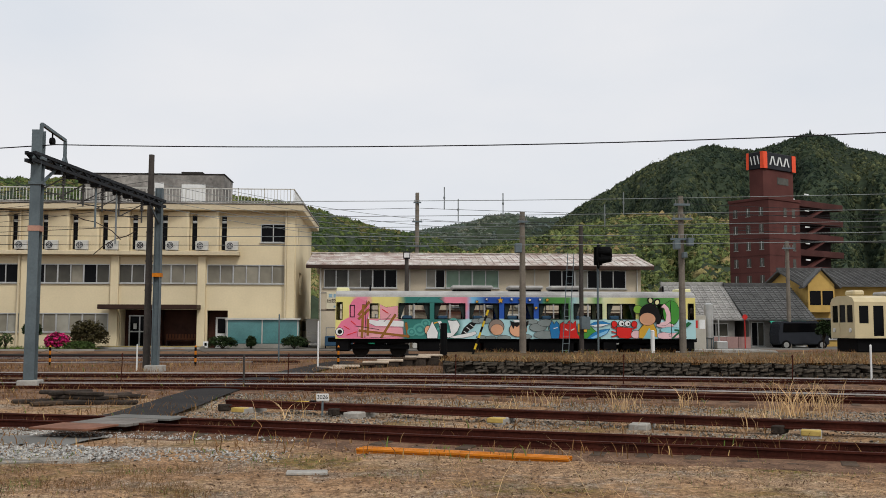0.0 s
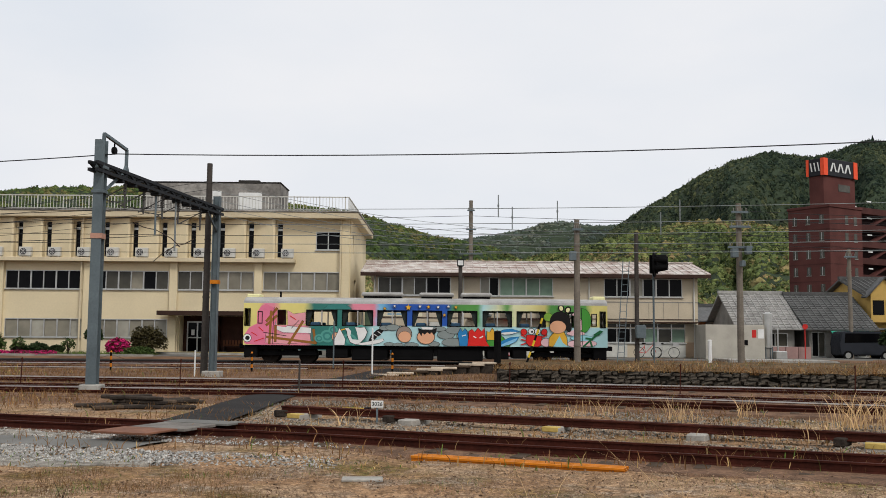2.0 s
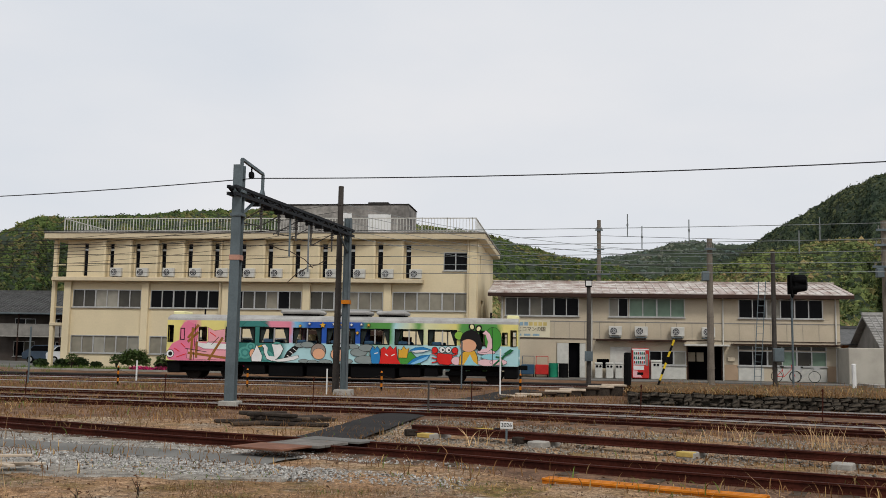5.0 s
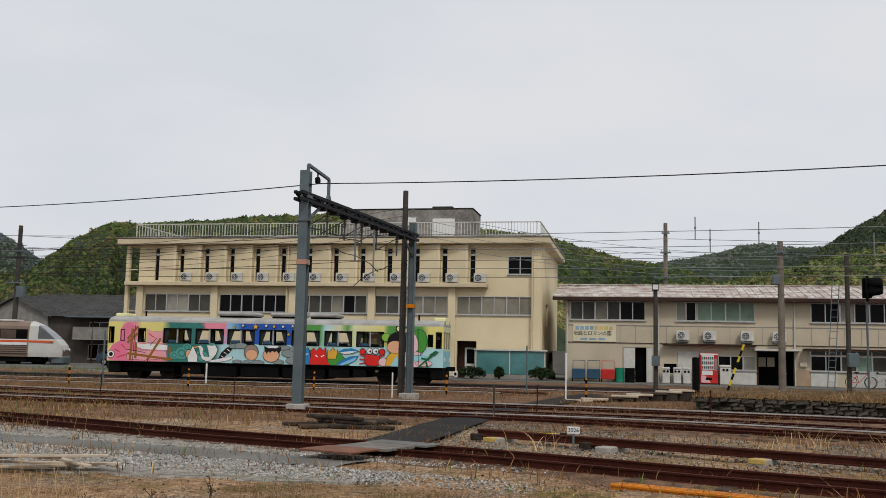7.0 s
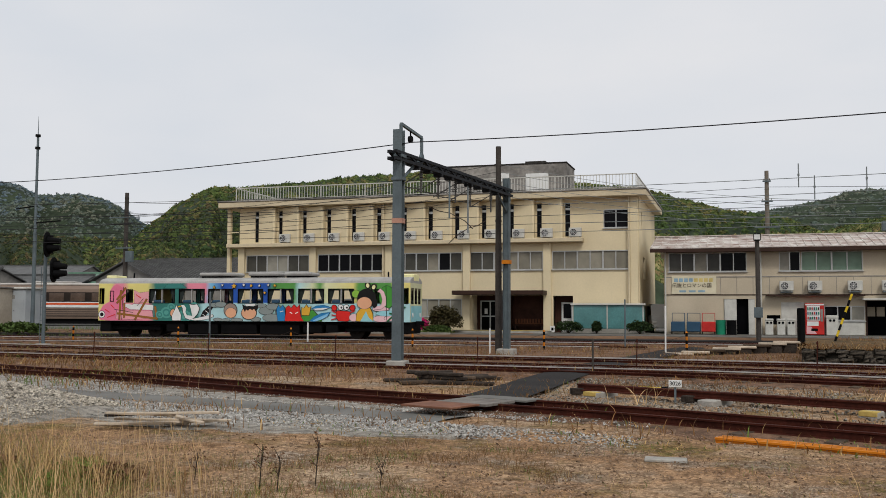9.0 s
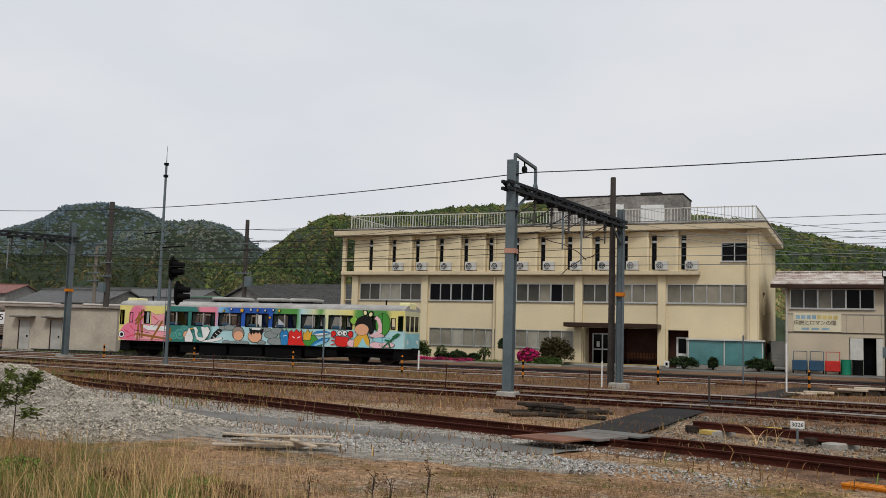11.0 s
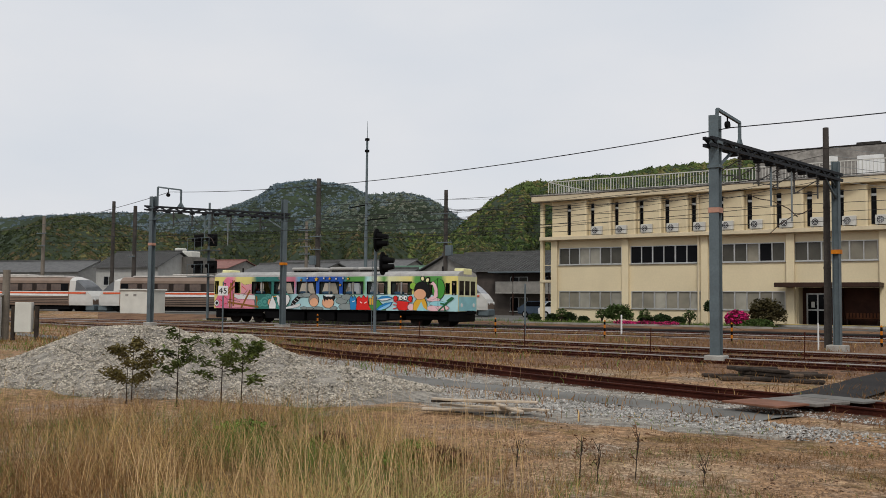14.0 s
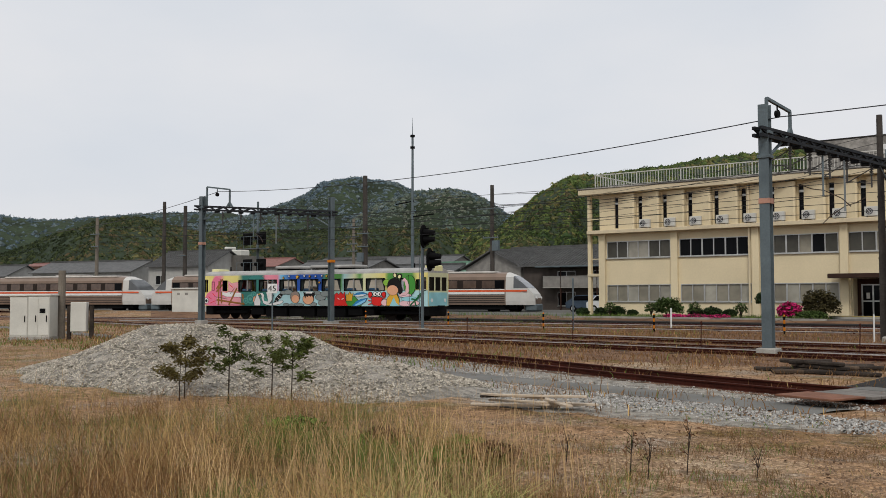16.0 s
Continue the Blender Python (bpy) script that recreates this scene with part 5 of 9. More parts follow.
# ---- air conditioners ----
def build_ac():
    o = thing("air_conditioner", (0, 0, 0), "off-white outdoor air conditioner unit on the ledge", "air conditioner", "office air conditioners")
    part("body", bbox(-0.39, 0.39, -0.15, 0.15, 0.06, 0.62, bevel=0.02), WHITE_METAL, o)
    part("fan_opening", tube(B(), (-0.1, -0.165, 0.34), (-0.1, -0.151, 0.34), 0.215, seg=20), mat("fan_dark", (0.05, 0.05, 0.05), 0.6), o)
    bm = B()
    for i in range(20):
        a0, a1 = 2 * math.pi * i / 20, 2 * math.pi * (i + 1) / 20
        for r in (0.21, 0.13):
            bar(bm, (-0.1 + r * math.cos(a0), -0.172, 0.34 + r * math.sin(a0)), (-0.1 + r * math.cos(a1), -0.172, 0.34 + r * math.sin(a1)), 0.012, 0.012)
    for i in range(4):
        a = math.pi * i / 4
        bar(bm, (-0.1 + 0.21 * math.cos(a), -0.17, 0.34 + 0.21 * math.sin(a)), (-0.1 - 0.21 * math.cos(a), -0.17, 0.34 - 0.21 * math.sin(a)), 0.012, 0.012)
    part("grille", bm, WHITE_PAINT, o)
    for x in (-0.28, 0.28):
        part("foot", box(B(), x - 0.04, x + 0.04, -0.16, 0.16, 0, 0.06), PLINTH, o)
    return o


AC = build_ac()
spots = [(-31.95 + 1.803 * i + 0.55, FY - 0.42 - (0.0), 6.5) for i in range(1, 13)]
AC.matrix_basis = pose(*spots[0])
for s in spots[1:]:
    copy_thing(AC, pose(*s))
for i, x in enumerate((2.55, 4.1, 6.25, 8.05)):
    c = copy_thing(AC, pose(x, FY - 0.32, 3.12))
    tagged(c, "off-white outdoor unit on a bracket against the depot wall", "", "depot air conditioners")
    part("bracket", bbox(-0.35, 0.35, -0.17, 0.30, -0.05, 0.0, bevel=0.005), STEEL_GREY, c)


# ---- things along the depot wall ----
def build_vending():
    o = thing("vending_machine", (4.02, FY - 0.5, GZ), "red and white drinks vending machine with rows of cans", "vending machine")
    part("cabinet", bbox(-0.5, 0.5, -0.35, 0.35, 0.04, 1.83, bevel=0.03), RED, o)
    part("display_window", box(B(), -0.42, 0.28, -0.36, -0.351, 0.85, 1.7), WHITE_PAINT, o)
    for r in range(3):
        for i in range(6):
            part("can", tube(B(), (-0.36 + 0.115 * i, -0.385, 0.92 + 0.27 * r), (-0.36 + 0.115 * i, -0.385, 1.07 + 0.27 * r), 0.033, seg=8), [RED, BLUE, GREEN_P, BROWN][(i + r) % 4], o)
    part("slot_panel", box(B(), 0.31, 0.44, -0.36, -0.351, 0.8, 1.5), PLASTER_GREY, o)
    part("tray", box(B(), -0.2, 0.15, -0.36, -0.351, 0.25, 0.4), BLACK_PAINT, o)
    part("front_band", box(B(), -0.5, 0.5, -0.364, -0.361, 1.72, 1.8), WHITE_PAINT, o)
    part("swoosh", poly_prism(B(), [(-0.45, 0.1), (0.1, 0.1), (-0.2, 0.5), (-0.45, 0.52)], -0.357, -0.351), mat("pale_pink_panel", (0.72, 0.42, 0.44), 0.5, var=0.1), o, "pale pink printed panel")
    part("pale_panel", box(B(), -0.42, 0.2, -0.358, -0.351, 0.55, 0.8), WHITE_PAINT, o)
    part("base", box(B(), -0.46, 0.46, -0.3, 0.3, 0, 0.05), BLACK_PAINT, o)


def build_bin(loc, material, label, tall=0.95, w=0.25):
    o = thing("recycling_bin", loc, label, "bin", "bins by the vending machine")
    part("body", bbox(-w, w, -w, w, 0, tall * 0.85, bevel=0.03), material, o)
    part("lid", bbox(-w - 0.02, w + 0.02, -w - 0.02, w + 0.02, tall * 0.85, tall, bevel=0.04), material, o)
    for x in (-0.1, 0.1):
        part("hole", tube(B(), (x, -w - 0.03, tall * 0.75), (x, -w - 0.002, tall * 0.75), 0.07, seg=12), BLACK_PAINT, o)
    return o


def build_drum(loc, material, label, h=0.85, r=0.29):
    o = thing("steel_drum", loc, label, "drum", "drums by the depot wall")
    bm = B()
    tube(bm, (0, 0, 0), (0, 0, h), r, seg=18)
    part("shell", bm, material, o)
    for z in (0.02, h * 0.35, h * 0.66, h - 0.02):
        part("hoop", tube(B(), (0, 0, z - 0.015), (0, 0, z + 0.015), r + 0.012, seg=18), material, o)
    return o


def build_cart(loc, material, label):
    o = thing("hand_cart", loc, label, "hand cart", "carts by the depot wall")
    part("tub", bbox(-0.4, 0.4, -0.3, 0.3, 0.15, 0.75, bevel=0.04), material, o)
    for x in (-0.36, 0.36):
        part("handle", tube(B(), (x, 0.28, 0.6), (x, 0.36, 1.25), 0.018), material, o)
        part("wheel", tube(B(), (x - 0.03, -0.1, 0.13), (x + 0.03, -0.1, 0.13), 0.13, seg=14), BLACK_PAINT, o)
    part("grip", tube(B(), (-0.36, 0.36, 1.25), (0.36, 0.36, 1.25), 0.018), material, o)
    return o


build_vending()
for x in (1.55, 2.2, 2.75):
    build_bin((x, FY - 0.6, GZ), WHITE_METAL, "white plastic recycling bin with round holes beside the vending machine", 0.95, 0.22)
build_bin((4.95, FY - 0.45, GZ), WHITE_METAL, "pale grey cabinet bin next to the drinks machine", 1.15, 0.32)
build_cart((-3.6, FY - 0.7, GZ), BLUE, "dark blue hand cart parked against the depot wall")
build_cart((-2.7, FY - 0.7, GZ), BLUE, "dark blue hand cart parked against the depot wall")
build_cart((-1.95 + 0.1, FY - 0.8, GZ), RED, "red hand cart with tubular handle by the depot")
build_drum((-1.15, FY - 0.75, GZ), GREEN_P, "green and white oil drum by the depot door")
build_drum((-1.15 + 0.02, FY - 0.75, GZ + 0.852), WHITE_PAINT, "white upper drum stacked on a green one", 0.12) if False else None
build_drum((-0.45 - 0.25 + 0.15, FY - 0.95, GZ), BLACK_PAINT, "black drum by the depot door")


def build_bicycle(loc, rz, material):
    o = thing("bicycle", loc, "parked city bicycle leaning by the depot windows", "bicycle", "bicycles", rz=rz)
    for x in (-0.52, 0.52):
        bm = B()
        for i in range(24):
            a0, a1 = 2 * math.pi * i / 24, 2 * math.pi * (i + 1) / 24
            bar(bm, (x + 0.32 * math.cos(a0), 0, 0.33 + 0.32 * math.sin(a0)), (x + 0.32 * math.cos(a1), 0, 0.33 + 0.32 * math.sin(a1)), 0.03, 0.03)
        w = part("wheel", bm, BLACK_PAINT, o)
        bm = B()
        for i in range(8):
            a = math.pi * i / 8
            bar(bm, (x + 0.31 * math.cos(a), 0, 0.33 + 0.31 * math.sin(a)), (x - 0.31 * math.cos(a), 0, 0.33 - 0.31 * math.sin(a)), 0.006, 0.006)
        part("spokes", bm, ALU, w)
    bm = B()
    for p, q in (((-0.52, 0, 0.33), (-0.12, 0, 0.3)), ((-0.12, 0, 0.3), (-0.22, 0, 0.85)), ((-0.12, 0, 0.3), (0.36, 0, 0.8)), ((0.36, 0, 0.8), (0.52, 0, 0.33)), ((-0.52, 0, 0.33), (-0.2, 0, 0.7)), ((0.36, 0, 0.8), (0.33, 0, 1.0))):
        tube(bm, p, q, 0.018)
    part("bike_frame", bm, material, o)
    part("handlebar", tube(B(), (0.3, -0.27, 1.02), (0.3, 0.27, 1.02), 0.014), ALU, o)
    part("saddle", bbox(-0.34, -0.1, -0.08, 0.08, 0.85, 0.92, bevel=0.03), BLACK_PAINT, o)
    bm = B()
    for i in range(6):
        box(bm, 0.45, 0.8, -0.17 + i * 0.064, -0.16 + i * 0.064, 0.72, 0.95)
    box(bm, 0.45, 0.8, -0.17, 0.17, 0.71, 0.725)
    part("basket", bm, ALU, o)


build_bicycle((12.3, FY - 1.2, GZ), 4, RED)
build_bicycle((13.4, FY - 1.1, GZ), -5, ALU)


def build_bench(loc):
    o = thing("wooden_bench", loc, "long brown slatted bench in the entrance recess", "bench")
    for i in range(4):
        part("slat", bbox(-1.0, 1.0, -0.2 + i * 0.11, -0.11 + i * 0.11, 0.42, 0.46, bevel=0.005), WOOD_PALE if False else BROWN_PANEL, o)
    for i in range(11):
        part("back_slat", bbox(-0.98 + i * 0.19, -0.86 + i * 0.19, 0.24, 0.27, 0.5, 0.85, bevel=0.005), mat("bench_wood", (0.20, 0.075, 0.035), 0.6, var=0.3), o)
    part("back_rail", bbox(-1.0, 1.0, 0.275, 0.30, 0.5, 0.58, bevel=0.005), MATS["bench_wood"], o)
    for x in (-0.85, 0.85):
        part("leg", bbox(x - 0.04, x + 0.04, -0.18, 0.3, 0, 0.42, bevel=0.005), BROWN, o)


build_bench((-12.95, FY + 0.75, GZ))
s = thing("floor_sign", (-11.15, FY - 0.8, GZ), "small white notice stand by the side door", "sign")
part("panel", bbox(-0.15, 0.15, -0.04, 0.04, 0.05, 0.42), WHITE_PAINT, s)
part("foot", bbox(-0.12, 0.12, -0.1, 0.1, 0, 0.05), PLINTH, s)
part("mark_bar", box(B(), -0.07, 0.07, -0.047, -0.041, 0.15, 0.33), BLACK_PAINT, s)


# ---- planting in front of the office ----
def leafy(name, loc, size, label, category, material, seed, n=360, flowers=None, trunk=0.0, leaf=0.07, group="", rough=0.25):
    """A shrub or small tree: stems and a crown of many small leaves, with an uneven outline."""
    rng = random.Random(seed)
    o = thing(name, loc, label, category, group)
    sx, sy, sz = size
    bm = B()
    tips = []
    for _ in range(9):
        d = Vector((rng.uniform(-1, 1) * sx * 0.6, rng.uniform(-1, 1) * sy * 0.6, trunk + sz * rng.uniform(0.5, 0.9)))
        tube(bm, (0, 0, trunk * 0.6), d, 0.02 + 0.01 * sz, 0.006, seg=5)
        tips.append(d)
    if trunk:
        tube(bm, (0, 0, -0.05), (0, 0, trunk), 0.03 * (1 + sz), 0.025, seg=7)
    part("stem", bm, BARK, o)

    def crown(mt, count, nm, scale=1.0):
        verts, faces = [], []
        for _ in range(count):
            th, ph = rng.uniform(0, 2 * math.pi), math.acos(rng.uniform(-0.55, 1))
            rr = (0.72 + rough * (noise.noise(Vector((th * 1.2, ph * 1.7, seed))) + rng.uniform(-0.5, 0.5))) * scale
            c = Vector((sx * rr * math.sin(ph) * math.cos(th), sy * rr * math.sin(ph) * math.sin(th), trunk + sz * 0.45 + sz * 0.6 * rr * math.cos(ph)))
            if c.z < 0.02:
                c.z = rng.uniform(0.02, 0.15)
            q = Euler((rng.uniform(-1, 1), rng.uniform(-1, 1), rng.uniform(0, 6.28))).to_matrix()
            s = leaf * rng.uniform(0.7, 1.5)
            k = len(verts)
            for p in ((-s, 0, 0), (0, -s * 0.55, 0.2 * s), (s, 0, 0), (0, s * 0.55, 0.2 * s)):
                verts.append(c + q @ Vector(p))
            faces += [(k, k + 1, k + 2), (k, k + 2, k + 3)]
        me = bpy.data.meshes.new(nm)
        me.from_pydata([v[:] for v in verts], [], faces)
        me.materials.append(mt)
        part(nm, me, None, o)

    crown(material, n, "crown")
    crown(material, n // 2, "inner_leaves", 0.7)
    if flowers:
        crown(flowers, int(n * 1.8), "blossom", 1.08)
    return o


bx = [(-33.0, 0.55, 0), (-31.6, 0.6, 0), (-30.4, 0.7, 0), (-29.3, 0.45, 0), (-27.0, 1.1, 1), (-25.0, 0.6, 0), (-23.9, 0.7, 0), (-22.8, 0.55, 0), (-20.7, 0.95, 2), (-17.35, 1.15, 3), (-17.6, 0.6, 0)]
for i, (x, s, kind) in enumerate(bx):
    if kind == 2:
        leafy("garden_tree", (x, 57.2, 0.6), (0.65, 0.65, 0.9), "small clipped dark green tree before the office", "tree", LEAF_DARK, i, 700, trunk=0.7, leaf=0.09, group="office shrubs")
    elif kind == 1:
        leafy("garden_shrub", (x, 57.4, 0.6), (1.2, 0.8, 1.3), "tall loose green shrub in the office bed", "shrub", LEAF, i, 900, leaf=0.09, group="office shrubs")
    elif kind == 3:
        leafy("garden_shrub", (x - 0.1, 57.0, 0.6), (1.25, 0.9, 1.75), "large brownish green bush beside the entrance", "shrub", mat("bronze_leaf", (0.09, 0.075, 0.03), 0.7, var=0.4, bump=0, rand=0.4), i, 1300, leaf=0.09, group="office shrubs")
    else:
        leafy("clipped_shrub", (x, 57.0, 0.6), (s, s * 0.8, s), "clipped round dark green shrub in the office bed", "shrub", LEAF_DARK, i, 550, leaf=0.07, group="office shrubs")
leafy("azalea", (-18.9, 56.2, 0.6), (0.8, 0.65, 0.95), "bright magenta flowering azalea bush", "shrub", LEAF_DARK, 31, 500, flowers=AZALEA, leaf=0.085)
leafy("clipped_shrub", (-17.6, 55.9, 0.58), (1.15, 0.6, 0.5), "low clipped green hedge shrub by the entrance", "shrub", LEAF, 32, 700, leaf=0.06, group="office shrubs")
for i, x in enumerate((-25.6, -24.2, -22.9)):
    leafy("azalea", (x, 55.4, 0.55), (0.9, 0.5, 0.28), "low magenta azalea edging in the office bed", "shrub", LEAF_DARK, 40 + i, 260, flowers=AZALEA, leaf=0.05, group="low azaleas")
for i, (x, w) in enumerate(((-10.0, 1.05), (-5.75, 1.0), (-8.3, 0.35))):
    leafy("clipped_shrub", (x, 58.3, GZ), (w, 0.6, 0.8), "clipped dark green box shrub before the display case", "shrub", LEAF_DARK, 50 + i, 1000, leaf=0.06, group="box shrubs")
for i in range(5):
    leafy("garden_plant", (-30.5 + 2.9 * i, 56.2, 0.58), (0.5, 0.4, 0.8), "loose leafy garden plant in the office bed", "plant", LEAF, 60 + i, 150, leaf=0.07, group="bed plants", trunk=0.2)
k = thing("garden_kerb", (-25.2, 55.0, 0.4), "low stained concrete kerb edging the office flower bed", "kerb", kind="structure")
for i in range(9):
    part("kerb_stone", bbox(-8.4 + i * 1.9, -6.52 + i * 1.9, 0, 0.18, -0.1, 0.24), PLINTH, k)
single("garden_bed", box(B(), -33.6, -16.6, 55.2, 59.7, 0.3, 0.585), mat("bed_soil", (0.09, 0.10, 0.03), 0.95, var=0.5, scale=2, fine=9, bump=0.6), "weedy green flower bed before the office", "garden bed", kind="structure")
k = thing("entrance_step", (-14.2, 58.4, GZ), "low pale entrance step with yellow tactile edge", "step", kind="structure")
part("slab", bbox(-3.0, 3.0, -0.6, 1.2, -0.1, 0.14), CONCRETE, k)
part("tactile_strip", bbox(-3.0, 3.0, -0.62, -0.35, 0.142, 0.155, bevel=0.003), YELLOW, k)
single("road", box(B(), -60, 40, 51.9, 55.0, 0.1, 0.42), ASPHALT, "strip of dark asphalt service road before the buildings", "road", kind="structure")
single("forecourt", box(B(), -16.5, 19, 55.003, 60, 0.1, 0.597), ASPHALT_PALE, "dusty asphalt forecourt along the office and depot", "pavement", kind="structure")


# ---- platform with stone wall ----
PLAT_A, PLAT_B, PLAT_Z = Vector((1.9, 35.9, 0)), Vector((34.0, 27.8, 0)), 0.63


def build_platform():
    p = thing("old_platform", (0, 0, 0), "disused low platform of dark stone topped with dry grass", "platform", kind="structure")
    bm = poly_prism_z(B(), [(1.95, 36.1), (34, 28.0), (34, 48.2), (3.4, 48.2)], 0.0, PLAT_Z - 0.04)
    part("fill", bm, MORTAR, p)
    pts = []
    d = (PLAT_B - PLAT_A)
    n = d.normalized().cross(Vector((0, 0, 1)))
    verts, faces = [], []
    nx, ny = 60, 26
    for j in range(ny + 1):
        for i in range(nx + 1):
            a = PLAT_A + d * (i / nx)
            x = a.x + 0.05 * (j / ny)
            y = a.y + 0.02 + (48.2 - a.y) * (j / ny)
            verts.append((x + (1.4 * j / ny if i == 0 else 0), y, PLAT_Z + 0.05 * noise.noise(Vector((x, y, 0)) * 0.9) + 0.02))
    for j in range(ny):
        for i in range(nx):
            k = j * (nx + 1) + i
            faces.append((k, k + 1, k + nx + 2, k + nx + 1))
    me = bpy.data.meshes.new("turf")
    me.from_pydata(verts, [], faces)
    me.materials.append(mat("dry_turf", (0.20, 0.12, 0.058), 0.95, var=0.5, scale=1.2, fine=14, bump=0.6, col2=(0.08, 0.06, 0.03)))
    part("turf", me, None, p, "brown dry turf")
    rng = random.Random(3)
    variants = []
    for k in range(6):
        bm = bbox(-0.5, 0.5, -0.14, 0.06, -0.5, 0.5, bevel=0.16)
        for v in bm.verts:
            v.co += Vector((rng.uniform(-0.09, 0.09), rng.uniform(-0.035, 0.035), rng.uniform(-0.1, 0.1)))
        variants.append(mesh_of("stone", bm, STONE))
    rot = math.atan2(d.y, d.x)
    L = d.length
    for row, (z0, z1) in enumerate(((0.04, 0.22), (0.21, 0.36), (0.35, 0.49), (0.48, 0.62))):
        s = rng.uniform(0, 0.3)
        while s < L - 0.3:
            w = rng.uniform(0.16, 0.5)
            q = PLAT_A + d * ((s + w / 2) / L)
            if q.x < 17.5 and rng.random() < 0.93:
                st = new("stone", variants[rng.randrange(6)])
                st.parent = p
                st.matrix_basis = Matrix.Translation((q.x + n.x * 0.02, q.y + n.y * (0.02 + rng.uniform(-0.04, 0.05)), (z0 + z1) / 2 + rng.uniform(-0.02, 0.02))) @ Matrix.Rotation(rot + rng.uniform(-0.03, 0.03), 4, "Z") @ Matrix.Rotation(rng.uniform(-0.2, 0.2), 4, "Y") @ Matrix.Diagonal((w * 1.1, rng.uniform(0.7, 1.3), (z1 - z0) * rng.uniform(0.85, 1.25), 1))
            s += w
    # timber steps at the platform end
    st = thing("timber_steps", (-3.2, 41.0, 0.05), "rising row of old concrete and timber slabs up to the platform", "steps")
    for i in range(9):
        x, y, z = i * 0.62 - 0.5, -0.5 + i * 0.42, i * 0.065
        part("step_slab", bbox(x, x + 1.15, y, y + 0.5, z, z + 0.1, bevel=0.02), MATS["pale_timber"] if i % 3 else SLEEPER, st)
        part("step_bearer", bbox(x + 0.15, x + 0.95, y + 0.06, y + 0.44, -0.2, z - 0.002, bevel=0.01), WOOD_OLD, st)


build_platform()


# ---- grass ----
def blades(name, spots, material, label, seed, category="grass"):
    """Bent tapering blades; spots: x, y, z, height, lean."""
    rng = np.random.default_rng(seed)
    verts, faces = [], []
    for x, y, z, h, lean in spots:
        a = rng.uniform(0, 2 * math.pi)
        w = (0.0013 + 0.0017 * rng.random()) * (3.6 if y > 13.5 and x > -12 else 4.6 if y > 19 else 1.0)
        dx, dy = math.cos(a) * lean * h, math.sin(a) * lean * h
        b = rng.uniform(0, math.pi)
        ux, uy = math.cos(b) * w, math.sin(b) * w
        k = len(verts)
        for t, s in ((0, 1.0), (0.4, 0.85), (0.75, 0.6)):
            px, py, pz = x + dx * t * t, y + dy * t * t, z + h * (t - 0.15 * lean * t * t)
            verts += [(px - ux * s, py - uy * s, pz), (px + ux * s, py + uy * s, pz)]
        verts.append((x + dx, y + dy, z + h * (1 - 0.15 * lean - 0.1 * lean)))
        faces += [(k, k + 1, k + 3, k + 2), (k + 2, k + 3, k + 5, k + 4), (k + 4, k + 5, k + 6)]
    me = bpy.data.meshes.new(name)
    me.from_pydata(verts, [], faces)
    me.materials.append(material)
    return tagged(new(name, me), label, category, kind="stuff")


def polar(az, r):
    return -math.sin(radians(az)) * r, math.cos(radians(az)) * r


MOUNDS = [(-19.7, 14.7, 3.7, 1.2), (-16.6, 14.4, 3.3, 1.1), (-13.6, 14.6, 2.6, 0.5), (-22.4, 15.0, 2.8, 0.55)]


def mound_z(x, y):
    h = 0.0
    for cx, cy, r, a in MOUNDS:
        d = math.hypot(x - cx, y - cy) / r
        if d < 1:
            h = max(h, a * min(1.0, 1.35 * (1 - d)) ** 0.9 * (1 - 0.15 * d))
    return h


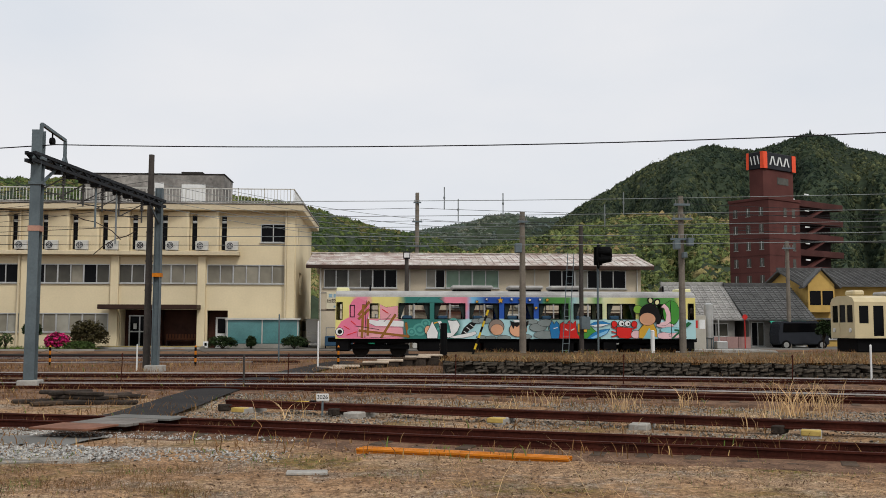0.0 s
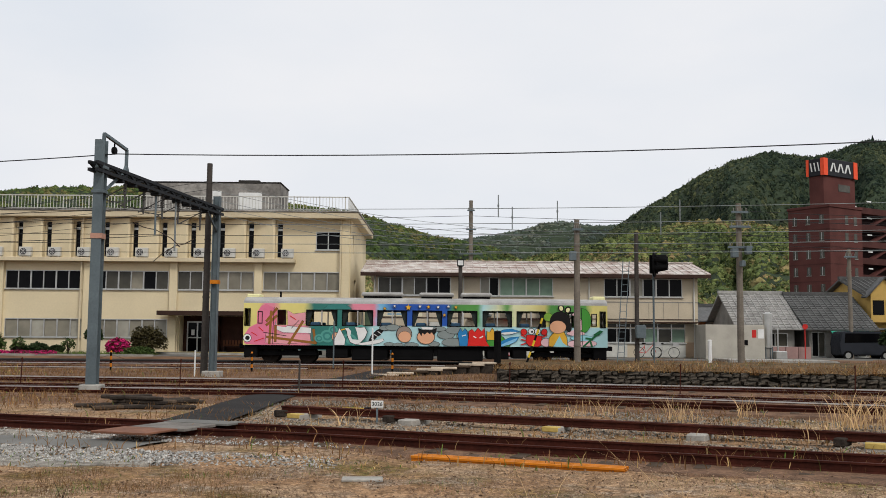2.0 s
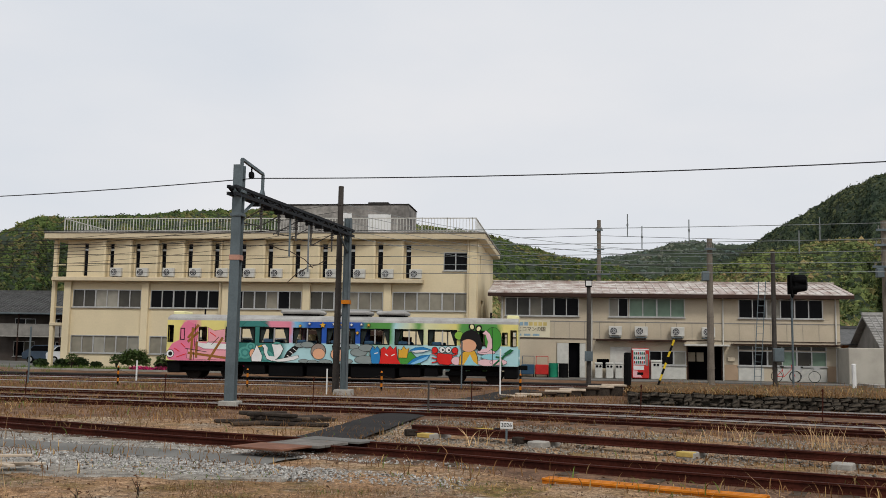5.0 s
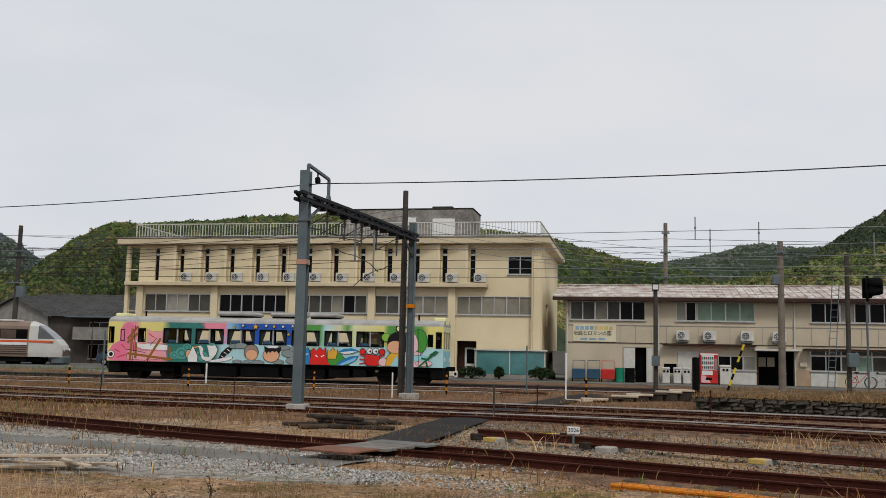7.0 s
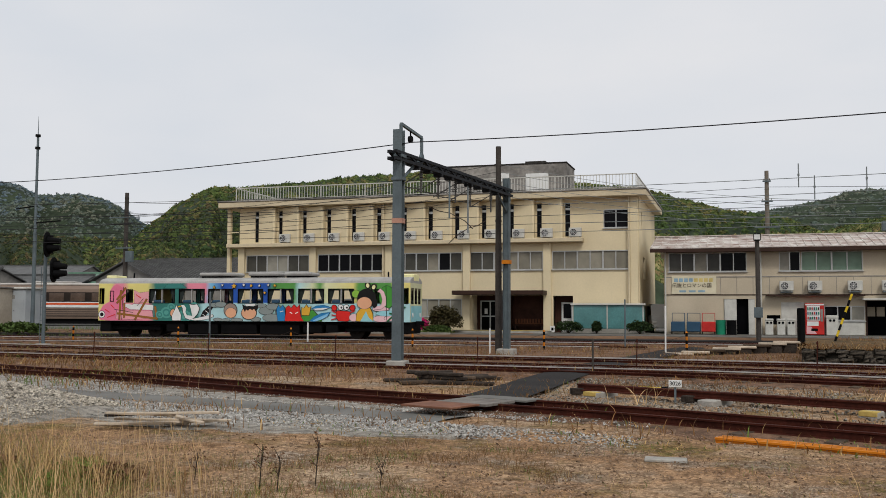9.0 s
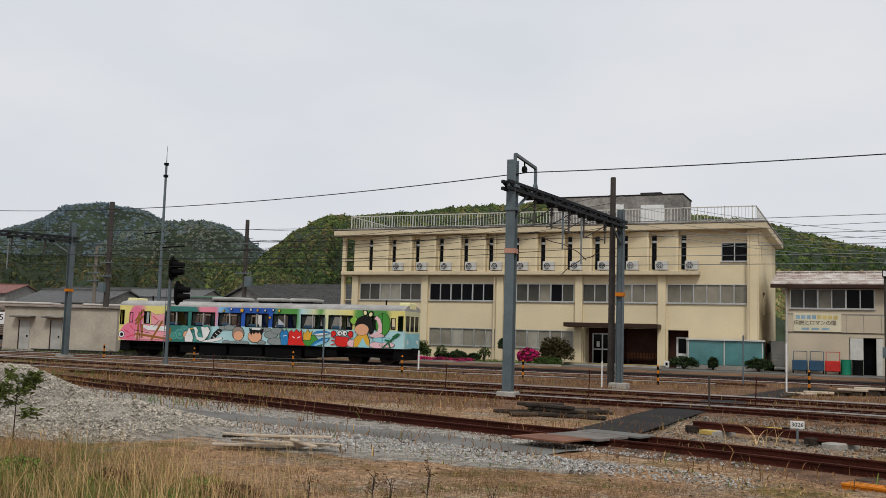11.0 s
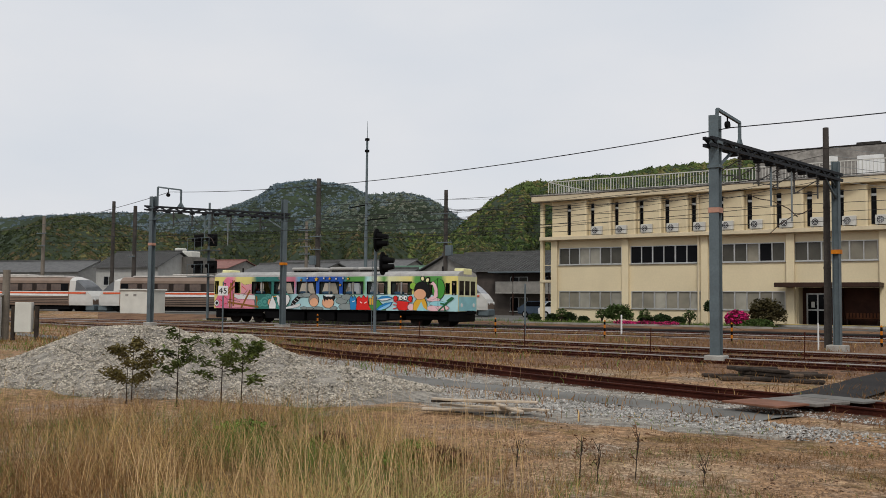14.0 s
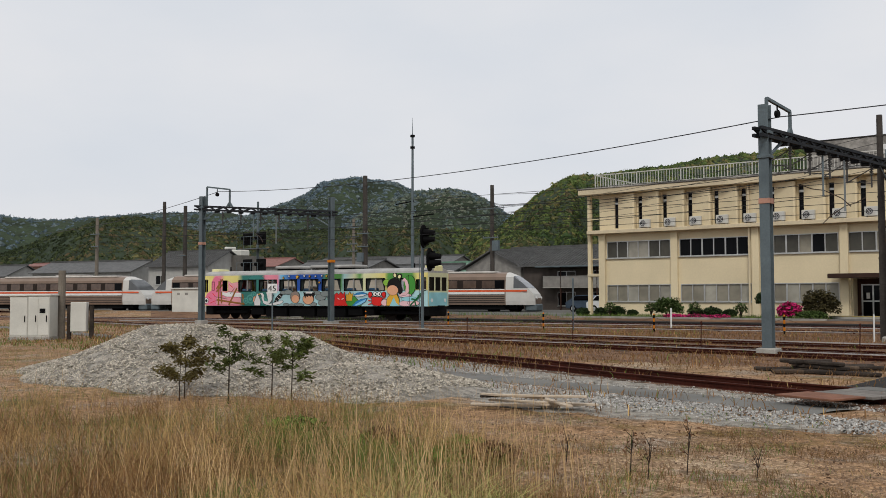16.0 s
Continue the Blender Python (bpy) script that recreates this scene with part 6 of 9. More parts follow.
def build_grass():
    rng = np.random.default_rng(11)
    tall, green, brown, pale, arch = [], [], [], [], []
    for _ in range(46000):
        az, r = rng.uniform(27, 72), rng.uniform(6.3, 18.5)
        edge = 17.2 - 5.6 * smoothstep(50, 28, az) * 1.25
        if r > edge + rng.normal(0, 0.6):
            continue
        x, y = polar(az, r)
        m = noise.noise(Vector((x * 0.35, y * 0.35, 7)))
        low_k = 1.0 - 0.5 * smoothstep(10.5, 7.0, r) * max(smoothstep(46, 54, az), smoothstep(44, 39, az))
        dens = 1.0 if az > 44 else 0.65 if az > 36 else 0.22
        hollow = noise.noise(Vector((x * 0.9, y * 0.9, 71)))
        if rng.random() > dens * (0.2 if hollow < -0.08 else 1.0):
            continue
        g = noise.noise(Vector((x * 0.6, y * 0.6, 2)))
        if (g > 0.05 and rng.random() < 0.3) or (math.hypot((x + 9.6) / 2.6, (y - 9.6) / 1.8) < 1 + g and rng.random() < 0.4):
            green.append((x, y, 0, rng.uniform(0.15, 0.5) * low_k, rng.uniform(0.3, 1.1)))
        elif rng.random() < 0.5:
            brown.append((x, y, 0, rng.uniform(0.2, 0.55) * low_k, rng.uniform(0.2, 1.0)))
        else:
            tall.append((x, y, 0, low_k * rng.uniform(0.28, 0.78) * max(0.35, min(1.25, 0.75 + 1.5 * m)), rng.uniform(0.1, 0.65)))
    # long arching blades at the near edge
    for _ in range(420):
        az, r = rng.uniform(35.5, 45), rng.uniform(6.9, 8.6)
        x, y = polar(az, r)
        arch.append((x, y, 0, rng.uniform(0.35, 0.75), rng.uniform(0.8, 1.6)))
    # tall pale tufts
    for az, r, n, h in ((34.6, 8.6, 26, 1.6), (38, 8.2, 40, 1.25), (41.5, 7.8, 50, 1.1), (46, 8.4, 60, 1.0), (33, 9.2, 8, 1.3), (52, 8.0, 70, 0.9), (30, 8.0, 16, 0.7)):
        cx, cy = polar(az, r)
        for _ in range(n):
            pale.append((cx + rng.normal(0, 0.18), cy + rng.normal(0, 0.18), 0, h * rng.uniform(0.6, 1.02), rng.uniform(0.05, 0.35)))
    # stalks in front of the sidings
    for az, r, n, h in ((-8.5, 7.2, 16, 1.3), (-13, 7.4, 18, 1.25), (-11, 6.9, 16, 1.15), (-18, 7.4, 9, 0.85), (-22, 7.6, 9, 0.9), (-27, 8.6, 14, 0.9)):
        cx, cy = polar(az, r)
        for _ in range(n):
            pale.append((cx + rng.normal(0, 0.35), cy + rng.normal(0, 0.25), 0, h * rng.uniform(0.5, 1.0), rng.uniform(0.3, 1.1)))
    # clumps between the tracks
    for x, y, n, h in ((8.1, 19.8, 60, 0.95), (8.6, 19.4, 45, 0.8), (11.8, 18.9, 50, 0.9), (9.8, 21.6, 40, 0.8), (7.0, 22.3, 30, 0.6), (12.6, 20.4, 45, 0.8), (4.4, 18.4, 20, 0.45), (5.2, 21.4, 35, 0.7), (3.6, 22.6, 30, 0.6), (10.6, 18.2, 90, 0.8), (10.2, 17.0, 90, 0.95), (9.2, 16.2, 60, 0.6), (12.2, 17.5, 80, 0.8), (6.6, 17.2, 40, 0.5), (2.4, 19.9, 25, 0.5), (-2.0, 19.6, 14, 0.6)):
        for _ in range(n):
            pale.append((x + rng.normal(0, 0.22), y + rng.normal(0, 0.2), 0.05, h * rng.uniform(0.35, 1.0), rng.uniform(0.2, 0.8)))
    # low dry grass over the yard and the platform
    for _ in range(52000):
        x, y = rng.uniform(-40, 22), rng.uniform(12, 48)
        if noise.noise(Vector((x * 0.3, y * 0.6, 4))) + 0.5 * noise.noise(Vector((x * 1.1, y * 1.6, 8))) < 0.08:
            continue
        z = PLAT_Z + 0.03 if (x > 4 and y > 36.2 - (x - 1.9) * 0.252) else ground_z(x, y)
        (brown if rng.random() < 0.82 else tall if rng.random() < 0.6 else green).append((x, y, z + 0.03, rng.uniform(0.06, 0.26), rng.uniform(0.2, 0.9)))
    for _ in range(7000):
        s = rng.random()
        a = PLAT_A.lerp(PLAT_B, s)
        (brown if rng.random() < 0.85 else tall).append((a.x, a.y + 2.2 * rng.random() ** 2 - 0.05, PLAT_Z - 0.06, rng.uniform(0.12, 0.42), rng.uniform(0.3, 1.5)))
    for _ in range(3000):
        x, y = rng.uniform(-58, -30), rng.uniform(47, 58)
        green.append((x, y, ground_z(x, y), rng.uniform(0.1, 0.35), rng.uniform(0.2, 0.8)))
    for _ in range(3500):
        x, y = rng.uniform(-33.5, -16.8), 55.3 + 3.0 * rng.random()
        green.append((x, y, 0.585, rng.uniform(0.08, 0.3), rng.uniform(0.2, 0.8)))
    for _ in range(1800):
        az, r = rng.uniform(24, 46), rng.uniform(7.0, 12.5)
        x, y = polar(az, r)
        if noise.noise(Vector((x * 0.7, y * 0.7, 12))) > -0.05:
            (green if rng.random() < 0.45 else brown).append((x, y, 0, rng.uniform(0.05, 0.25), rng.uniform(0.2, 0.9)))
    for az, r, n, h in ((40, 9.5, 25, 1.15), (43.5, 9.0, 22, 1.3), (36.8, 8.8, 30, 1.35), (31.5, 9.8, 8, 0.9), (48, 9.8, 30, 1.1), (55, 9.0, 40, 1.0), (60, 9.5, 40, 0.95)):
        cx, cy = polar(az, r)
        for _ in range(n):
            pale.append((cx + rng.normal(0, 0.35), cy + rng.normal(0, 0.35), 0, h * rng.uniform(0.55, 1.02), rng.uniform(0.05, 0.5)))
    # thinning rust and green growth where the field gives way to dirt
    for _ in range(5200):
        az, r = rng.uniform(25, 37), rng.uniform(7.6, 11.0)
        x, y = polar(az, r)
        q = noise.noise(Vector((x * 0.8, y * 0.8, 101)))
        if q > -0.02 and rng.random() < smoothstep(24, 34, az):
            (brown if q > 0.2 or rng.random() < 0.5 else green).append((x, y, 0, rng.uniform(0.06, 0.3), rng.uniform(0.3, 1.2)))
    # greener ground round the relay cabinets
    for _ in range(7000):
        az, r = rng.uniform(53, 68), rng.uniform(19, 48)
        x, y = polar(az, r)
        if mound_z(x, y) < 0.01 and noise.noise(Vector((x * 0.3, y * 0.5, 91))) > -0.25:
            green.append((x, y, ground_z(x, y), rng.uniform(0.05, 0.2), rng.uniform(0.3, 1.1)))
    low = []
    for _ in range(16000):
        az, r = rng.uniform(35, 70), rng.uniform(6.3, 16.0)
        if r > 16.5 - 6.5 * smoothstep(50, 30, az):
            continue
        x, y = polar(az, r)
        low.append((x, y, 0, rng.uniform(0.08, 0.3), rng.uniform(0.4, 1.4)))
    # fresh green low growth within the field, rust-brown growth at its near edge
    for _ in range(9000):
        az, r = rng.uniform(35, 54), rng.uniform(7.4, 12.0)
        x, y = polar(az, r)
        if noise.noise(Vector((x * 0.55, y * 0.55, 21))) > -0.05 and rng.random() < smoothstep(33, 45, az):
            green.append((x, y, 0, rng.uniform(0.12, 0.42), rng.uniform(0.3, 1.2)))
    for _ in range(3000):
        az, r = rng.uniform(50, 64), rng.uniform(6.4, 10.5)
        x, y = polar(az, r)
        if noise.noise(Vector((x * 0.6, y * 0.6, 31))) > 0.0:
            brown.append((x, y, 0, rng.uniform(0.2, 0.6), rng.uniform(0.3, 1.2)))
    for _ in range(26000):
        x = rng.uniform(-62, -16)
        y = rng.uniform(max(19.0, -x * 0.42), 47)
        q = noise.noise(Vector((x * 0.16, y * 0.3, 51))) + 0.5 * noise.noise(Vector((x * 0.8, y * 1.2, 8)))
        if q > -0.1:
            (green if q > 0.22 and rng.random() < 0.7 else brown if rng.random() < 0.9 else tall).append((x, y, ground_z(x, y), rng.uniform(0.08, 0.3), rng.uniform(0.2, 0.9)))
    for _ in range(26000):
        x, y = rng.uniform(-34, 4), rng.uniform(23, 48.5)
        q = noise.noise(Vector((x * 0.35, y * 0.9, 61)))
        if q > -0.15 and abs(x + 4.6) > 0.9:
            (brown if rng.random() < 0.94 else tall).append((x, y, ground_z(x, y) + 0.02, rng.uniform(0.05, 0.2), rng.uniform(0.3, 1.2)))
    for _ in range(17000):
        az, r = rng.uniform(10, 38), rng.uniform(8.4, 14)
        x, y = polar(az, r)
        q = noise.noise(Vector((x * 0.55, y * 0.8, 81))) + 0.4 * noise.noise(Vector((x * 2, y * 2, 5)))
        if q > 0.1:
            (green if q > 0.3 and rng.random() < 0.6 else low if rng.random() < 0.5 else brown).append((x, y, 0.0, rng.uniform(0.03, 0.14), rng.uniform(0.3, 1.2)))
    # low yellow-green patches on the bare ground before the sidings
    for _ in range(9000):
        x, y = rng.uniform(-9, 8), rng.uniform(8.6, 15.0)
        if noise.noise(Vector((x * 0.45, y * 0.8, 41))) + 0.4 * noise.noise(Vector((x * 2, y * 2, 5))) > 0.12:
            (green if rng.random() < 0.4 else tall).append((x, y, 0.0, rng.uniform(0.02, 0.10), rng.uniform(0.3, 1.2)))
    blades("matted_grass", low, mat("matted_grass", (0.23, 0.155, 0.07), 0.9, var=0.4, bump=0, rand=0.6), "dark matted undergrowth beneath the dry grass", 9)
    blades("arching_grass", arch, mat("yellow_green_blade", (0.42, 0.40, 0.14), 0.7, var=0.3, bump=0, rand=0.5), "long arching yellow-green blades at the field edge", 12)
    blades("pale_grass", pale, STRAW_PALE, "tall bleached grass stalks standing in loose tufts", 4)
    blades("dry_grass", tall, STRAW, "tall pale dry grass stalks at the yard edge", 1)
    blades("brown_grass", brown, STRAW_DARK, "low rust-brown dry grass among the tracks", 2)
    blades("green_grass", green, GRASS, "patches of fresh green grass in the dry field", 3)


build_grass()


# ---- gravel ----
def stones(name, rows, material, label, seed):
    rng = np.random.default_rng(seed)
    tagged(new(name, clump_mesh(name, rows, material, rng, PEBBLE, 0.35, 0.8)), label, "gravel", kind="stuff")


def build_gravel():
    rng = np.random.default_rng(21)
    verts, faces = [], []
    n = 90
    for j in range(n + 1):
        for i in range(n + 1):
            x, y = -26 + 15 * i / n, 10.5 + 9 * j / n
            z = mound_z(x, y)
            verts.append((x, y, z + 0.05 * noise.noise(Vector((x * 2, y * 2, 0))) * min(1, z * 4) - (0.06 if z < 0.01 else 0.0)))
    for j in range(n):
        for i in range(n):
            k = j * (n + 1) + i
            faces.append((k, k + 1, k + n + 2, k + n + 1))
    me = bpy.data.meshes.new("stone_mound")
    me.from_pydata(verts, [], faces)
    me.materials.append(GRAVEL_BASE)
    me.polygons.foreach_set("use_smooth", [True] * len(faces))
    tagged(new("stone_mound", me), "large heap of pale grey crushed stone", "gravel heap")
    rows = []
    while len(rows) < 38000:
        x, y = rng.uniform(-26, -11.5), rng.uniform(10.5, 18.0)
        z = mound_z(x, y)
        if z > 0.015:
            rows.append((x, y, z + rng.uniform(-0.01, 0.03), rng.uniform(0.014, 0.032)))
    stones("pile_stones", rows, GRAVEL, "loose pale crushed stones covering the heap", 5)
    # spread of pale stone between the heap and the near track
    rows = []
    while len(rows) < 52000:
        x = rng.uniform(-24, -1.5)
        t = (-x - 1.5) / 22.5
        line = 15.2 + 8.4 * t
        y = line + rng.uniform(-4.6 * (0.35 + 0.65 * min(1, t * 2.2)), 2.0)
        q = noise.noise(Vector((x * 0.5, y * 0.5, 9)))
        if y < 11.2 or rng.random() > (1.0 + q) * (0.12 + 0.88 * smoothstep(-1.5, -7.5, x)) or mound_z(x, y) > 0.1:
            continue
        road = 16.15 + (-5.3 - x) * 0.245
        if abs(y - road) < 0.62:
            continue
        rows.append((x, y, rng.uniform(-0.005, 0.035), rng.uniform(0.013, 0.031)))
    stones("gravel_spread", rows, GREY_GRAVEL, "pale crushed stone strewn beside the siding", 6)
    # scattered stones over the yard and ballast
    rows = []
    while len(rows) < 30000:
        x, y = rng.uniform(-26, 14), 8.0 + 26 * rng.random() ** 1.6
        if x > 1 and y > 35:
            continue
        rows.append((x, y, ground_z(x, y) + rng.uniform(-0.005, 0.035), rng.uniform(0.006, 0.017) * (1.7 if y > 14 else 1.0)))
    stones("yard_stones", rows, BALLAST, "rust-stained ballast stones scattered over the yard", 7)
    # small stones and clods on the bare dirt nearest the eye
    rows = []
    while len(rows) < 26000:
        az, r = rng.uniform(-30, 42), 8.2 + 7.5 * rng.random() ** 1.3
        x, y = polar(az, r)
        if noise.noise(Vector((x * 0.6, y * 0.6, 27))) + 0.6 * noise.noise(Vector((x * 2.1, y * 2.1, 3))) > -0.25:
            rows.append((x, y, rng.uniform(0.0, 0.02), 0.005 + 0.014 * rng.random() ** 2.2))
    stones("dirt_stones", rows, BALLAST, "small stones and clods lying on the bare dirt", 10)
    # paler crushed stone between the spare rails and the sidings
    rows = []
    while len(rows) < 16000:
        x = rng.uniform(-4.5, 15)
        y = 18.6 - 0.44 * x + rng.uniform(-2.4, 7.0)
        if noise.noise(Vector((x * 0.5, y * 0.9, 17))) + 0.5 * noise.noise(Vector((x * 1.7, y * 2.2, 5))) > -0.1:
            rows.append((x, y, ground_z(x, y) + rng.uniform(0.0, 0.04), rng.uniform(0.012, 0.032)))
    stones("siding_stones", rows, GREY_BALLAST, "grey crushed stone between the sidings", 8)


build_gravel()


# ---- loose things in the yard ----
def ribbon(name, pts, w, z, material, label, category, ragged=0.06, sink=0.0):
    """A strip of surfacing with uneven edges along a smooth line."""
    verts, faces = [], []
    line = along(pts, 0.35)
    ks = (-1, -0.7, -0.35, 0, 0.35, 0.7, 1)
    for i, (p, a) in enumerate(line):
        ends = min(1.0, (i + 1) / 10, (len(line) - i) / 10) if sink else 1.0
        s = Vector((-math.sin(a), math.cos(a), 0)) * (w / 2) * ends
        for k in ks:
            q = p + s * k * (1 + ragged * (noise.noise(p * 0.7 + Vector((k * 3, 0, 0))) + 0.6 * noise.noise(p * 2.3 + Vector((k * 5, 0, 0)))))
            verts.append((q.x, q.y, z + 0.03 * (1 - k * k) - (sink if abs(k) == 1 else 0) + ground_z(q.x, q.y) + (0.02 * noise.noise(q * 2.0) if sink else 0)))
    n = len(ks)
    for i in range(len(line) - 1):
        for k in range(n - 1):
            faces.append((i * n + k, i * n + k + 1, i * n + k + n + 1, i * n + k + n))
    me = bpy.data.meshes.new(name)
    me.from_pydata(verts, [], faces)
    me.materials.append(material)
    return tagged(new(name, me), label, category, kind="structure")


ribbon("gravel_bed", [(-24, 19.2), (-18, 16.9), (-12, 15.2), (-7, 14.3), (-4.0, 13.9)], 2.6, 0.0, GRAVEL_BASE, "pale crushed stone bed beside the service path", "gravel", 0.5, 0.08)
ribbon("gravel_bed", [(-34, 26.6), (-24, 22.6), (-15, 20.2), (-9, 18.2), (-5.8, 17.2)], 1.5, 0.012, GRAVEL_BASE, "pale crushed stone shoulder along the siding", "gravel", 0.35, 0.08)
ribbon("service_path", [(-60, 30.5), (-40, 26), (-26, 21.7), (-18, 19.3), (-11.2, 17.75), (-5.6, 16.3), (-4.6, 16.0)], 1.15, 0.014, ASPHALT_PALE, "dusty grey asphalt path beside the siding", "path")
ribbon("crossing_path", [(-5.2, 19.2), (-5.1, 22), (-4.95, 26.5), (-4.6, 31), (-4.0, 36), (-3.2, 41), (-2.2, 46)], 1.4, 0.07, ASPHALT, "dark asphalt walkway crossing the yard tracks", "path")


def build_crossing():
    o = thing("track_crossing", (-4.9, 17.6, 0.15), "rusty steel plate and boards over the siding", "crossing")
    a = math.radians(-22)
    part("plate", bbox(-0.62, 0.5, -1.5, -0.62, 0.0, 0.035, bevel=0.006), PLATE, o, "rusty reddish steel plate")
    for i in range(4):
        part("board", bbox(-0.6, 0.55, -0.5 + i * 0.25, -0.27 + i * 0.25, -0.03, 0.025, bevel=0.008), mat("grey_board", (0.22, 0.20, 0.18), 0.85, var=0.3), o)
    part("plate", bbox(-0.7, 0.7, 0.62, 1.2, -0.02, 0.02, bevel=0.006), ASPHALT_PALE, o)
    o.matrix_basis = pose(-4.9, 17.75, 0.165, 0, 0, -20)


build_crossing()


def build_stored_rails():
    rng = random.Random(8)
    p0, p1 = Vector((-3.6, 21.85, 0)), Vector((14.0, 13.4, 0))
    d = (p1 - p0)
    n = d.normalized().cross(Vector((0, 0, 1)))
    o = thing("stored_rails", (-3.6, 21.85, 0), "stack of spare rusty rails lying on concrete blocks", "rails")
    for off in (-0.075, 0.075):
        line = [(Vector((0, 0, 0)) + d * (i / 20) + n * off, math.atan2(d.y, d.x)) for i in range(21)]
        part("rail", rail_mesh(line, 0, 0.265), None, o)
    for k, s in enumerate((0.03, 0.17, 0.33, 0.47, 0.62, 0.78, 0.92)):
        q = p0 + d * s - n * 0.12
        b = thing("concrete_block", (q.x, q.y, 0.02), "pale concrete support block under the spare rails" if k % 2 else "yellow-topped concrete support block under the spare rails", "block", "rail supports", rz=-25)
        part("block", bbox(-0.17, 0.17, -0.62, 0.3, -0.05, 0.105, bevel=0.02), CONCRETE, b)
        if k % 2 == 0:
            part("painted_top", bbox(-0.16, 0.16, -0.632, -0.4, 0.02, 0.112, bevel=0.01), mat("ochre_paint", (0.55, 0.40, 0.12), 0.8, var=0.3), b)
        if k in (2, 3):
            continue
        w = thing("timber_block", (q.x - 0.55, q.y + 0.05, 0.02), "dark old timber packing block beside the spare rails", "block", "timber packing", rz=20 + 30 * (k % 3))
        part("block", bbox(-0.22, 0.22, -0.09, 0.09, 0, 0.15, bevel=0.02), WOOD_OLD, w)
    s = thing("number_sign", (-1.42, 20.5, 0.33), "small white plate numbered 3026 above the spare rails", "sign")
    part("plate", bbox(-0.13, 0.13, -0.012, 0.012, 0.0, 0.145, bevel=0.004), WHITE_PAINT, s)
    part("stake", box(B(), -0.02, 0.02, 0.013, 0.04, -0.45, 0.1), STEEL_GREY, s)
    text_on(s, "3026", 0.115, (0, -0.015, 0.073), BLACK_PAINT)
    o = thing("orange_rails", (-0.45, 14.75, -0.02), "bundle of orange-painted rails lying beside the siding", "rails")
    d = Vector((2.95, -1.25, 0))
    for off in (-0.12, 0.0, 0.12):
        line = [(d * (i / 6) + Vector((0.38, 0.92, 0)) * off, math.atan2(d.y, d.x)) for i in range(7)]
        me = rail_mesh([(q * 1.0, a) for q, a in line], 0, 0.085)
        me.materials[0] = ORANGE
        part("rail", me, None, o)
    y = thing("yellow_bar", (-3.3, 22.4, 0.09), "yellow painted bar lying by the spare rails", "bar", rz=-8)
    part("bar", bbox(0, 1.5, -0.08, 0.08, 0, 0.1), YELLOW, y)
    part("stop_end", bbox(1.5, 1.62, -0.1, 0.1, -0.02, 0.12), BLACK_PAINT, y)


build_stored_rails()


def build_timbers():
    rng = random.Random(4)
    for i in range(13):
        z = 0.02 if i < 7 else 0.115 if i < 11 else 0.21
        x, y = -7.5 + rng.uniform(-0.55, 0.65) * (1.3 if i < 7 else 0.7), 24.3 + rng.uniform(-0.7, 0.7) * (1.2 if i < 7 else 0.6)
        l = rng.uniform(0.45, 1.05)
        o = thing("old_sleeper", (x, y, z), "dark weathered timber sleeper in a loose stack", "sleeper", "stacked sleepers", rz=rng.uniform(-26, 18) if i % 4 else rng.uniform(40, 75))
        part("timber", bbox(-l, l, -0.09, 0.09, 0, 0.095, bevel=0.025), WOOD_OLD if i % 5 else SLEEPER, o)
    for i, (x, y, l, rz) in enumerate(((-9.3, 13.5, 1.5, 20), (-9.0, 13.4, 1.8, 33), (-8.8, 13.6, 1.9, 12), (-8.5, 13.5, 1.3, -38), (-9.4, 13.6, 1.1, 48), (-9.2, 13.3, 1.2, 2), (-8.6, 13.3, 1.4, 26))):
        o = thing("timber_plank", (x, y, 0.04 + 0.035 * i), "pale weathered plank lying on the gravel", "plank", "loose planks", rz=rz)
        part("plank", bbox(-l / 2, l / 2, -0.055, 0.055, 0, 0.034, bevel=0.005), WOOD_OLD if i == 4 else WOOD_PALE, o)
    o = thing("concrete_slab", (-1.05, 12.5, 0.0), "flat pale concrete slab lying in the dirt", "slab", rz=3)
    part("slab", bbox(-0.26, 0.26, -0.12, 0.12, 0, 0.04, bevel=0.01), CONCRETE, o)


build_timbers()


# ---- masts, poles and wires ----
def h_mast(parent, x, y, z0, z1, w=0.32, d=0.3, turn=False):
    f, g = 0.025, 0.012
    if turn:
        out = [(-w / 2, -d / 2), (-w / 2 + f, -d / 2), (-w / 2 + f, -g), (w / 2 - f, -g), (w / 2 - f, -d / 2), (w / 2, -d / 2), (w / 2, d / 2), (w / 2 - f, d / 2), (w / 2 - f, g), (-w / 2 + f, g), (-w / 2 + f, d / 2), (-w / 2, d / 2)]
    else:
        out = [(-w / 2, -d / 2), (w / 2, -d / 2), (w / 2, -d / 2 + f), (g, -d / 2 + f), (g, d / 2 - f), (w / 2, d / 2 - f), (w / 2, d / 2), (-w / 2, d / 2), (-w / 2, d / 2 - f), (-g, d / 2 - f), (-g, -d / 2 + f), (-w / 2, -d / 2 + f)]
    bm = poly_prism_z(B(), [(x + a, y + b) for a, b in out], z0, z1)
    return part("mast", bm, STEEL_GREY, parent)


def insulator(bm, p, axis, n=4, r=0.05):
    p, axis = Vector(p), Vector(axis)
    for i in range(n):
        tube(bm, p + axis * (i / n), p + axis * ((i + 0.6) / n), r, seg=8)
    tube(bm, p, p + axis, r * 0.4, seg=6)


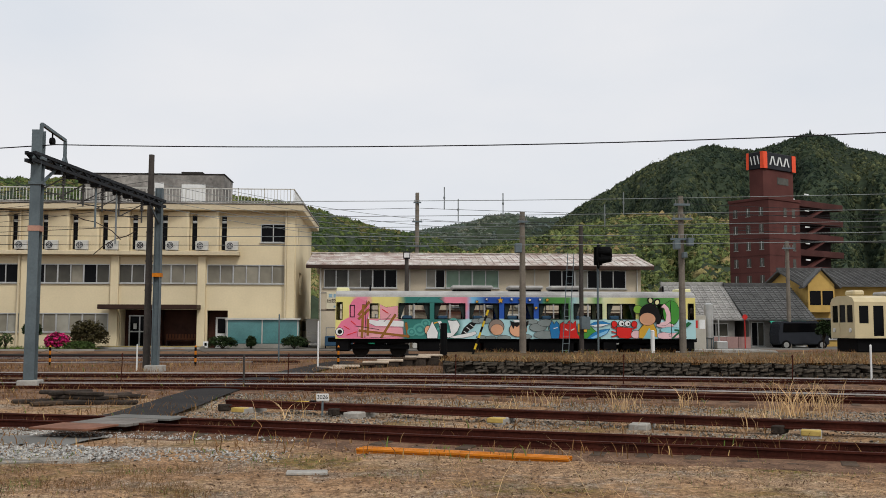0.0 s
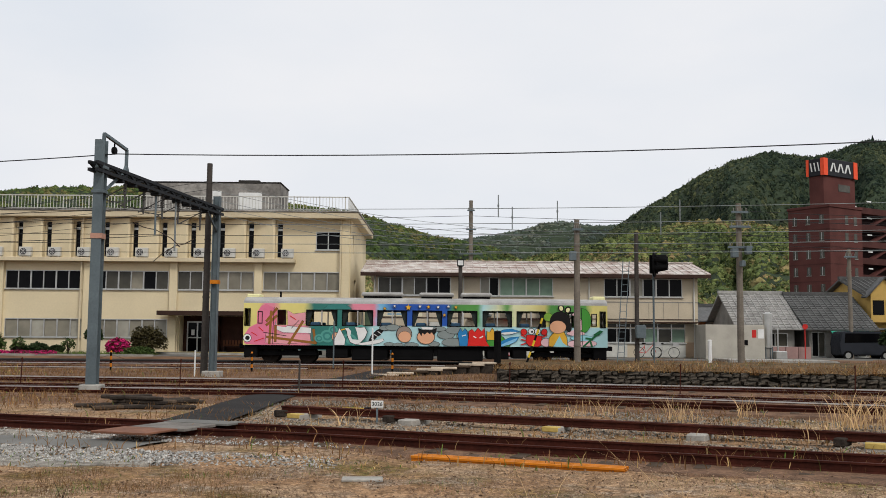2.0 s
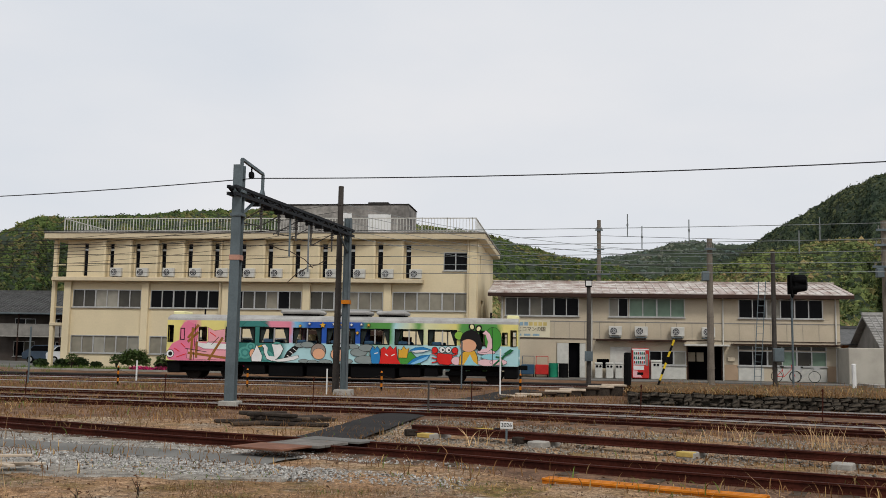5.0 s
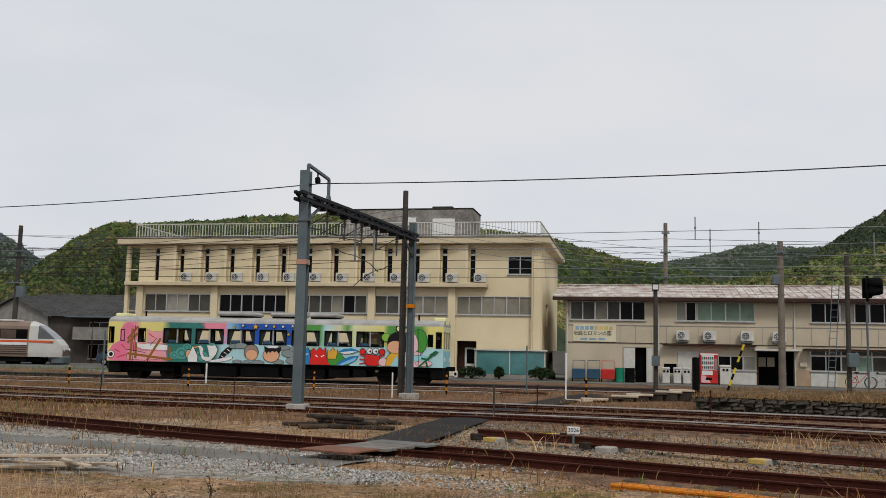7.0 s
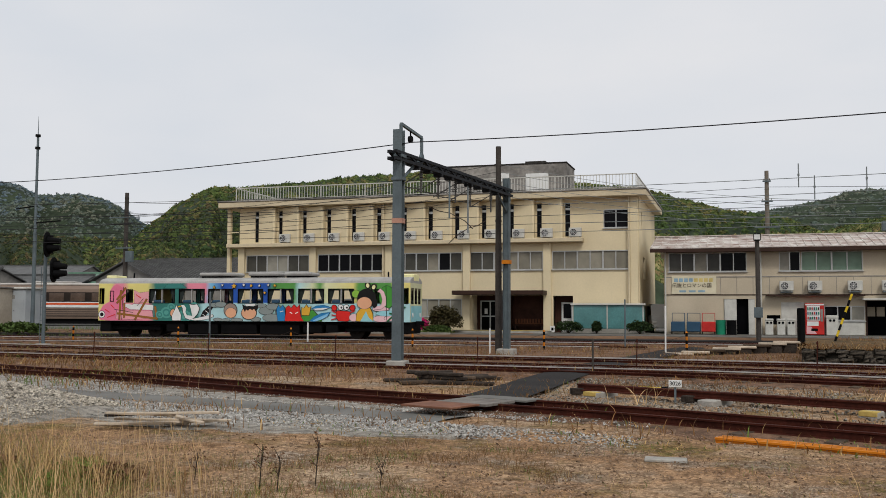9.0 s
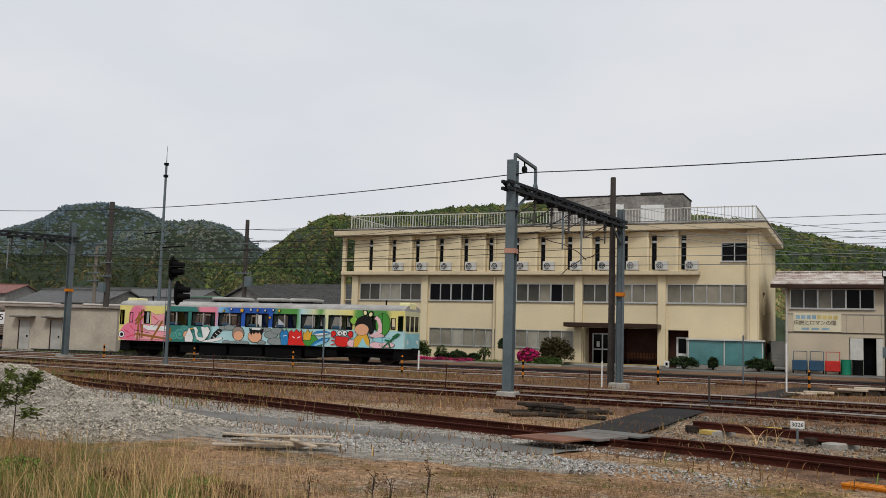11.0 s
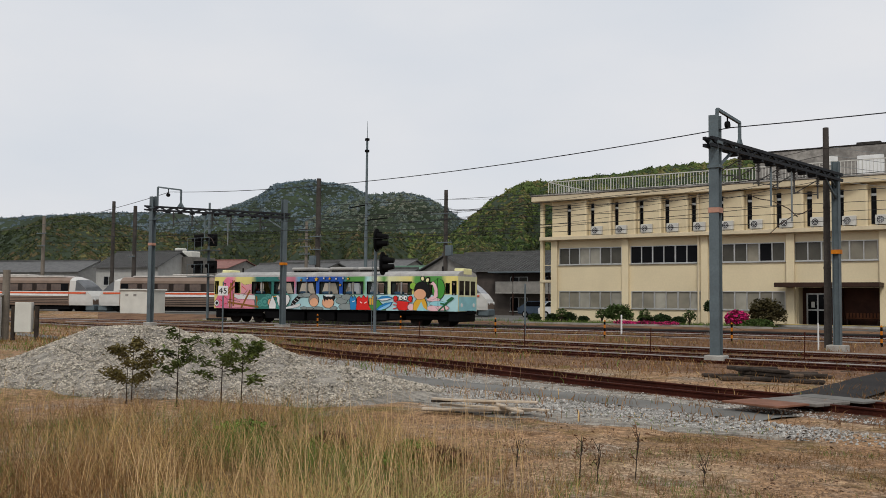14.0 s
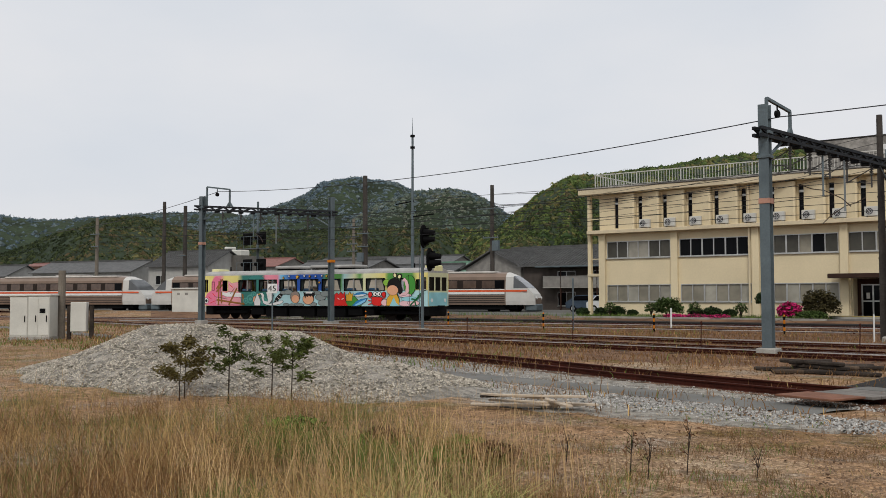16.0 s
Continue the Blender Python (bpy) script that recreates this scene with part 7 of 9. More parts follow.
def build_gantry(base, far, top, far_top, beam_z, far_beam_z, label, hook):
    g = thing("catenary_gantry", base, label, "gantry", "catenary gantries")
    q = Vector(far) - Vector(base)
    h_mast(g, 0, 0, 0, top, 0.31, 0.3)
    part("footing", bbox(-0.3, 0.3, -0.3, 0.3, -0.2, 0.24, bevel=0.03), CONCRETE, g)
    h_mast(g, q.x, q.y, q.z, far_top, 0.27, 0.3, True)
    part("footing", bbox(q.x - 0.36, q.x + 0.36, q.y - 0.36, q.y + 0.36, q.z - 0.2, q.z + 0.2, bevel=0.03), CONCRETE, g)
    u = q.normalized()
    u.z = 0
    s = u.cross(Vector((0, 0, 1)))
    za, zb = beam_z, far_beam_z
    a0 = Vector((0, 0, 0)) - u * 0.5
    b0 = Vector((q.x, q.y, 0)) + u * 0.35
    bm = B()
    for k in (-0.12, 0.12):
        for dz in (0, -0.22):
            bar(bm, a0 + s * k + Vector((0, 0, za + dz)), b0 + s * k + Vector((0, 0, zb + dz)), 0.10, 0.10)
    n = 20
    for i in range(n):
        p, r = a0.lerp(b0, i / n), a0.lerp(b0, (i + 1) / n)
        zp, zr = za + (zb - za) * i / n, za + (zb - za) * (i + 1) / n
        for k in (-0.12, 0.12):
            bar(bm, p + s * k + Vector((0, 0, zp - (0.22 if i % 2 else 0))), r + s * k + Vector((0, 0, zr - (0 if i % 2 else 0.22))), 0.06, 0.06)
        bar(bm, p - s * 0.12 + Vector((0, 0, zp)), p + s * 0.12 + Vector((0, 0, zp)), 0.04, 0.04)
    part("beam", bm, mat("beam_steel", (0.028, 0.03, 0.034), 0.6, 0.3, var=0.3), g, "dark lattice beam")
    for e, z, w in ((a0, za, 1), (b0, zb, -1)):
        bm = B()
        r = (Vector((0, 0, 0)) if w > 0 else Vector((q.x, q.y, 0)))
        bar(bm, r + Vector((0, 0, z - 0.95)), r + u * w * 1.2 + Vector((0, 0, z - 0.22)), 0.07, 0.07)
        bar(bm, r + Vector((0, 0, z - 0.5)), r + u * w * 0.6 + Vector((0, 0, z - 0.22)), 0.05, 0.05)
        part("brace", bm, STEEL_GREY, g)
    # clamps, drop tubes and steady arms under the beam
    for i in range(9):
        p = a0.lerp(b0, 0.16 + 0.085 * i)
        z = za + (zb - za) * (0.16 + 0.085 * i) - 0.27
        part("beam_clamp", bbox(p.x - 0.16, p.x + 0.16, p.y - 0.09, p.y + 0.09, z - 0.1, z + 0.02, bevel=0.02), MATS["beam_steel"], g)
    for t, drop, reach, m in ((0.42, 1.5, 0.8, STEEL_GREY), (0.58, 1.9, -0.7, PALE_WIRE)):
        p = a0.lerp(b0, t)
        z = za + (zb - za) * t - 0.25
        part("drop_tube", tube(B(), p + Vector((0, 0, z)), p + Vector((0, 0, z - drop)), 0.035, seg=8), m, g)
        bm = chain(B(), [p + Vector((-reach, 0, z - drop + 0.45)), p + Vector((-reach * 0.5, 0.1, z - drop + 0.28)), p + Vector((0, 0.1, z - drop + 0.2)), p + Vector((reach * 0.7, 0.1, z - drop - 0.1)), p + Vector((reach * 1.1, 0, z - drop - 0.4))], 0.03)
        part("steady_arm", bm, mat("brown_insulator", (0.07, 0.05, 0.04), 0.5, var=0.3), g, "brown steady arm")
    for z in (za - 0.85, za - 0.1):
        part("clamp", bbox(-0.2, 0.2, -0.19, 0.19, z - 0.05, z + 0.05), STEEL_GREY, g)
    for p, z in ((Vector((0, 0, 0)), za * 0.67), (Vector((q.x, q.y, 0)), zb * 0.55)):
        part("warning_band", box(B(), p.x - 0.175, p.x + 0.175, p.y - 0.17, p.y + 0.17, z, z + 0.16), ORANGE if z < za * 0.6 else MATS["pale_band"] if "pale_band" in MATS else mat("pale_band", (0.55, 0.30, 0.22), 0.6), g, "orange warning band")
    # hook frame for the feeder wire
    hx, hz, hw, hh = hook
    bm = B()
    for (d0, e0), (d1, e1) in (((0, 0), (0, hh)), ((0, hh), (hw, hh - 0.2)), ((hw, hh - 0.2), (hw, -0.2)), ((hw, 0.2), (hw + 0.22, -0.15)), ((hw, 0.2), (hw - 0.22, -0.15))):
        bar(bm, u * (hx + d0) + Vector((0, 0, hz + e0)), u * (hx + d1) + Vector((0, 0, hz + e1)), 0.09, 0.09)
    part("wire_frame", bm, STEEL_GREY, g)
    bm = B()
    c = u * (hx + hw * 0.45) + Vector((0, 0, hz + hh * 0.58))
    tube(bm, c - s * 0.05, c + s * 0.05, 0.12, seg=14)
    bar(bm, c, c + Vector((0, 0, hh * 0.34)), 0.04, 0.04)
    part("pulley", bm, BLACK_PAINT, g, "black feeder pulley")
    # hangers and cantilever rods under the beam
    for t in (0.2, 0.33, 0.47, 0.6, 0.8):
        p = a0.lerp(b0, t)
        z = za + (zb - za) * t - 0.22
        bm = B()
        bar(bm, p + Vector((0, 0, z)), p + Vector((0, 0, z - 0.9)), 0.05, 0.05)
        insulator(bm, p + Vector((0, 0, z - 0.12)), (0, 0, -0.35), 4, 0.07)
        bar(bm, p + Vector((0, 0, z - 0.75)), p + s * (-0.9) + Vector((0, 0, z - 0.6)), 0.035, 0.035)
        bar(bm, p + Vector((0, 0, z - 0.2)), p + s * (-0.9) + Vector((0, 0, z - 0.65)), 0.03, 0.03)
        part("hanger", bm, mat("hanger_steel", (0.10, 0.095, 0.09), 0.6, 0.4, var=0.3), g)
    return g


build_gantry((-10.65, 29.4, 0.06), (-9.45, 39.6, 0.14), 7.72, 7.45, 6.95, 6.95, "grey steel catenary gantry spanning the yard tracks", (0.15, 7.0, 1.6, 0.95))
build_gantry((-50.0, 38.7, 0.2), (-42.3, 42.5, 0.2), 8.1, 7.85, 7.5, 6.95, "grey steel catenary gantry beyond the gravel heap", (0.3, 7.5, 1.55, 1.2))


def build_pole(loc, h, r=0.15, dark=False, arms=(), label="", group="utility poles", boxes=(), tip=0.75):
    o = thing("utility_pole", loc, label or "plain grey concrete utility pole", "pole", group)
    m = POLE_DARK if dark else POLE_CONC
    part("shaft", tube(B(), (0, 0, -0.3), (0, 0, h), r, r * tip, seg=12), m, o)
    for z, w in arms:
        part("crossarm", box(B(), -w, w, -r - 0.09, -r - 0.01, z - 0.05, z + 0.05), STEEL_GREY, o)
        for i in range(4):
            bm = B()
            insulator(bm, (-w + 0.1 + i * (2 * w - 0.2) / 3, -r - 0.05, z + 0.05), (0, 0, 0.16), 3, 0.03)
            part("insulator", bm, PLASTER_GREY, o)
    for x, z, s in boxes:
        part("equipment_box", bbox(x - s, x + s, -r - 0.35, -r, z - s * 1.4, z + s * 1.4, bevel=0.02), STEEL_GREY, o)
    for i in range(int(h / 1.2)):
        part("band", tube(B(), (0, 0, 0.8 + i * 1.2), (0, 0, 0.86 + i * 1.2), r * (1 - 0.25 * i * 1.2 / h) + 0.012, seg=12), m, o)
    return o


build_pole((-9.95, 40.2, 0.14), 8.85, 0.15, True, (), "tall dark brown steel pole beside the gantry")
build_pole((6.36, 46.5, 0.6), 6.9, 0.17, False, ((6.4, 0.25),), "concrete utility pole with grey box on the platform", boxes=((-0.25, 5.1, 0.16),))
build_pole((9.21, 46.4, 0.6), 6.3, 0.11, True, (), "slim dark pole carrying a trackside signal", tip=0.9, boxes=((0.12, 1.5, 0.22),))
build_pole((14.2, 46.5, 0.6), 7.75, 0.17, False, ((7.3, 0.4), (6.6, 0.5), (5.6, 0.6)), "concrete utility pole with transformers and crossarms", boxes=((-0.33, 5.3, 0.15), (0.33, 5.45, 0.14), (0.05, 4.8, 0.1)))
build_pole((2.0, 75.0, 0.6), 11.8, 0.2, False, ((7.6, 0.9), (9.5, 0.4), (11.0, 0.3)), "grey concrete utility pole rising behind the depot roof")
build_pole((-53.8, 76.0, 0.6), 12.1, 0.24, True, ((9.8, 1.6), (7.0, 0.9)), "dark utility pole behind the parked express", boxes=((0.7, 6.2, 0.35),))
build_pole((-61.2, 66.0, 0.6), 12.6, 0.28, True, ((7.2, 0.7), (6.0, 0.7)), "tall rusty pole behind the railcar track", boxes=((-0.2, 5.0, 0.3),))
build_pole((-91.9, 66.0, 0.5), 12.2, 0.24, True, (), "dark pole beside the express track")
build_pole((-88.1, 66.0, 0.5), 11.5, 0.26, True, ((6.0, 0.5),), "dark pole with a stay beside the express track")
build_pole((-98.9, 62.0, 0.5), 10.5, 0.24, False, ((8.6, 0.9), (7.2, 0.7)), "pole with crossarms by the express track")
build_pole((-74.0, 78.0, 0.6), 10.0, 0.2, False, ((9.0, 1.0), (8.0, 1.0), (7.2, 0.8), (6.4, 0.8)), "utility pole with many crossarms behind the houses")
build_pole((-40.75, 23.75, 0.0), 3.1, 0.17, False, (), "short stained concrete pole beside the cabinets", tip=0.95)
build_pole((26.0, 62.0, 0.6), 7.0, 0.15, False, ((6.5, 0.4),), "utility pole beside the yellow house")


def build_antenna():
    o = thing("antenna_mast", (-45.4, 54.0, 0.55), "very tall slim grey antenna mast with spike", "mast")
    part("lower_tube", tube(B(), (0, 0, -0.2), (0, 0, 6.5), 0.14, 0.12, seg=12), STEEL_GREY, o)
    part("upper_tube", tube(B(), (0, 0, 6.5), (0, 0, 13.2), 0.10, 0.08, seg=12), STEEL_GREY, o)
    part("spike", tube(B(), (0, 0, 13.2), (0, 0, 14.5), 0.03, 0.008, seg=6), STEEL_GREY, o)
    for z in (13.15, 12.3):
        part("collar", tube(B(), (0, 0, z - 0.08), (0, 0, z + 0.08), 0.17, seg=12), BLACK_PAINT, o)
    part("crossarm", bar(B(), (-1.6, 0, 8.2), (0.1, 0, 8.35), 0.08, 0.08), BLACK_PAINT, o)
    part("crossarm", bar(B(), (-0.1, 0, 7.2), (2.0, 0, 7.3), 0.08, 0.08), BLACK_PAINT, o)


build_antenna()


def signal_head(parent, x, y, z, rz, r=0.5):
    """A black signal head: backboard, hoods over the lenses and a mounting plate."""
    bm = B()
    c, s = math.cos(rz), math.sin(rz)
    pts = []
    n = 20
    for i in range(n):
        a = 2 * math.pi * i / n
        pts.append((r * math.cos(a) * 0.92, (0.12 if math.sin(a) > 0 else -0.12) + r * math.sin(a)))
    f0 = [bm.verts.new((x + c * u - s * -0.03, y + s * u + c * -0.03, z + w)) for u, w in pts]
    f1 = [bm.verts.new((x + c * u - s * 0.03, y + s * u + c * 0.03, z + w)) for u, w in pts]
    bm.faces.new(f0)
    bm.faces.new(f1[::-1])
    for i in range(n):
        bm.faces.new((f0[i], f1[i], f1[(i + 1) % n], f0[(i + 1) % n]))
    hd = part("signal_head", bm, BLACK_PAINT, parent, "black signal head with hoods")
    fw = Vector((-s, c, 0))
    for dz in (-0.2, 0.2):
        part("hood", tube(B(), Vector((x, y, z + dz)) - fw * 0.03, Vector((x, y, z + dz * 0.8)) - fw * 0.62, 0.2, 0.13, seg=14), BLACK_PAINT, hd)
    part("back_box", bbox(x - 0.2, x + 0.2, y + 0.03, y + 0.2, z - 0.45, z + 0.45), BLACK_PAINT, hd)
    return hd


def build_signal(loc, heads, h, label, side=1):
    o = thing("railway_signal", loc, label, "signal", "railway signals")
    part("post", tube(B(), (0, 0, -0.2), (0, 0, h), 0.085, seg=12), STEEL_GREY, o)
    part("base", bbox(-0.25, 0.25, -0.25, 0.25, -0.1, 0.15), CONCRETE, o)
    for x, z, rz in heads:
        signal_head(o, x, -0.15, z, rz)
        part("arm", bar(B(), (0, -0.02, z - 0.55), (x, -0.1, z - 0.55), 0.06, 0.06), STEEL_GREY, o)
    for x in (-0.3, -0.02):
        part("ladder_rail", tube(B(), (x - 0.12, 0.25, 0), (x - 0.12, 0.25, h * 0.8), 0.016, seg=6), STEEL_GREY, o)
    for i in range(int(h * 0.8 / 0.32)):
        part("rung", tube(B(), (-0.42, 0.25, 0.3 + 0.32 * i), (-0.14, 0.25, 0.3 + 0.32 * i), 0.012, seg=5), STEEL_GREY, o)
    return o


build_signal((-32.75, 39.7, 0.1), ((0.2, 5.0, 1.9), (0.62, 3.75, 1.9)), 4.9, "black two-headed railway signal on a grey post with ladder")
# larger signal bracket with caged platforms
o = build_signal((-60.6, 52.5, 0.2), (), 9.5, "tall signal structure with four black heads and caged platforms")
for z in (6.45, 4.3):
    for x in (-0.85, 0.8):
        hd = part("signal_head", bbox(x - 0.5, x + 0.5, -0.42, -0.22, z - 0.5, z + 0.5, bevel=0.03), BLACK_PAINT, o, "square black signal head")
        for dx in (-0.22, 0.22):
            part("hood", tube(B(), (x + dx, -0.42, z + 0.1), (x + dx, -0.75, z + 0.05), 0.17, 0.15, seg=12), BLACK_PAINT, hd)
    part("arm", bar(B(), (-0.9, -0.15, z), (0.9, -0.15, z), 0.08, 0.08), STEEL_GREY, o)
for z in (5.6, 3.5):
    part("platform", box(B(), -1.5, 1.1, -0.9, 0.3, z, z + 0.05), STEEL_GREY, o)
    for x in (-1.5, -0.65, 0.2, 1.05):
        part("guard_post", tube(B(), (x, -0.9, z), (x, -0.9, z + 1.0), 0.02, seg=6), STEEL_GREY, o)
    part("guard_rail", tube(B(), (-1.5, -0.9, z + 1.0), (1.1, -0.9, z + 1.0), 0.02, seg=6), STEEL_GREY, o)
# signal on the platform pole
o = thing("platform_signal", (9.75, 46.3, 0.6), "black hooded signal with ladder beside the platform pole", "signal", "railway signals")
signal_head(o, 0.3, 0, 4.75, 1.2)
part("post", tube(B(), (0.3, 0.25, -0.1), (0.3, 0.25, 4.6), 0.05, seg=8), STEEL_GREY, o)
part("hood_shell", bbox(0.25, 0.95, -0.2, 0.35, 4.45, 5.2, bevel=0.12), BLACK_PAINT, o)
for x in (-0.32, -0.02):
    part("ladder_rail", tube(B(), (x - 1.3, -0.6, 0), (x - 0.9, -0.1, 4.9), 0.02, seg=6), STEEL_GREY, o)
for i in range(14):
    u = i / 14
    part("rung", tube(B(), (-1.62 + 0.4 * u, -0.6 + 0.5 * u, 0.2 + 4.5 * u), (-1.32 + 0.4 * u, -0.6 + 0.5 * u, 0.2 + 4.5 * u), 0.012, seg=5), STEEL_GREY, o)


def build_lamp(loc):
    o = thing("yard_lamp", loc, "dark lamp post with square floodlight before the depot", "lamp")
    part("post", tube(B(), (0, 0, -0.1), (0, 0, 5.3), 0.13, 0.11, seg=10), POLE_DARK, o)
    part("lamp_box", bbox(-0.19, 0.19, -0.2, 0.15, 5.3, 5.68, bevel=0.03), BLACK_PAINT, o)
    part("lens", box(B(), -0.15, 0.15, -0.21, -0.201, 5.35, 5.62), WHITE_PAINT, o)
    part("junction_box", bbox(-0.22, 0.22, -0.3, -0.1, 1.2, 1.75), STEEL_GREY, o)


build_lamp((0.86, 54.0, 0.42))


def slim_post(loc, h, material, label, r=0.045, name="marker_post", top=None, group="marker posts"):
    o = thing(name, loc, label, "post", group)
    part("post", tube(B(), (0, 0, -0.1), (0, 0, h), r, seg=8), material, o)
    part("cap", tube(B(), (0, 0, h), (0, 0, h + 0.04), r * 1.15, r * 0.5, seg=8), top or material, o)
    return o


slim_post((-3.08, 41.4, 0.15), 1.95, WHITE_PAINT, "slim white marker post between the tracks", 0.035)
slim_post((12.57, 46.0, 0.62), 1.1, WHITE_PAINT, "stout white marker post on the platform", 0.1)
slim_post((2.4, 44.0, 0.55), 1.5, BLACK_PAINT, "stout black post at the platform end", 0.16)
slim_post((-25.5, 43.0, 0.2), 2.6, STEEL_GREY, "thin grey post between the tracks", 0.045)
slim_post((-21.8, 46.6, 0.25), 1.0, WHITE_PAINT, "short white marker post beside the track", 0.045)
slim_post((-10.2, 39.7, 0.14), 1.0, WHITE_PAINT, "white cable post at the gantry foot", 0.032)
slim_post((-5.2, 45.5, 0.25), 2.2, STEEL_GREY, "thin grey post before the office", 0.035)
slim_post((15.6, 30.8, 0.2), 1.1, WHITE_PAINT, "slim white marker post below the platform wall", 0.035)
slim_post((-4.3, 28.8, 0.1), 0.95, POLE_DARK, "short dark post with a small plate by the walkway", 0.03)
o = thing("guy_post", (3.8, 45.0, 0.6), "leaning yellow and black striped guy guard", "post")
for i in range(8):
    a, b = Vector((0.77 * i / 8, 0.3 * i / 8, 2.1 * i / 8)), Vector((0.77 * (i + 1) / 8, 0.3 * (i + 1) / 8, 2.1 * (i + 1) / 8))
    part("band", tube(B(), a, b, 0.05, seg=8), YELLOW if i % 2 else BLACK_PAINT, o)


def build_rope_posts():
    spots = [(-39.5 + 6.2 * i, 42.6 + 0.05 * i, 0.2) for i in range(7)]
    prev = None
    for x, y, z in spots:
        o = thing("barrier_post", (x, y, z), "short orange and black banded barrier post", "post", "rope barrier posts")
        for i in range(5):
            part("band", tube(B(), (0, 0, i * 0.16), (0, 0, (i + 1) * 0.16), 0.05, seg=8), ORANGE if i % 2 else BLACK_PAINT, o)
        part("cap", tube(B(), (0, 0, 0.8), (0, 0, 0.88), 0.055, 0.02, seg=8), ORANGE, o)
        if prev:
            r = thing("barrier_rope", prev, "slack brown rope between barrier posts", "rope", "barrier ropes")
            bm = B()
            d = Vector((x - prev[0], y - prev[1], 0))
            chain(bm, [d * (k / 12) + Vector((0, 0, 0.7 - 2.2 * (k / 12) * (1 - k / 12))) for k in range(13)], 0.012)
            part("rope", bm, BARK, r)
        prev = (x, y, z)
    spots = [(-24 + 5.2 * i, 31.9 - 0.35 * i, 0.1) for i in range(9)]
    for x, y, z in spots:
        o = thing("rod_post", (x, y, z), "thin rusty rod stuck in the ballast", "post", "rusty rods")
        part("rod", tube(B(), (0, 0, -0.1), (0.03, 0, 0.95), 0.018, seg=6), RUST, o)
        part("ring", tube(B(), (0.02, 0, 0.86), (0.02, 0, 0.92), 0.03, seg=6), RUST, o)


build_rope_posts()


def build_rods():
    for key, off, z in (("loop", -1.05, 0.2), ("middle", 1.1, 0.24), ("railcar", -1.4, 0.36), ("dock", -1.2, 0.3)):
        ln = along(TRACKS[key], 3.0)
        o = thing("signal_rod", (0, 0, 0), "pale thin signal rod running beside the track", "rod", "signal rods")
        bm = B()
        pts = [p + Vector((-math.sin(a), math.cos(a), 0)) * off + Vector((0, 0, z)) for p, a in ln]
        chain(bm, pts, 0.035)
        part("rod", bm, mat("pale_rod", (0.50, 0.48, 0.46), 0.5, 0.2, var=0.2), o)
        for p in pts[::2]:
            part("support", box(B(), p.x - 0.04, p.x + 0.04, p.y - 0.04, p.y + 0.04, p.z - 0.2, p.z - 0.02), RUST, o)


build_rods()


def wire(p, q, sag, r, material, label, n=24):
    p, q = Vector(p), Vector(q)
    cu = bpy.data.curves.new("overhead_wire", "CURVE")
    cu.dimensions, cu.bevel_depth, cu.bevel_resolution = "3D", r, 1
    sp = cu.splines.new("POLY")
    sp.points.add(n)
    for i in range(n + 1):
        t = i / n
        v = p.lerp(q, t) - Vector((0, 0, 4 * sag * t * (1 - t)))
        sp.points[i].co = (*v, 1)
    cu.materials.append(material)
    return tagged(new("overhead_wire", cu), label, "wire", "overhead wires")


FEED = "single dark feeder wire across the yard"
wire((-10.15, 29.4, 7.35), (34.0, 22.0, 8.4), 0.7, 0.017, WIRE, FEED)
wire((-10.15, 29.4, 7.35), (-48.4, 38.7, 8.5), 0.55, 0.017, WIRE, FEED)
wire((-48.4, 38.7, 8.5), (-98, 52, 8.6), 0.7, 0.017, WIRE, FEED)
CAT = "thin catenary wire over the running tracks"
for y0, z0, y1, z1, sag in ((46.2, 8.45, 42.0, 8.6, 0.25), (46.6, 7.75, 42.6, 7.9, 0.2), (47.0, 7.25, 43.0, 7.3, 0.15), (46.0, 6.75, 42.0, 6.7, 0.2), (45.6, 6.3, 41.0, 6.2, 0.2)):
    wire((-9.0, y0, z0 - 0.6), (40, y1, z1), sag, 0.016, PALE_WIRE, CAT)
    wire((-9.0, y0, z0 - 0.6), (-61.0, y0 - 3.5, z0 - 0.4), sag, 0.014, WIRE, CAT)
for y0, z0, z1 in ((34.0, 6.3, 6.6), (34.0, 5.3, 5.4), (31.0, 5.6, 5.8)):
    wire((-10.0, y0, z0), (-46.0, y0 + 7, z1), 0.3, 0.012, WIRE, CAT)
for z in (6.9, 5.9, 5.2):
    wire((-53.0, 75.9, z + 4), (-100, 62, z + 3), 0.6, 0.02, WIRE, "thin power line behind the parked express")
for z in (9.0, 10.2, 11.2):
    wire((2.0, 75, z), (-53.8, 76, z + 0.6), 0.6, 0.018, WIRE, "thin power line behind the buildings")
    wire((2.0, 75, z), (60, 74, z + 0.4), 0.6, 0.018, WIRE, "thin power line behind the buildings")
for i, z in enumerate((8.25, 7.9, 7.5, 7.2, 6.9)):
    wire((-9.95, 40.2, z), (6.36, 46.5, 6.9 - 0.25 * i), 0.5, 0.01, PALE_WIRE, "slack thin cable between the poles")
    wire((-9.95, 40.2, z), (-45.4, 54.0, 8.0 - 0.3 * i), 0.7, 0.01, WIRE, "slack thin cable between the poles")
    wire((6.36, 46.5, 7.0 - 0.25 * i), (14.2, 46.5, 7.6 - 0.4 * i), 0.2, 0.01, WIRE, "slack thin cable between the poles")
    wire((14.2, 46.5, 8.0 - 0.4 * i), (44, 46.5, 8.2 - 0.4 * i), 0.4, 0.012, WIRE, "slack thin cable between the poles")
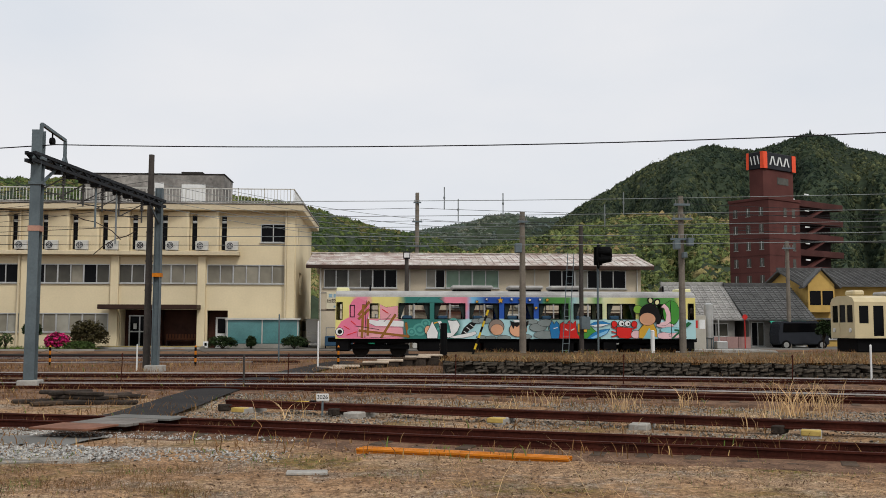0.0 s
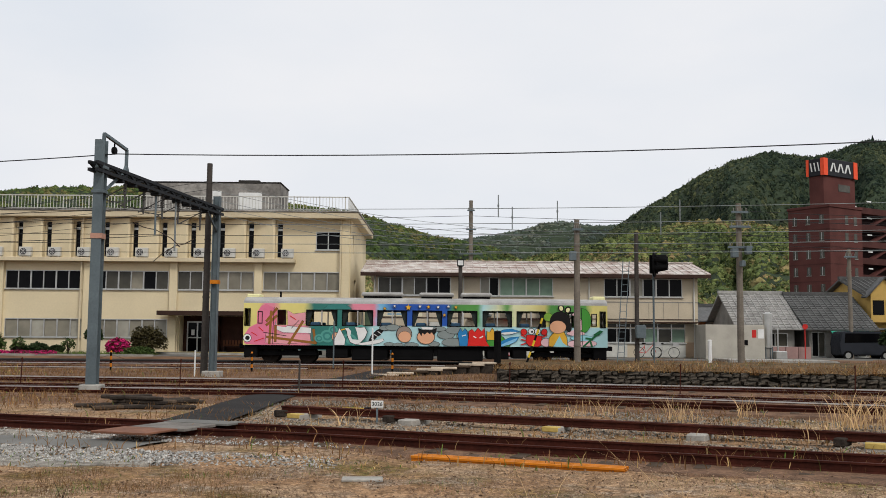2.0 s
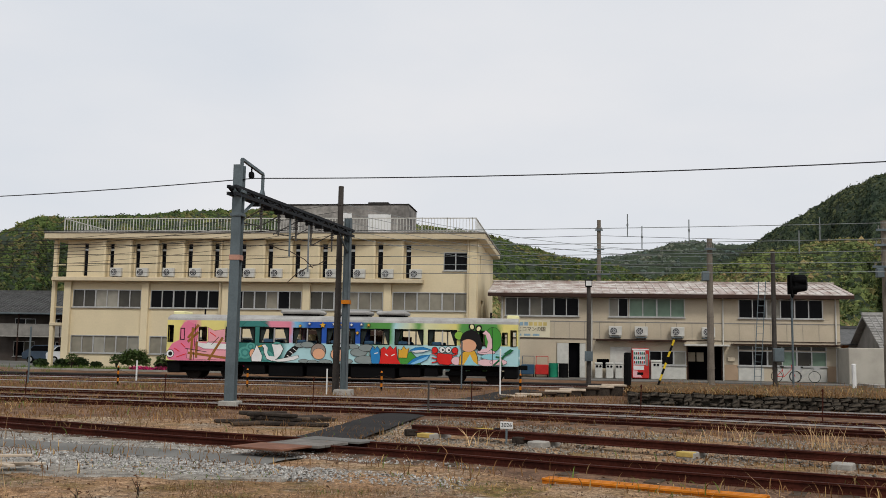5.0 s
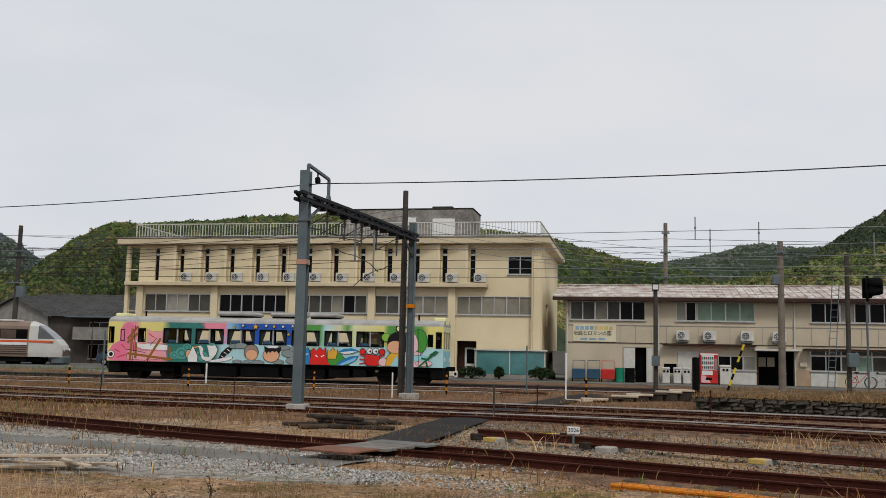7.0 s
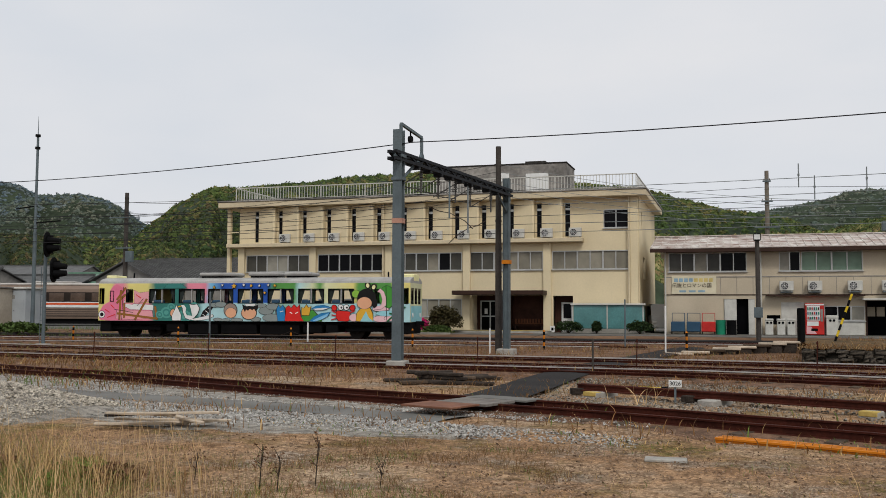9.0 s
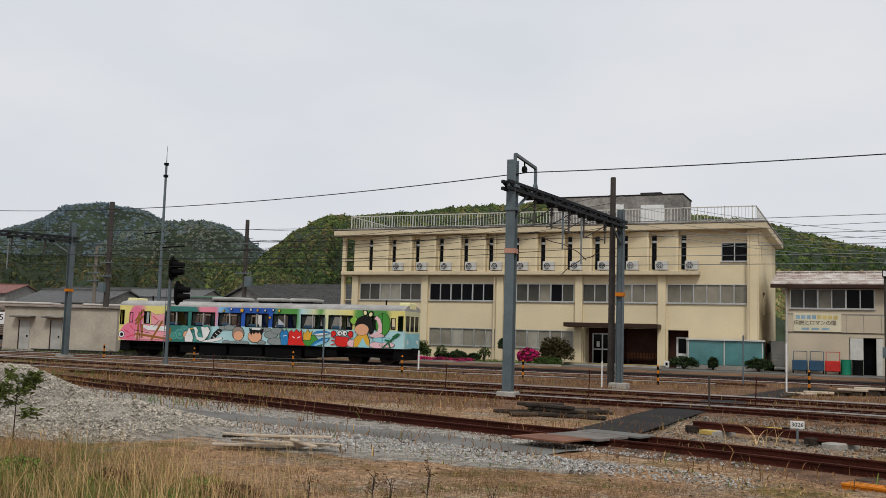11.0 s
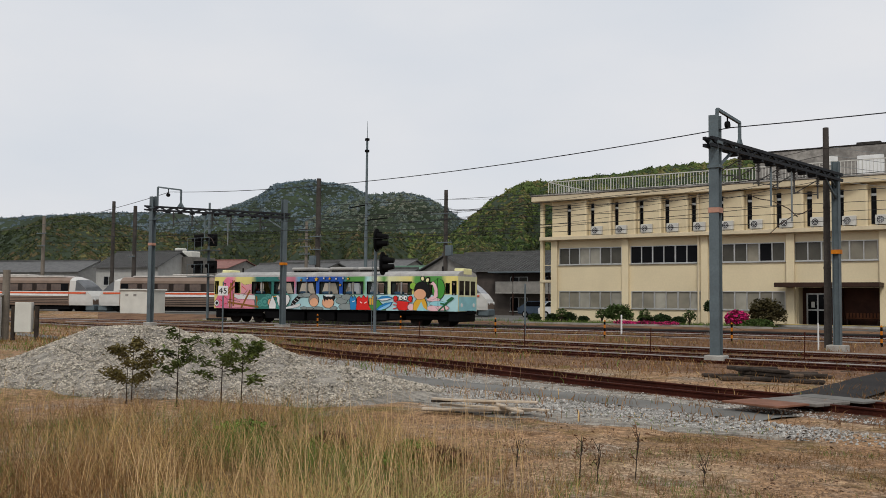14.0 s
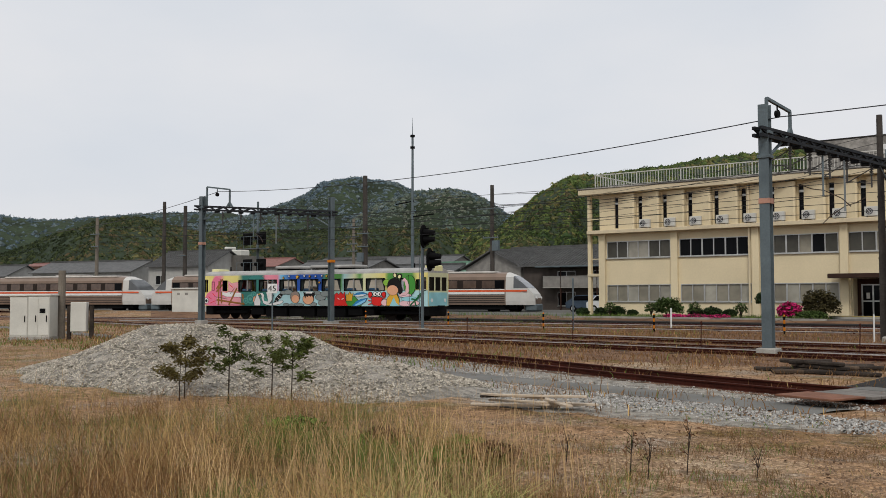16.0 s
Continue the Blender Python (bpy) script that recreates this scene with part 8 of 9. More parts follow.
for x, z in ((2.45, 7.45), (3.1, 6.9), (10.9, 7.3), (10.0, 6.7), (5.2, 7.2)):
    o = thing("wire_insulator", (x, 44.6, z), "slim pale insulator rod clamped to the catenary wires", "insulator", "wire insulators")
    part("rod", tube(B(), (0, 0, -0.1), (0, 0, 0.95), 0.025, seg=6), PALE_WIRE, o)
    part("clamp", tube(B(), (0, 0, 0.4), (0, 0, 0.5), 0.045, seg=6), PALE_WIRE, o)


# ---- parked express and cream railcar ----
def express_car(loc, rz, nose, label):
    """A silver express car 20 m long, its nose at +x if nose is 1, at -x if -1, none if 0."""
    o = thing("express_car", loc, label, "train", "parked express cars", rz=rz)
    h, hw = 9.9, 1.4

    def side(z):
        return hw - 0.10 * smoothstep(2.2, 3.4, z)

    e0, e1 = (-h, h)
    cut = 2.4
    prof = [(0.75, hw - 0.05), (1.1, hw), (2.2, hw), (3.2, hw - 0.1), (3.5, hw - 0.45), (3.62, 0.4)]
    bm = B()

    def ring(x, k=1.0, top=10.0):
        return [bm.verts.new((x, s * w * k, min(z, top))) for s, pr in ((-1, prof), (1, prof[::-1])) for z, w in pr]
    steps = [(2.6, 1.0, 9.0), (1.9, 0.985, 3.3), (1.2, 0.96, 2.75), (0.6, 0.92, 2.2), (0.15, 0.86, 1.7), (0.0, 0.78, 1.35)]
    rings = [ring(-h)] if nose >= 0 else [ring(-h + d, k, t) for d, k, t in steps[::-1]]
    rings += [ring(h)] if nose <= 0 else [ring(h - d, k, t) for d, k, t in steps]
    n = len(rings[0])
    for a, b in zip(rings, rings[1:]):
        cab = abs(a[0].co.x - b[0].co.x) < 3
        for i in range(n):
            f = bm.faces.new((a[i], a[(i + 1) % n], b[(i + 1) % n], b[i]))
            zm = sum(v.co.z for v in f.verts) / 4
            tip = min(h - abs(v.co.x) for v in f.verts)
            f.material_index = 0 if not cab else 1 if zm > 2.05 and tip < 1.5 else 2
    bm.faces.new(rings[0])
    bm.faces.new(rings[-1][::-1])
    part("body", bm, [SILVER, mat("screen_glass", (0.10, 0.105, 0.11), 0.08, var=0.2, spec=0.4, bump=0), mat("express_white", (0.55, 0.54, 0.51), 0.4, var=0.1)], o)
    xa, xb = -h + (2.7 if nose < 0 else 0.3), h - (2.7 if nose > 0 else 0.3)
    for s in (-1, 1):
        yy = s * (hw + 0.008)
        part("window_band", box(B(), xa, xb, min(yy, s * (hw - 0.10)), max(yy, s * (hw - 0.10)), 2.15, 2.95), mat("express_band", (0.03, 0.022, 0.018), 0.3, var=0.2), o, "dark brown window band")
        for k in range(9):
            x = xa + 0.7 + k * (xb - xa - 1.0) / 9
            part("pane", box(B(), x, x + 1.2, min(yy, yy + s * 0.006), max(yy, yy + s * 0.006), 2.22, 2.88), mat("express_pane", (0.12, 0.08, 0.06), 0.1, var=0.3, spec=0.6, bump=0), o)
        part("orange_stripe", box(B(), xa - (1.5 if nose < 0 else 0), xb + (1.5 if nose > 0 else 0), min(yy, s * (hw - 0.02)), max(yy, s * (hw - 0.02)), 1.90, 2.06), mat("express_orange", (0.75, 0.13, 0.05), 0.4), o, "orange stripe")
        part("white_stripe", box(B(), xa, xb, min(yy, s * (hw - 0.02)), max(yy, s * (hw - 0.02)), 1.68, 1.885), WHITE_PAINT, o)
        part("white_stripe", box(B(), xa, xb, min(yy, s * (hw - 0.04)), max(yy, s * (hw - 0.04)), 2.065, 2.14), WHITE_PAINT, o)
        for z in (0.95, 1.12, 1.29, 1.46, 1.62):
            part("corrugation", box(B(), xa, xb, min(yy, s * (hw - 0.06)), max(yy, s * (hw - 0.06)), z, z + 0.06), mat("express_rib", (0.05, 0.042, 0.04), 0.4, 0.2), o)
    part("roof_fairing", bbox(xa + 1, xb - 1, -0.9, 0.9, 3.5, 3.72, bevel=0.08), EXP_GREY, o)
    part("roof_unit", bbox(-1.8, 1.8, -0.8, 0.8, 3.72, 3.86, bevel=0.05), EXP_GREY, o)
    part("underframe", bbox(xa, xb, -1.15, 1.15, 0.32, 0.78, bevel=0.05), BLACK_PAINT, o)
    for bxx in (-6.8, 6.8):
        bg = part("bogie", bbox(bxx - 1.5, bxx + 1.5, -1.0, 1.0, 0.35, 0.7, bevel=0.05), BLACK_PAINT, o)
        for dx in (-1.0, 1.0):
            part("wheelset", tube(B(), (bxx + dx, -0.62, 0.43), (bxx + dx, 0.62, 0.43), 0.43, seg=16), BLACK_PAINT, bg)
    if nose:
        s = nose
        part("cab_window", bbox(*sorted((s * (h - 3.6), s * (h - 2.75))), -1.425, 1.425, 2.2, 2.9, bevel=0.02), GLASS_DARK, o)
        part("nose_stripe", bbox(*sorted((s * (h - 2.6), s * (h - 0.7))), -1.41, 1.41, 1.92, 2.05, bevel=0.01), MATS["express_orange"], o)
        part("snowplough", bbox(*sorted((s * (h - 0.9), s * (h + 0.1))), -1.1, 1.1, 0.2, 0.84, bevel=0.1), STEEL_GREY, o)
        for y in (-0.8, 0.8):
            part("headlight", tube(B(), (s * (h + 0.03), y, 1.35), (s * (h + 0.08), y, 1.35), 0.13, seg=12), WHITE_PAINT, o)
    return o


line = along(TRACKS["express"], 0.5)


def put_express(x_end, nose, back, label):
    """A car whose +x end stands at x_end on the express track."""
    end = min(line, key=lambda q: abs(q[0].x - x_end))
    a = end[1]
    c = end[0] - Vector((math.cos(a), math.sin(a), 0)) * 9.9
    express_car((c.x, c.y, RAIL_TOP["express"]), math.degrees(a), nose, label)
    return (end[0] - Vector((math.cos(a), math.sin(a), 0)) * 20.0).x


x = put_express(-45.9, 1, 0, "silver express car with white sloped nose and orange stripe")
x = put_express(x, -1, 0, "silver express car with orange stripe, nose against another set")
x = put_express(x - 0.4, 1, 0, "silver express car with sloped nose and orange stripe")
x = put_express(x, 0, 0, "silver express car with brown window band and orange stripe")
x = put_express(x, 0, 0, "silver express car with brown window band and orange stripe")
express_car((-57.7, 72.3, 0.45), 17, 1, "silver express car with sloped nose standing on the farther track")


def build_cream_railcar():
    o = thing("cream_railcar", (33.0, 50.0, RAIL_TOP["railcar"]), "cream diesel railcar parked beyond the platform", "train")
    h, hw = 9.15, 1.35
    win = [(-h + 0.25, -h + 0.75, 1.75, 2.66), (-h + 1.0, -h + 1.55, 1.1, 2.66)] + [(-h + 2.0 + i * 1.7, -h + 3.3 + i * 1.7, 1.75, 2.66) for i in range(9)]
    for s in (-1, 1):
        part("side_panel", wall_with_openings(B(), -h, h, min(s * hw, s * (hw - 0.06)), max(s * hw, s * (hw - 0.06)), 0.98, 2.86, win), CREAM_CAR, o)
        for a, b, c, d in win:
            part("pane", box(B(), a, b, min(s * (hw - 0.04), s * (hw - 0.035)), max(s * (hw - 0.04), s * (hw - 0.035)), c, d), GLASS_DARK, o)
    for e in (-1, 1):
        xs = sorted((e * h, e * (h - 0.06)))
        part("end_panel", wall_with_openings_y(B(), xs[0], xs[1], -hw + 0.06, hw - 0.06, 0.98, 2.86, [(-1.15, -0.5, 1.8, 2.7), (-0.35, 0.35, 1.1, 2.72), (0.5, 1.15, 1.8, 2.7)]), CREAM_CAR, o)
        for a, b, c in ((-1.15, -0.5, 1.8), (-0.35, 0.35, 1.8), (0.5, 1.15, 1.8)):
            part("windscreen", box(B(), e * (h - 0.04), e * (h - 0.035), a, b, c, 2.71), GLASS_DARK, o)
        part("gangway_door", bbox(*sorted((e * (h - 0.045), e * (h - 0.03))), -0.35, 0.35, 1.1, 1.8, bevel=0.003), CREAM_CAR, o)
        for y in (-0.9, 0.9):
            part("headlight", tube(B(), (e * (h - 0.01), y, 1.4), (e * (h + 0.05), y, 1.4), 0.12, seg=12), WHITE_PAINT, o)
    bm = poly_prism_x(B(), [(-hw, 2.86), (-hw + 0.2, 3.08), (-0.6, 3.2), (0.6, 3.2), (hw - 0.2, 3.08), (hw, 2.86)], -h, h)
    part("roof", bm, CREAM_CAR, o)
    part("roof_unit", bbox(-h + 0.4, -h + 1.0, -0.5, 0.5, 3.2, 3.5, bevel=0.08), CREAM_CAR, o)
    part("roof_unit", bbox(-h + 2.0, -h + 4.6, -0.7, 0.7, 3.2, 3.42, bevel=0.08), CAR_ROOF, o)
    part("underframe", bbox(-h + 0.2, h - 0.2, -1.15, 1.15, 0.25, 0.97, bevel=0.05), BLACK_PAINT, o)
    for b in (-6.5, 6.5):
        for dx in (-1, 1):
            part("wheelset", tube(B(), (b + dx, -0.62, 0.43), (b + dx, 0.62, 0.43), 0.43, seg=16), BLACK_PAINT, o)


build_cream_railcar()


# ---- trackside huts and cabinets ----
def build_hut(loc, size, material, label, rz=0.0, door=True):
    w, d, h = size
    o = thing("trackside_hut", loc, label, "hut", "trackside huts", rz=rz)
    part("body", bbox(-w / 2, w / 2, -d / 2, d / 2, 0, h, bevel=0.03), material, o)
    part("roof", bbox(-w / 2 - 0.12, w / 2 + 0.12, -d / 2 - 0.12, d / 2 + 0.12, h, h + 0.14, bevel=0.03), WHITE_METAL, o)
    if door:
        dd = part("door", bbox(w * 0.1, w * 0.1 + 0.8, -d / 2 - 0.03, -d / 2 - 0.002, 0.05, min(2.0, h - 0.2), bevel=0.008), material, o)
        part("handle", tube(B(), (w * 0.1 + 0.1, -d / 2 - 0.08, h * 0.45), (w * 0.1 + 0.1, -d / 2 - 0.03, h * 0.45), 0.025, seg=8), BLACK_PAINT, dd)
    for x in (-w * 0.3, 0):
        part("vent", box(B(), x, x + 0.35, -d / 2 - 0.012, -d / 2 - 0.002, h * 0.75, h * 0.85), PLASTER_GREY, o)


PALE_HUT = mat("pale_hut_paint", (0.62, 0.61, 0.55), 0.6, var=0.15, scale=1)
build_hut((-74.15, 56.6, 0.55), (3.2, 2.4, 2.1), PALE_HUT, "cream white relay hut beside the express track", 10, False)
build_hut((-48.9, 56.8, 0.6), (2.3, 2.2, 2.75), mat("grey_hut_paint", (0.40, 0.43, 0.45), 0.6, var=0.15, scale=1), "pale grey relay hut with door beside the track", 8)


def build_long_hut():
    o = thing("signal_hut", (-57.2, 51.5, 0.12), "long stained cream concrete signal hut with two canopied doors", "hut", "trackside huts", rz=9.5)
    L, D, H = 9.2, 3.6, 3.25
    wall = mat("stained_cream", (0.50, 0.45, 0.37), 0.85, var=0.25, scale=0.5, fine=6, col2=(0.36, 0.32, 0.26))
    part("wall", bbox(0, L, 0, D, 0, H, bevel=0.02), wall, o)
    part("roof_slab", bbox(-0.15, L + 0.15, -0.2, D + 0.2, H, H + 0.12, bevel=0.02), STAINED, o)
    part("plinth", box(B(), -0.03, L + 0.03, -0.04, -0.003, -0.2, 0.22), STAINED, o)
    for x in (1.8, 4.4):
        d = part("door", bbox(x - 0.42, x + 0.42, -0.04, -0.004, 0.25, 2.25, bevel=0.008), mat("hut_door", (0.42, 0.41, 0.38), 0.6, var=0.2), o, "grey steel door")
        part("door_frame", box(B(), x - 0.5, x - 0.43, -0.06, -0.004, 0.22, 2.33), BROWN, d)
        part("handle", box(B(), x + 0.2, x + 0.3, -0.08, -0.042, 1.1, 1.25), BLACK_PAINT, d)
        part("canopy", bbox(x - 0.85, x + 0.85, -0.7, -0.004, 2.5, 2.62, bevel=0.02), STAINED, o, "small concrete door canopy")
        part("step", bbox(x - 0.8, x + 0.8, -0.6, -0.045, -0.2, 0.15, bevel=0.02), STAINED, o)


build_long_hut()


def build_cabinet(loc, w, d, h, label, doors, rz=38):
    o = thing("relay_cabinet", loc, label, "cabinet", "relay cabinets", rz=rz)
    part("body", bbox(-w / 2, w / 2, -d / 2, d / 2, 0.1, h, bevel=0.02), PALE_HUT, o)
    part("cap", bbox(-w / 2 - 0.05, w / 2 + 0.05, -d / 2 - 0.05, d / 2 + 0.05, h, h + 0.08, bevel=0.02), WHITE_METAL, o)
    part("plinth", bbox(-w / 2 - 0.02, w / 2 + 0.02, -d / 2 - 0.02, d / 2 + 0.02, -0.1, 0.1, bevel=0.01), CONCRETE, o)
    for i in range(doors):
        a = -w / 2 + w * i / doors
        q = part("door", bbox(a + 0.03, a + w / doors - 0.03, -d / 2 - 0.02, -d / 2 - 0.002, 0.18, h - 0.06, bevel=0.006), PALE_HUT, o)
        part("handle", bbox(a + w / doors - 0.14, a + w / doors - 0.1, -d / 2 - 0.05, -d / 2 - 0.021, h * 0.4, h * 0.55, bevel=0.006), BLACK_PAINT, q)
    return o


build_cabinet((-41.5, 22.35, 0.05), 0.8, 0.9, 1.88, "off-white steel relay cabinet with one door", 1)
c = build_cabinet((-40.8, 22.9, 0.05), 0.95, 0.95, 1.90, "off-white steel relay cabinet with two doors and warning mark", 2)
part("warning_mark", box(B(), 0.05, 0.3, -0.51, -0.501, 1.15, 1.35), BLACK_PAINT, c)
o = thing("meter_cabinet", (-39.5, 23.9, 0.02), "white meter box on a dark timber frame", "cabinet", rz=38)
part("box", bbox(-0.35, 0.35, -0.2, 0.15, 0.35, 1.65, bevel=0.02), PALE_HUT, o)
for x in (-0.5, 0.5):
    part("post", bbox(x - 0.08, x + 0.08, 0.0, 0.16, -0.05, 1.5, bevel=0.01), WOOD_OLD, o)
for z in (0.4, 1.3):
    part("rail", bbox(-0.42, 0.42, 0.16, 0.2, z, z + 0.1, bevel=0.005), WOOD_OLD, o)
o = thing("speed_sign", (-33.9, 30.2, 0.1), "white speed board reading 45 on a slim post", "sign", rz=38)
part("post", tube(B(), (0, 0, -0.1), (0, 0, 2.6), 0.035, seg=8), STEEL_GREY, o)
part("board", bbox(-0.22, 0.22, -0.06, -0.04, 1.96, 2.4, bevel=0.006), WHITE_PAINT, o)
text_on(o, "45", 0.38, (0, -0.065, 2.17), BLACK_PAINT)


# ---- houses ----
def tiled_roof(parent, x0, x1, y0, y1, ze, zr, material, eave=0.5, rows=True):
    """A gable roof with its ridge along x: slopes, tile courses, ridge and gable boards."""
    ym = (y0 + y1) / 2
    ya, yb = y0 - eave, y1 + eave
    bm = poly_prism_x(B(), [(ya, ze - 0.1), (ya, ze), (ym, zr), (yb, ze), (yb, ze - 0.1), (ym, zr - 0.14)], x0 - eave * 0.7, x1 + eave * 0.7)
    r = part("roof", bm, material, parent)
    if rows:
        n = max(8, int((ym - ya) / 0.28))
        for i in range(n):
            t = (i + 0.5) / n
            part("tile_course", bar(B(), (x0 - eave * 0.7, ya + (ym - ya) * t, ze + (zr - ze) * t + 0.02), (x1 + eave * 0.7, ya + (ym - ya) * t, ze + (zr - ze) * t + 0.02), 0.1, 0.05), material, r)
        k = x0
        while k < x1 + eave * 0.6:
            part("tile_roll", bar(B(), (k, ya, ze + 0.025), (k, ym, zr + 0.025), 0.07, 0.06), material, r)
            k += 0.42
    part("ridge", bar(B(), (x0 - eave * 0.75, ym, zr + 0.08), (x1 + eave * 0.75, ym, zr + 0.08), 0.3, 0.2), material, r)
    return r


def build_house(loc, w, d, h, rise, wall_m, roof_m, label, rz=0, wins=(), rows=True, gable=True, group="houses"):
    o = thing("house", loc, label, "house", group, rz=rz)
    bm = B()
    wall_with_openings(bm, 0, w, 0, 0.2, 0, h, [(a, b, c, e) for a, b, c, e in wins])
    part("wall", bm, wall_m, o)
    part("wall", poly_prism_x(B(), [(0.2, 0), (d, 0), (d, h), (d / 2, h + rise * 0.9), (0.2, h)], 0, 0.2), wall_m, o)
    part("wall", poly_prism_x(B(), [(0.2, 0), (d, 0), (d, h), (d / 2, h + rise * 0.9), (0.2, h)], w - 0.2, w), wall_m, o)
    part("wall", box(B(), 0.2, w - 0.2, d - 0.2, d, 0, h), wall_m, o)
    tiled_roof(o, 0, w, 0, d, h, h + rise, roof_m, 0.6, rows)
    for a, b, c, e in wins:
        window_unit(o, a, b, c, e, 0.0, 2 if b - a < 2.2 else 4, [GLASS_DARK, GLASS_GREY])
    return o


# low house with pale and dark tiles
o = build_house((19.8, 65.0, 0.6), 3.65, 7.0, 1.9, 2.5, PLASTER_GREY, TILE_LIGHT, "low house with pale grey tiled roof", 0, ((1.5, 3.2, 0.7, 1.6),))
# its two dark windows stand in for a shaded opening and the open carport
o = build_house((24.3, 64.6, 0.6), 4.0, 7.4, 1.9, 2.45, PLASTER_GREY, TILE_GREY, "low shop house with dark tiled roof", 0, ((0.15, 1.05, 0.05, 1.7), (1.5, 3.8, 0.05, 1.65)))
part("awning", poly_prism_x(B(), [(-1.35, 1.32), (-0.62, 1.72), (-0.62, 1.77), (-1.35, 1.37)], 1.2, 4.0), mat("green_awning", (0.03, 0.30, 0.20), 0.6, var=0.15), o, "green awning over the carport")
o = build_house((29.2, 67.0, 0.6), 9.2, 7.0, 4.3, 1.3, PLASTER_YEL, TILE_GREY, "two-storey ochre yellow house with dark tiled roof", 0, ((0.5, 2.1, 2.5, 3.5), (3.2, 4.6, 2.6, 3.5), (6.0, 7.6, 2.6, 3.5), (1.4, 2.6, 0.5, 1.9)))
part("gable_bay", poly_prism(B(), [(0.0, 2.4), (1.9, 2.4), (1.9, 4.35), (0.95, 5.35), (0.0, 4.35)], -0.75, -0.02), PLASTER_YEL, o, "ochre gable bay")
for a0, a1 in ((0.12, 0.9), (1.02, 1.8)):
    part("window_pane", box(B(), a0, a1, -0.765, -0.752, 2.9, 3.9), GLASS_DARK, o)
for s in (-1, 1):
    part("gable_roof", bar(B(), (0.95, -0.55, 5.5), (0.95 + s * 1.35, -0.55, 4.1), 0.8, 0.1), TILE_GREY, o)
part("porch_roof", bbox(-0.5, 2.0, -1.6, -0.02, 1.85, 1.98, bevel=0.02), TILE_GREY, o)
build_house((15.6, 72.0, 0.6), 5.0, 6.0, 2.5, 1.2, mat("orange_wall", (0.45, 0.16, 0.06), 0.8), TILE_GREY, "orange-walled house behind the depot", 0, (), False)
# plain service building with tank
o = thing("service_hut", (17.2, 58.6, 0.58), "plain beige concrete service hut with small dark hatch", "hut")
part("body", bbox(-1.75, 1.75, -1.2, 1.2, 0, 2.05, bevel=0.03), mat("beige_concrete", (0.45, 0.42, 0.36), 0.8, var=0.15), o)
part("hatch", box(B(), 0.45, 0.75, -1.215, -1.202, 0.85, 1.15), BLACK_PAINT, o)
part("notice", box(B(), 1.0, 1.25, -1.215, -1.202, 1.3, 1.75), RED, o)
part("notice", box(B(), 1.35, 1.7, -1.215, -1.202, 1.25, 1.8), WHITE_PAINT, o)
o = thing("water_tank", (19.6, 58.8, 0.58), "tall silver cylindrical tank on pipes", "tank")
part("cylinder", tube(B(), (0, 0, 0.7), (0, 0, 2.75), 0.27, seg=20), ALU, o)
part("cap", tube(B(), (0, 0, 2.75), (0, 0, 2.85), 0.27, 0.1, seg=20), ALU, o)
for x, y in ((-0.2, -0.2), (0.2, -0.2), (0.2, 0.2), (-0.2, 0.2)):
    part("leg", tube(B(), (x, y, 0), (x, y, 0.75), 0.03, seg=6), STEEL_GREY, o)
part("pipe", tube(B(), (0.5, -0.3, 0.2), (0.5, -0.3, 1.9), 0.05, seg=8), ALU, o)
part("pump", bbox(0.3, 1.0, -0.5, 0.1, 0, 0.5, bevel=0.05), ALU, o)
o = thing("loading_ramp", (18.6, 54.6, 0.42), "low pale concrete ramp beside the service hut", "ramp")
part("slab", poly_prism(B(), [(-3.0, 0), (3.2, 0), (2.8, 0.22), (-3.0, 0.25)], -1.6, 1.6), CONCRETE, o)
o = slim_post((22.3, 60.0, 0.58), 2.1, RED, "red hydrant sign post", 0.035)
part("disc", tube(B(), (0, -0.08, 2.0), (0, -0.05, 2.0), 0.17, seg=16), RED, o)
leafy("pine_sapling", (27.6, 60.5, 0.58), (0.55, 0.5, 1.3), "small ragged cloud-pruned pine by the road", "tree", LEAF_DARK, 77, 350, trunk=0.6, leaf=0.1)


o = thing("garden_wall", (21.6, 60.4, 0.58), "low pinkish concrete garden wall by the road", "wall")
for i in range(3):
    part("wall_panel", bbox(-1.2 + i * 0.8, -0.42 + i * 0.8, -0.08, 0.08, 0, 0.75, bevel=0.015), mat("pink_concrete", (0.38, 0.24, 0.22), 0.85, var=0.2), o)


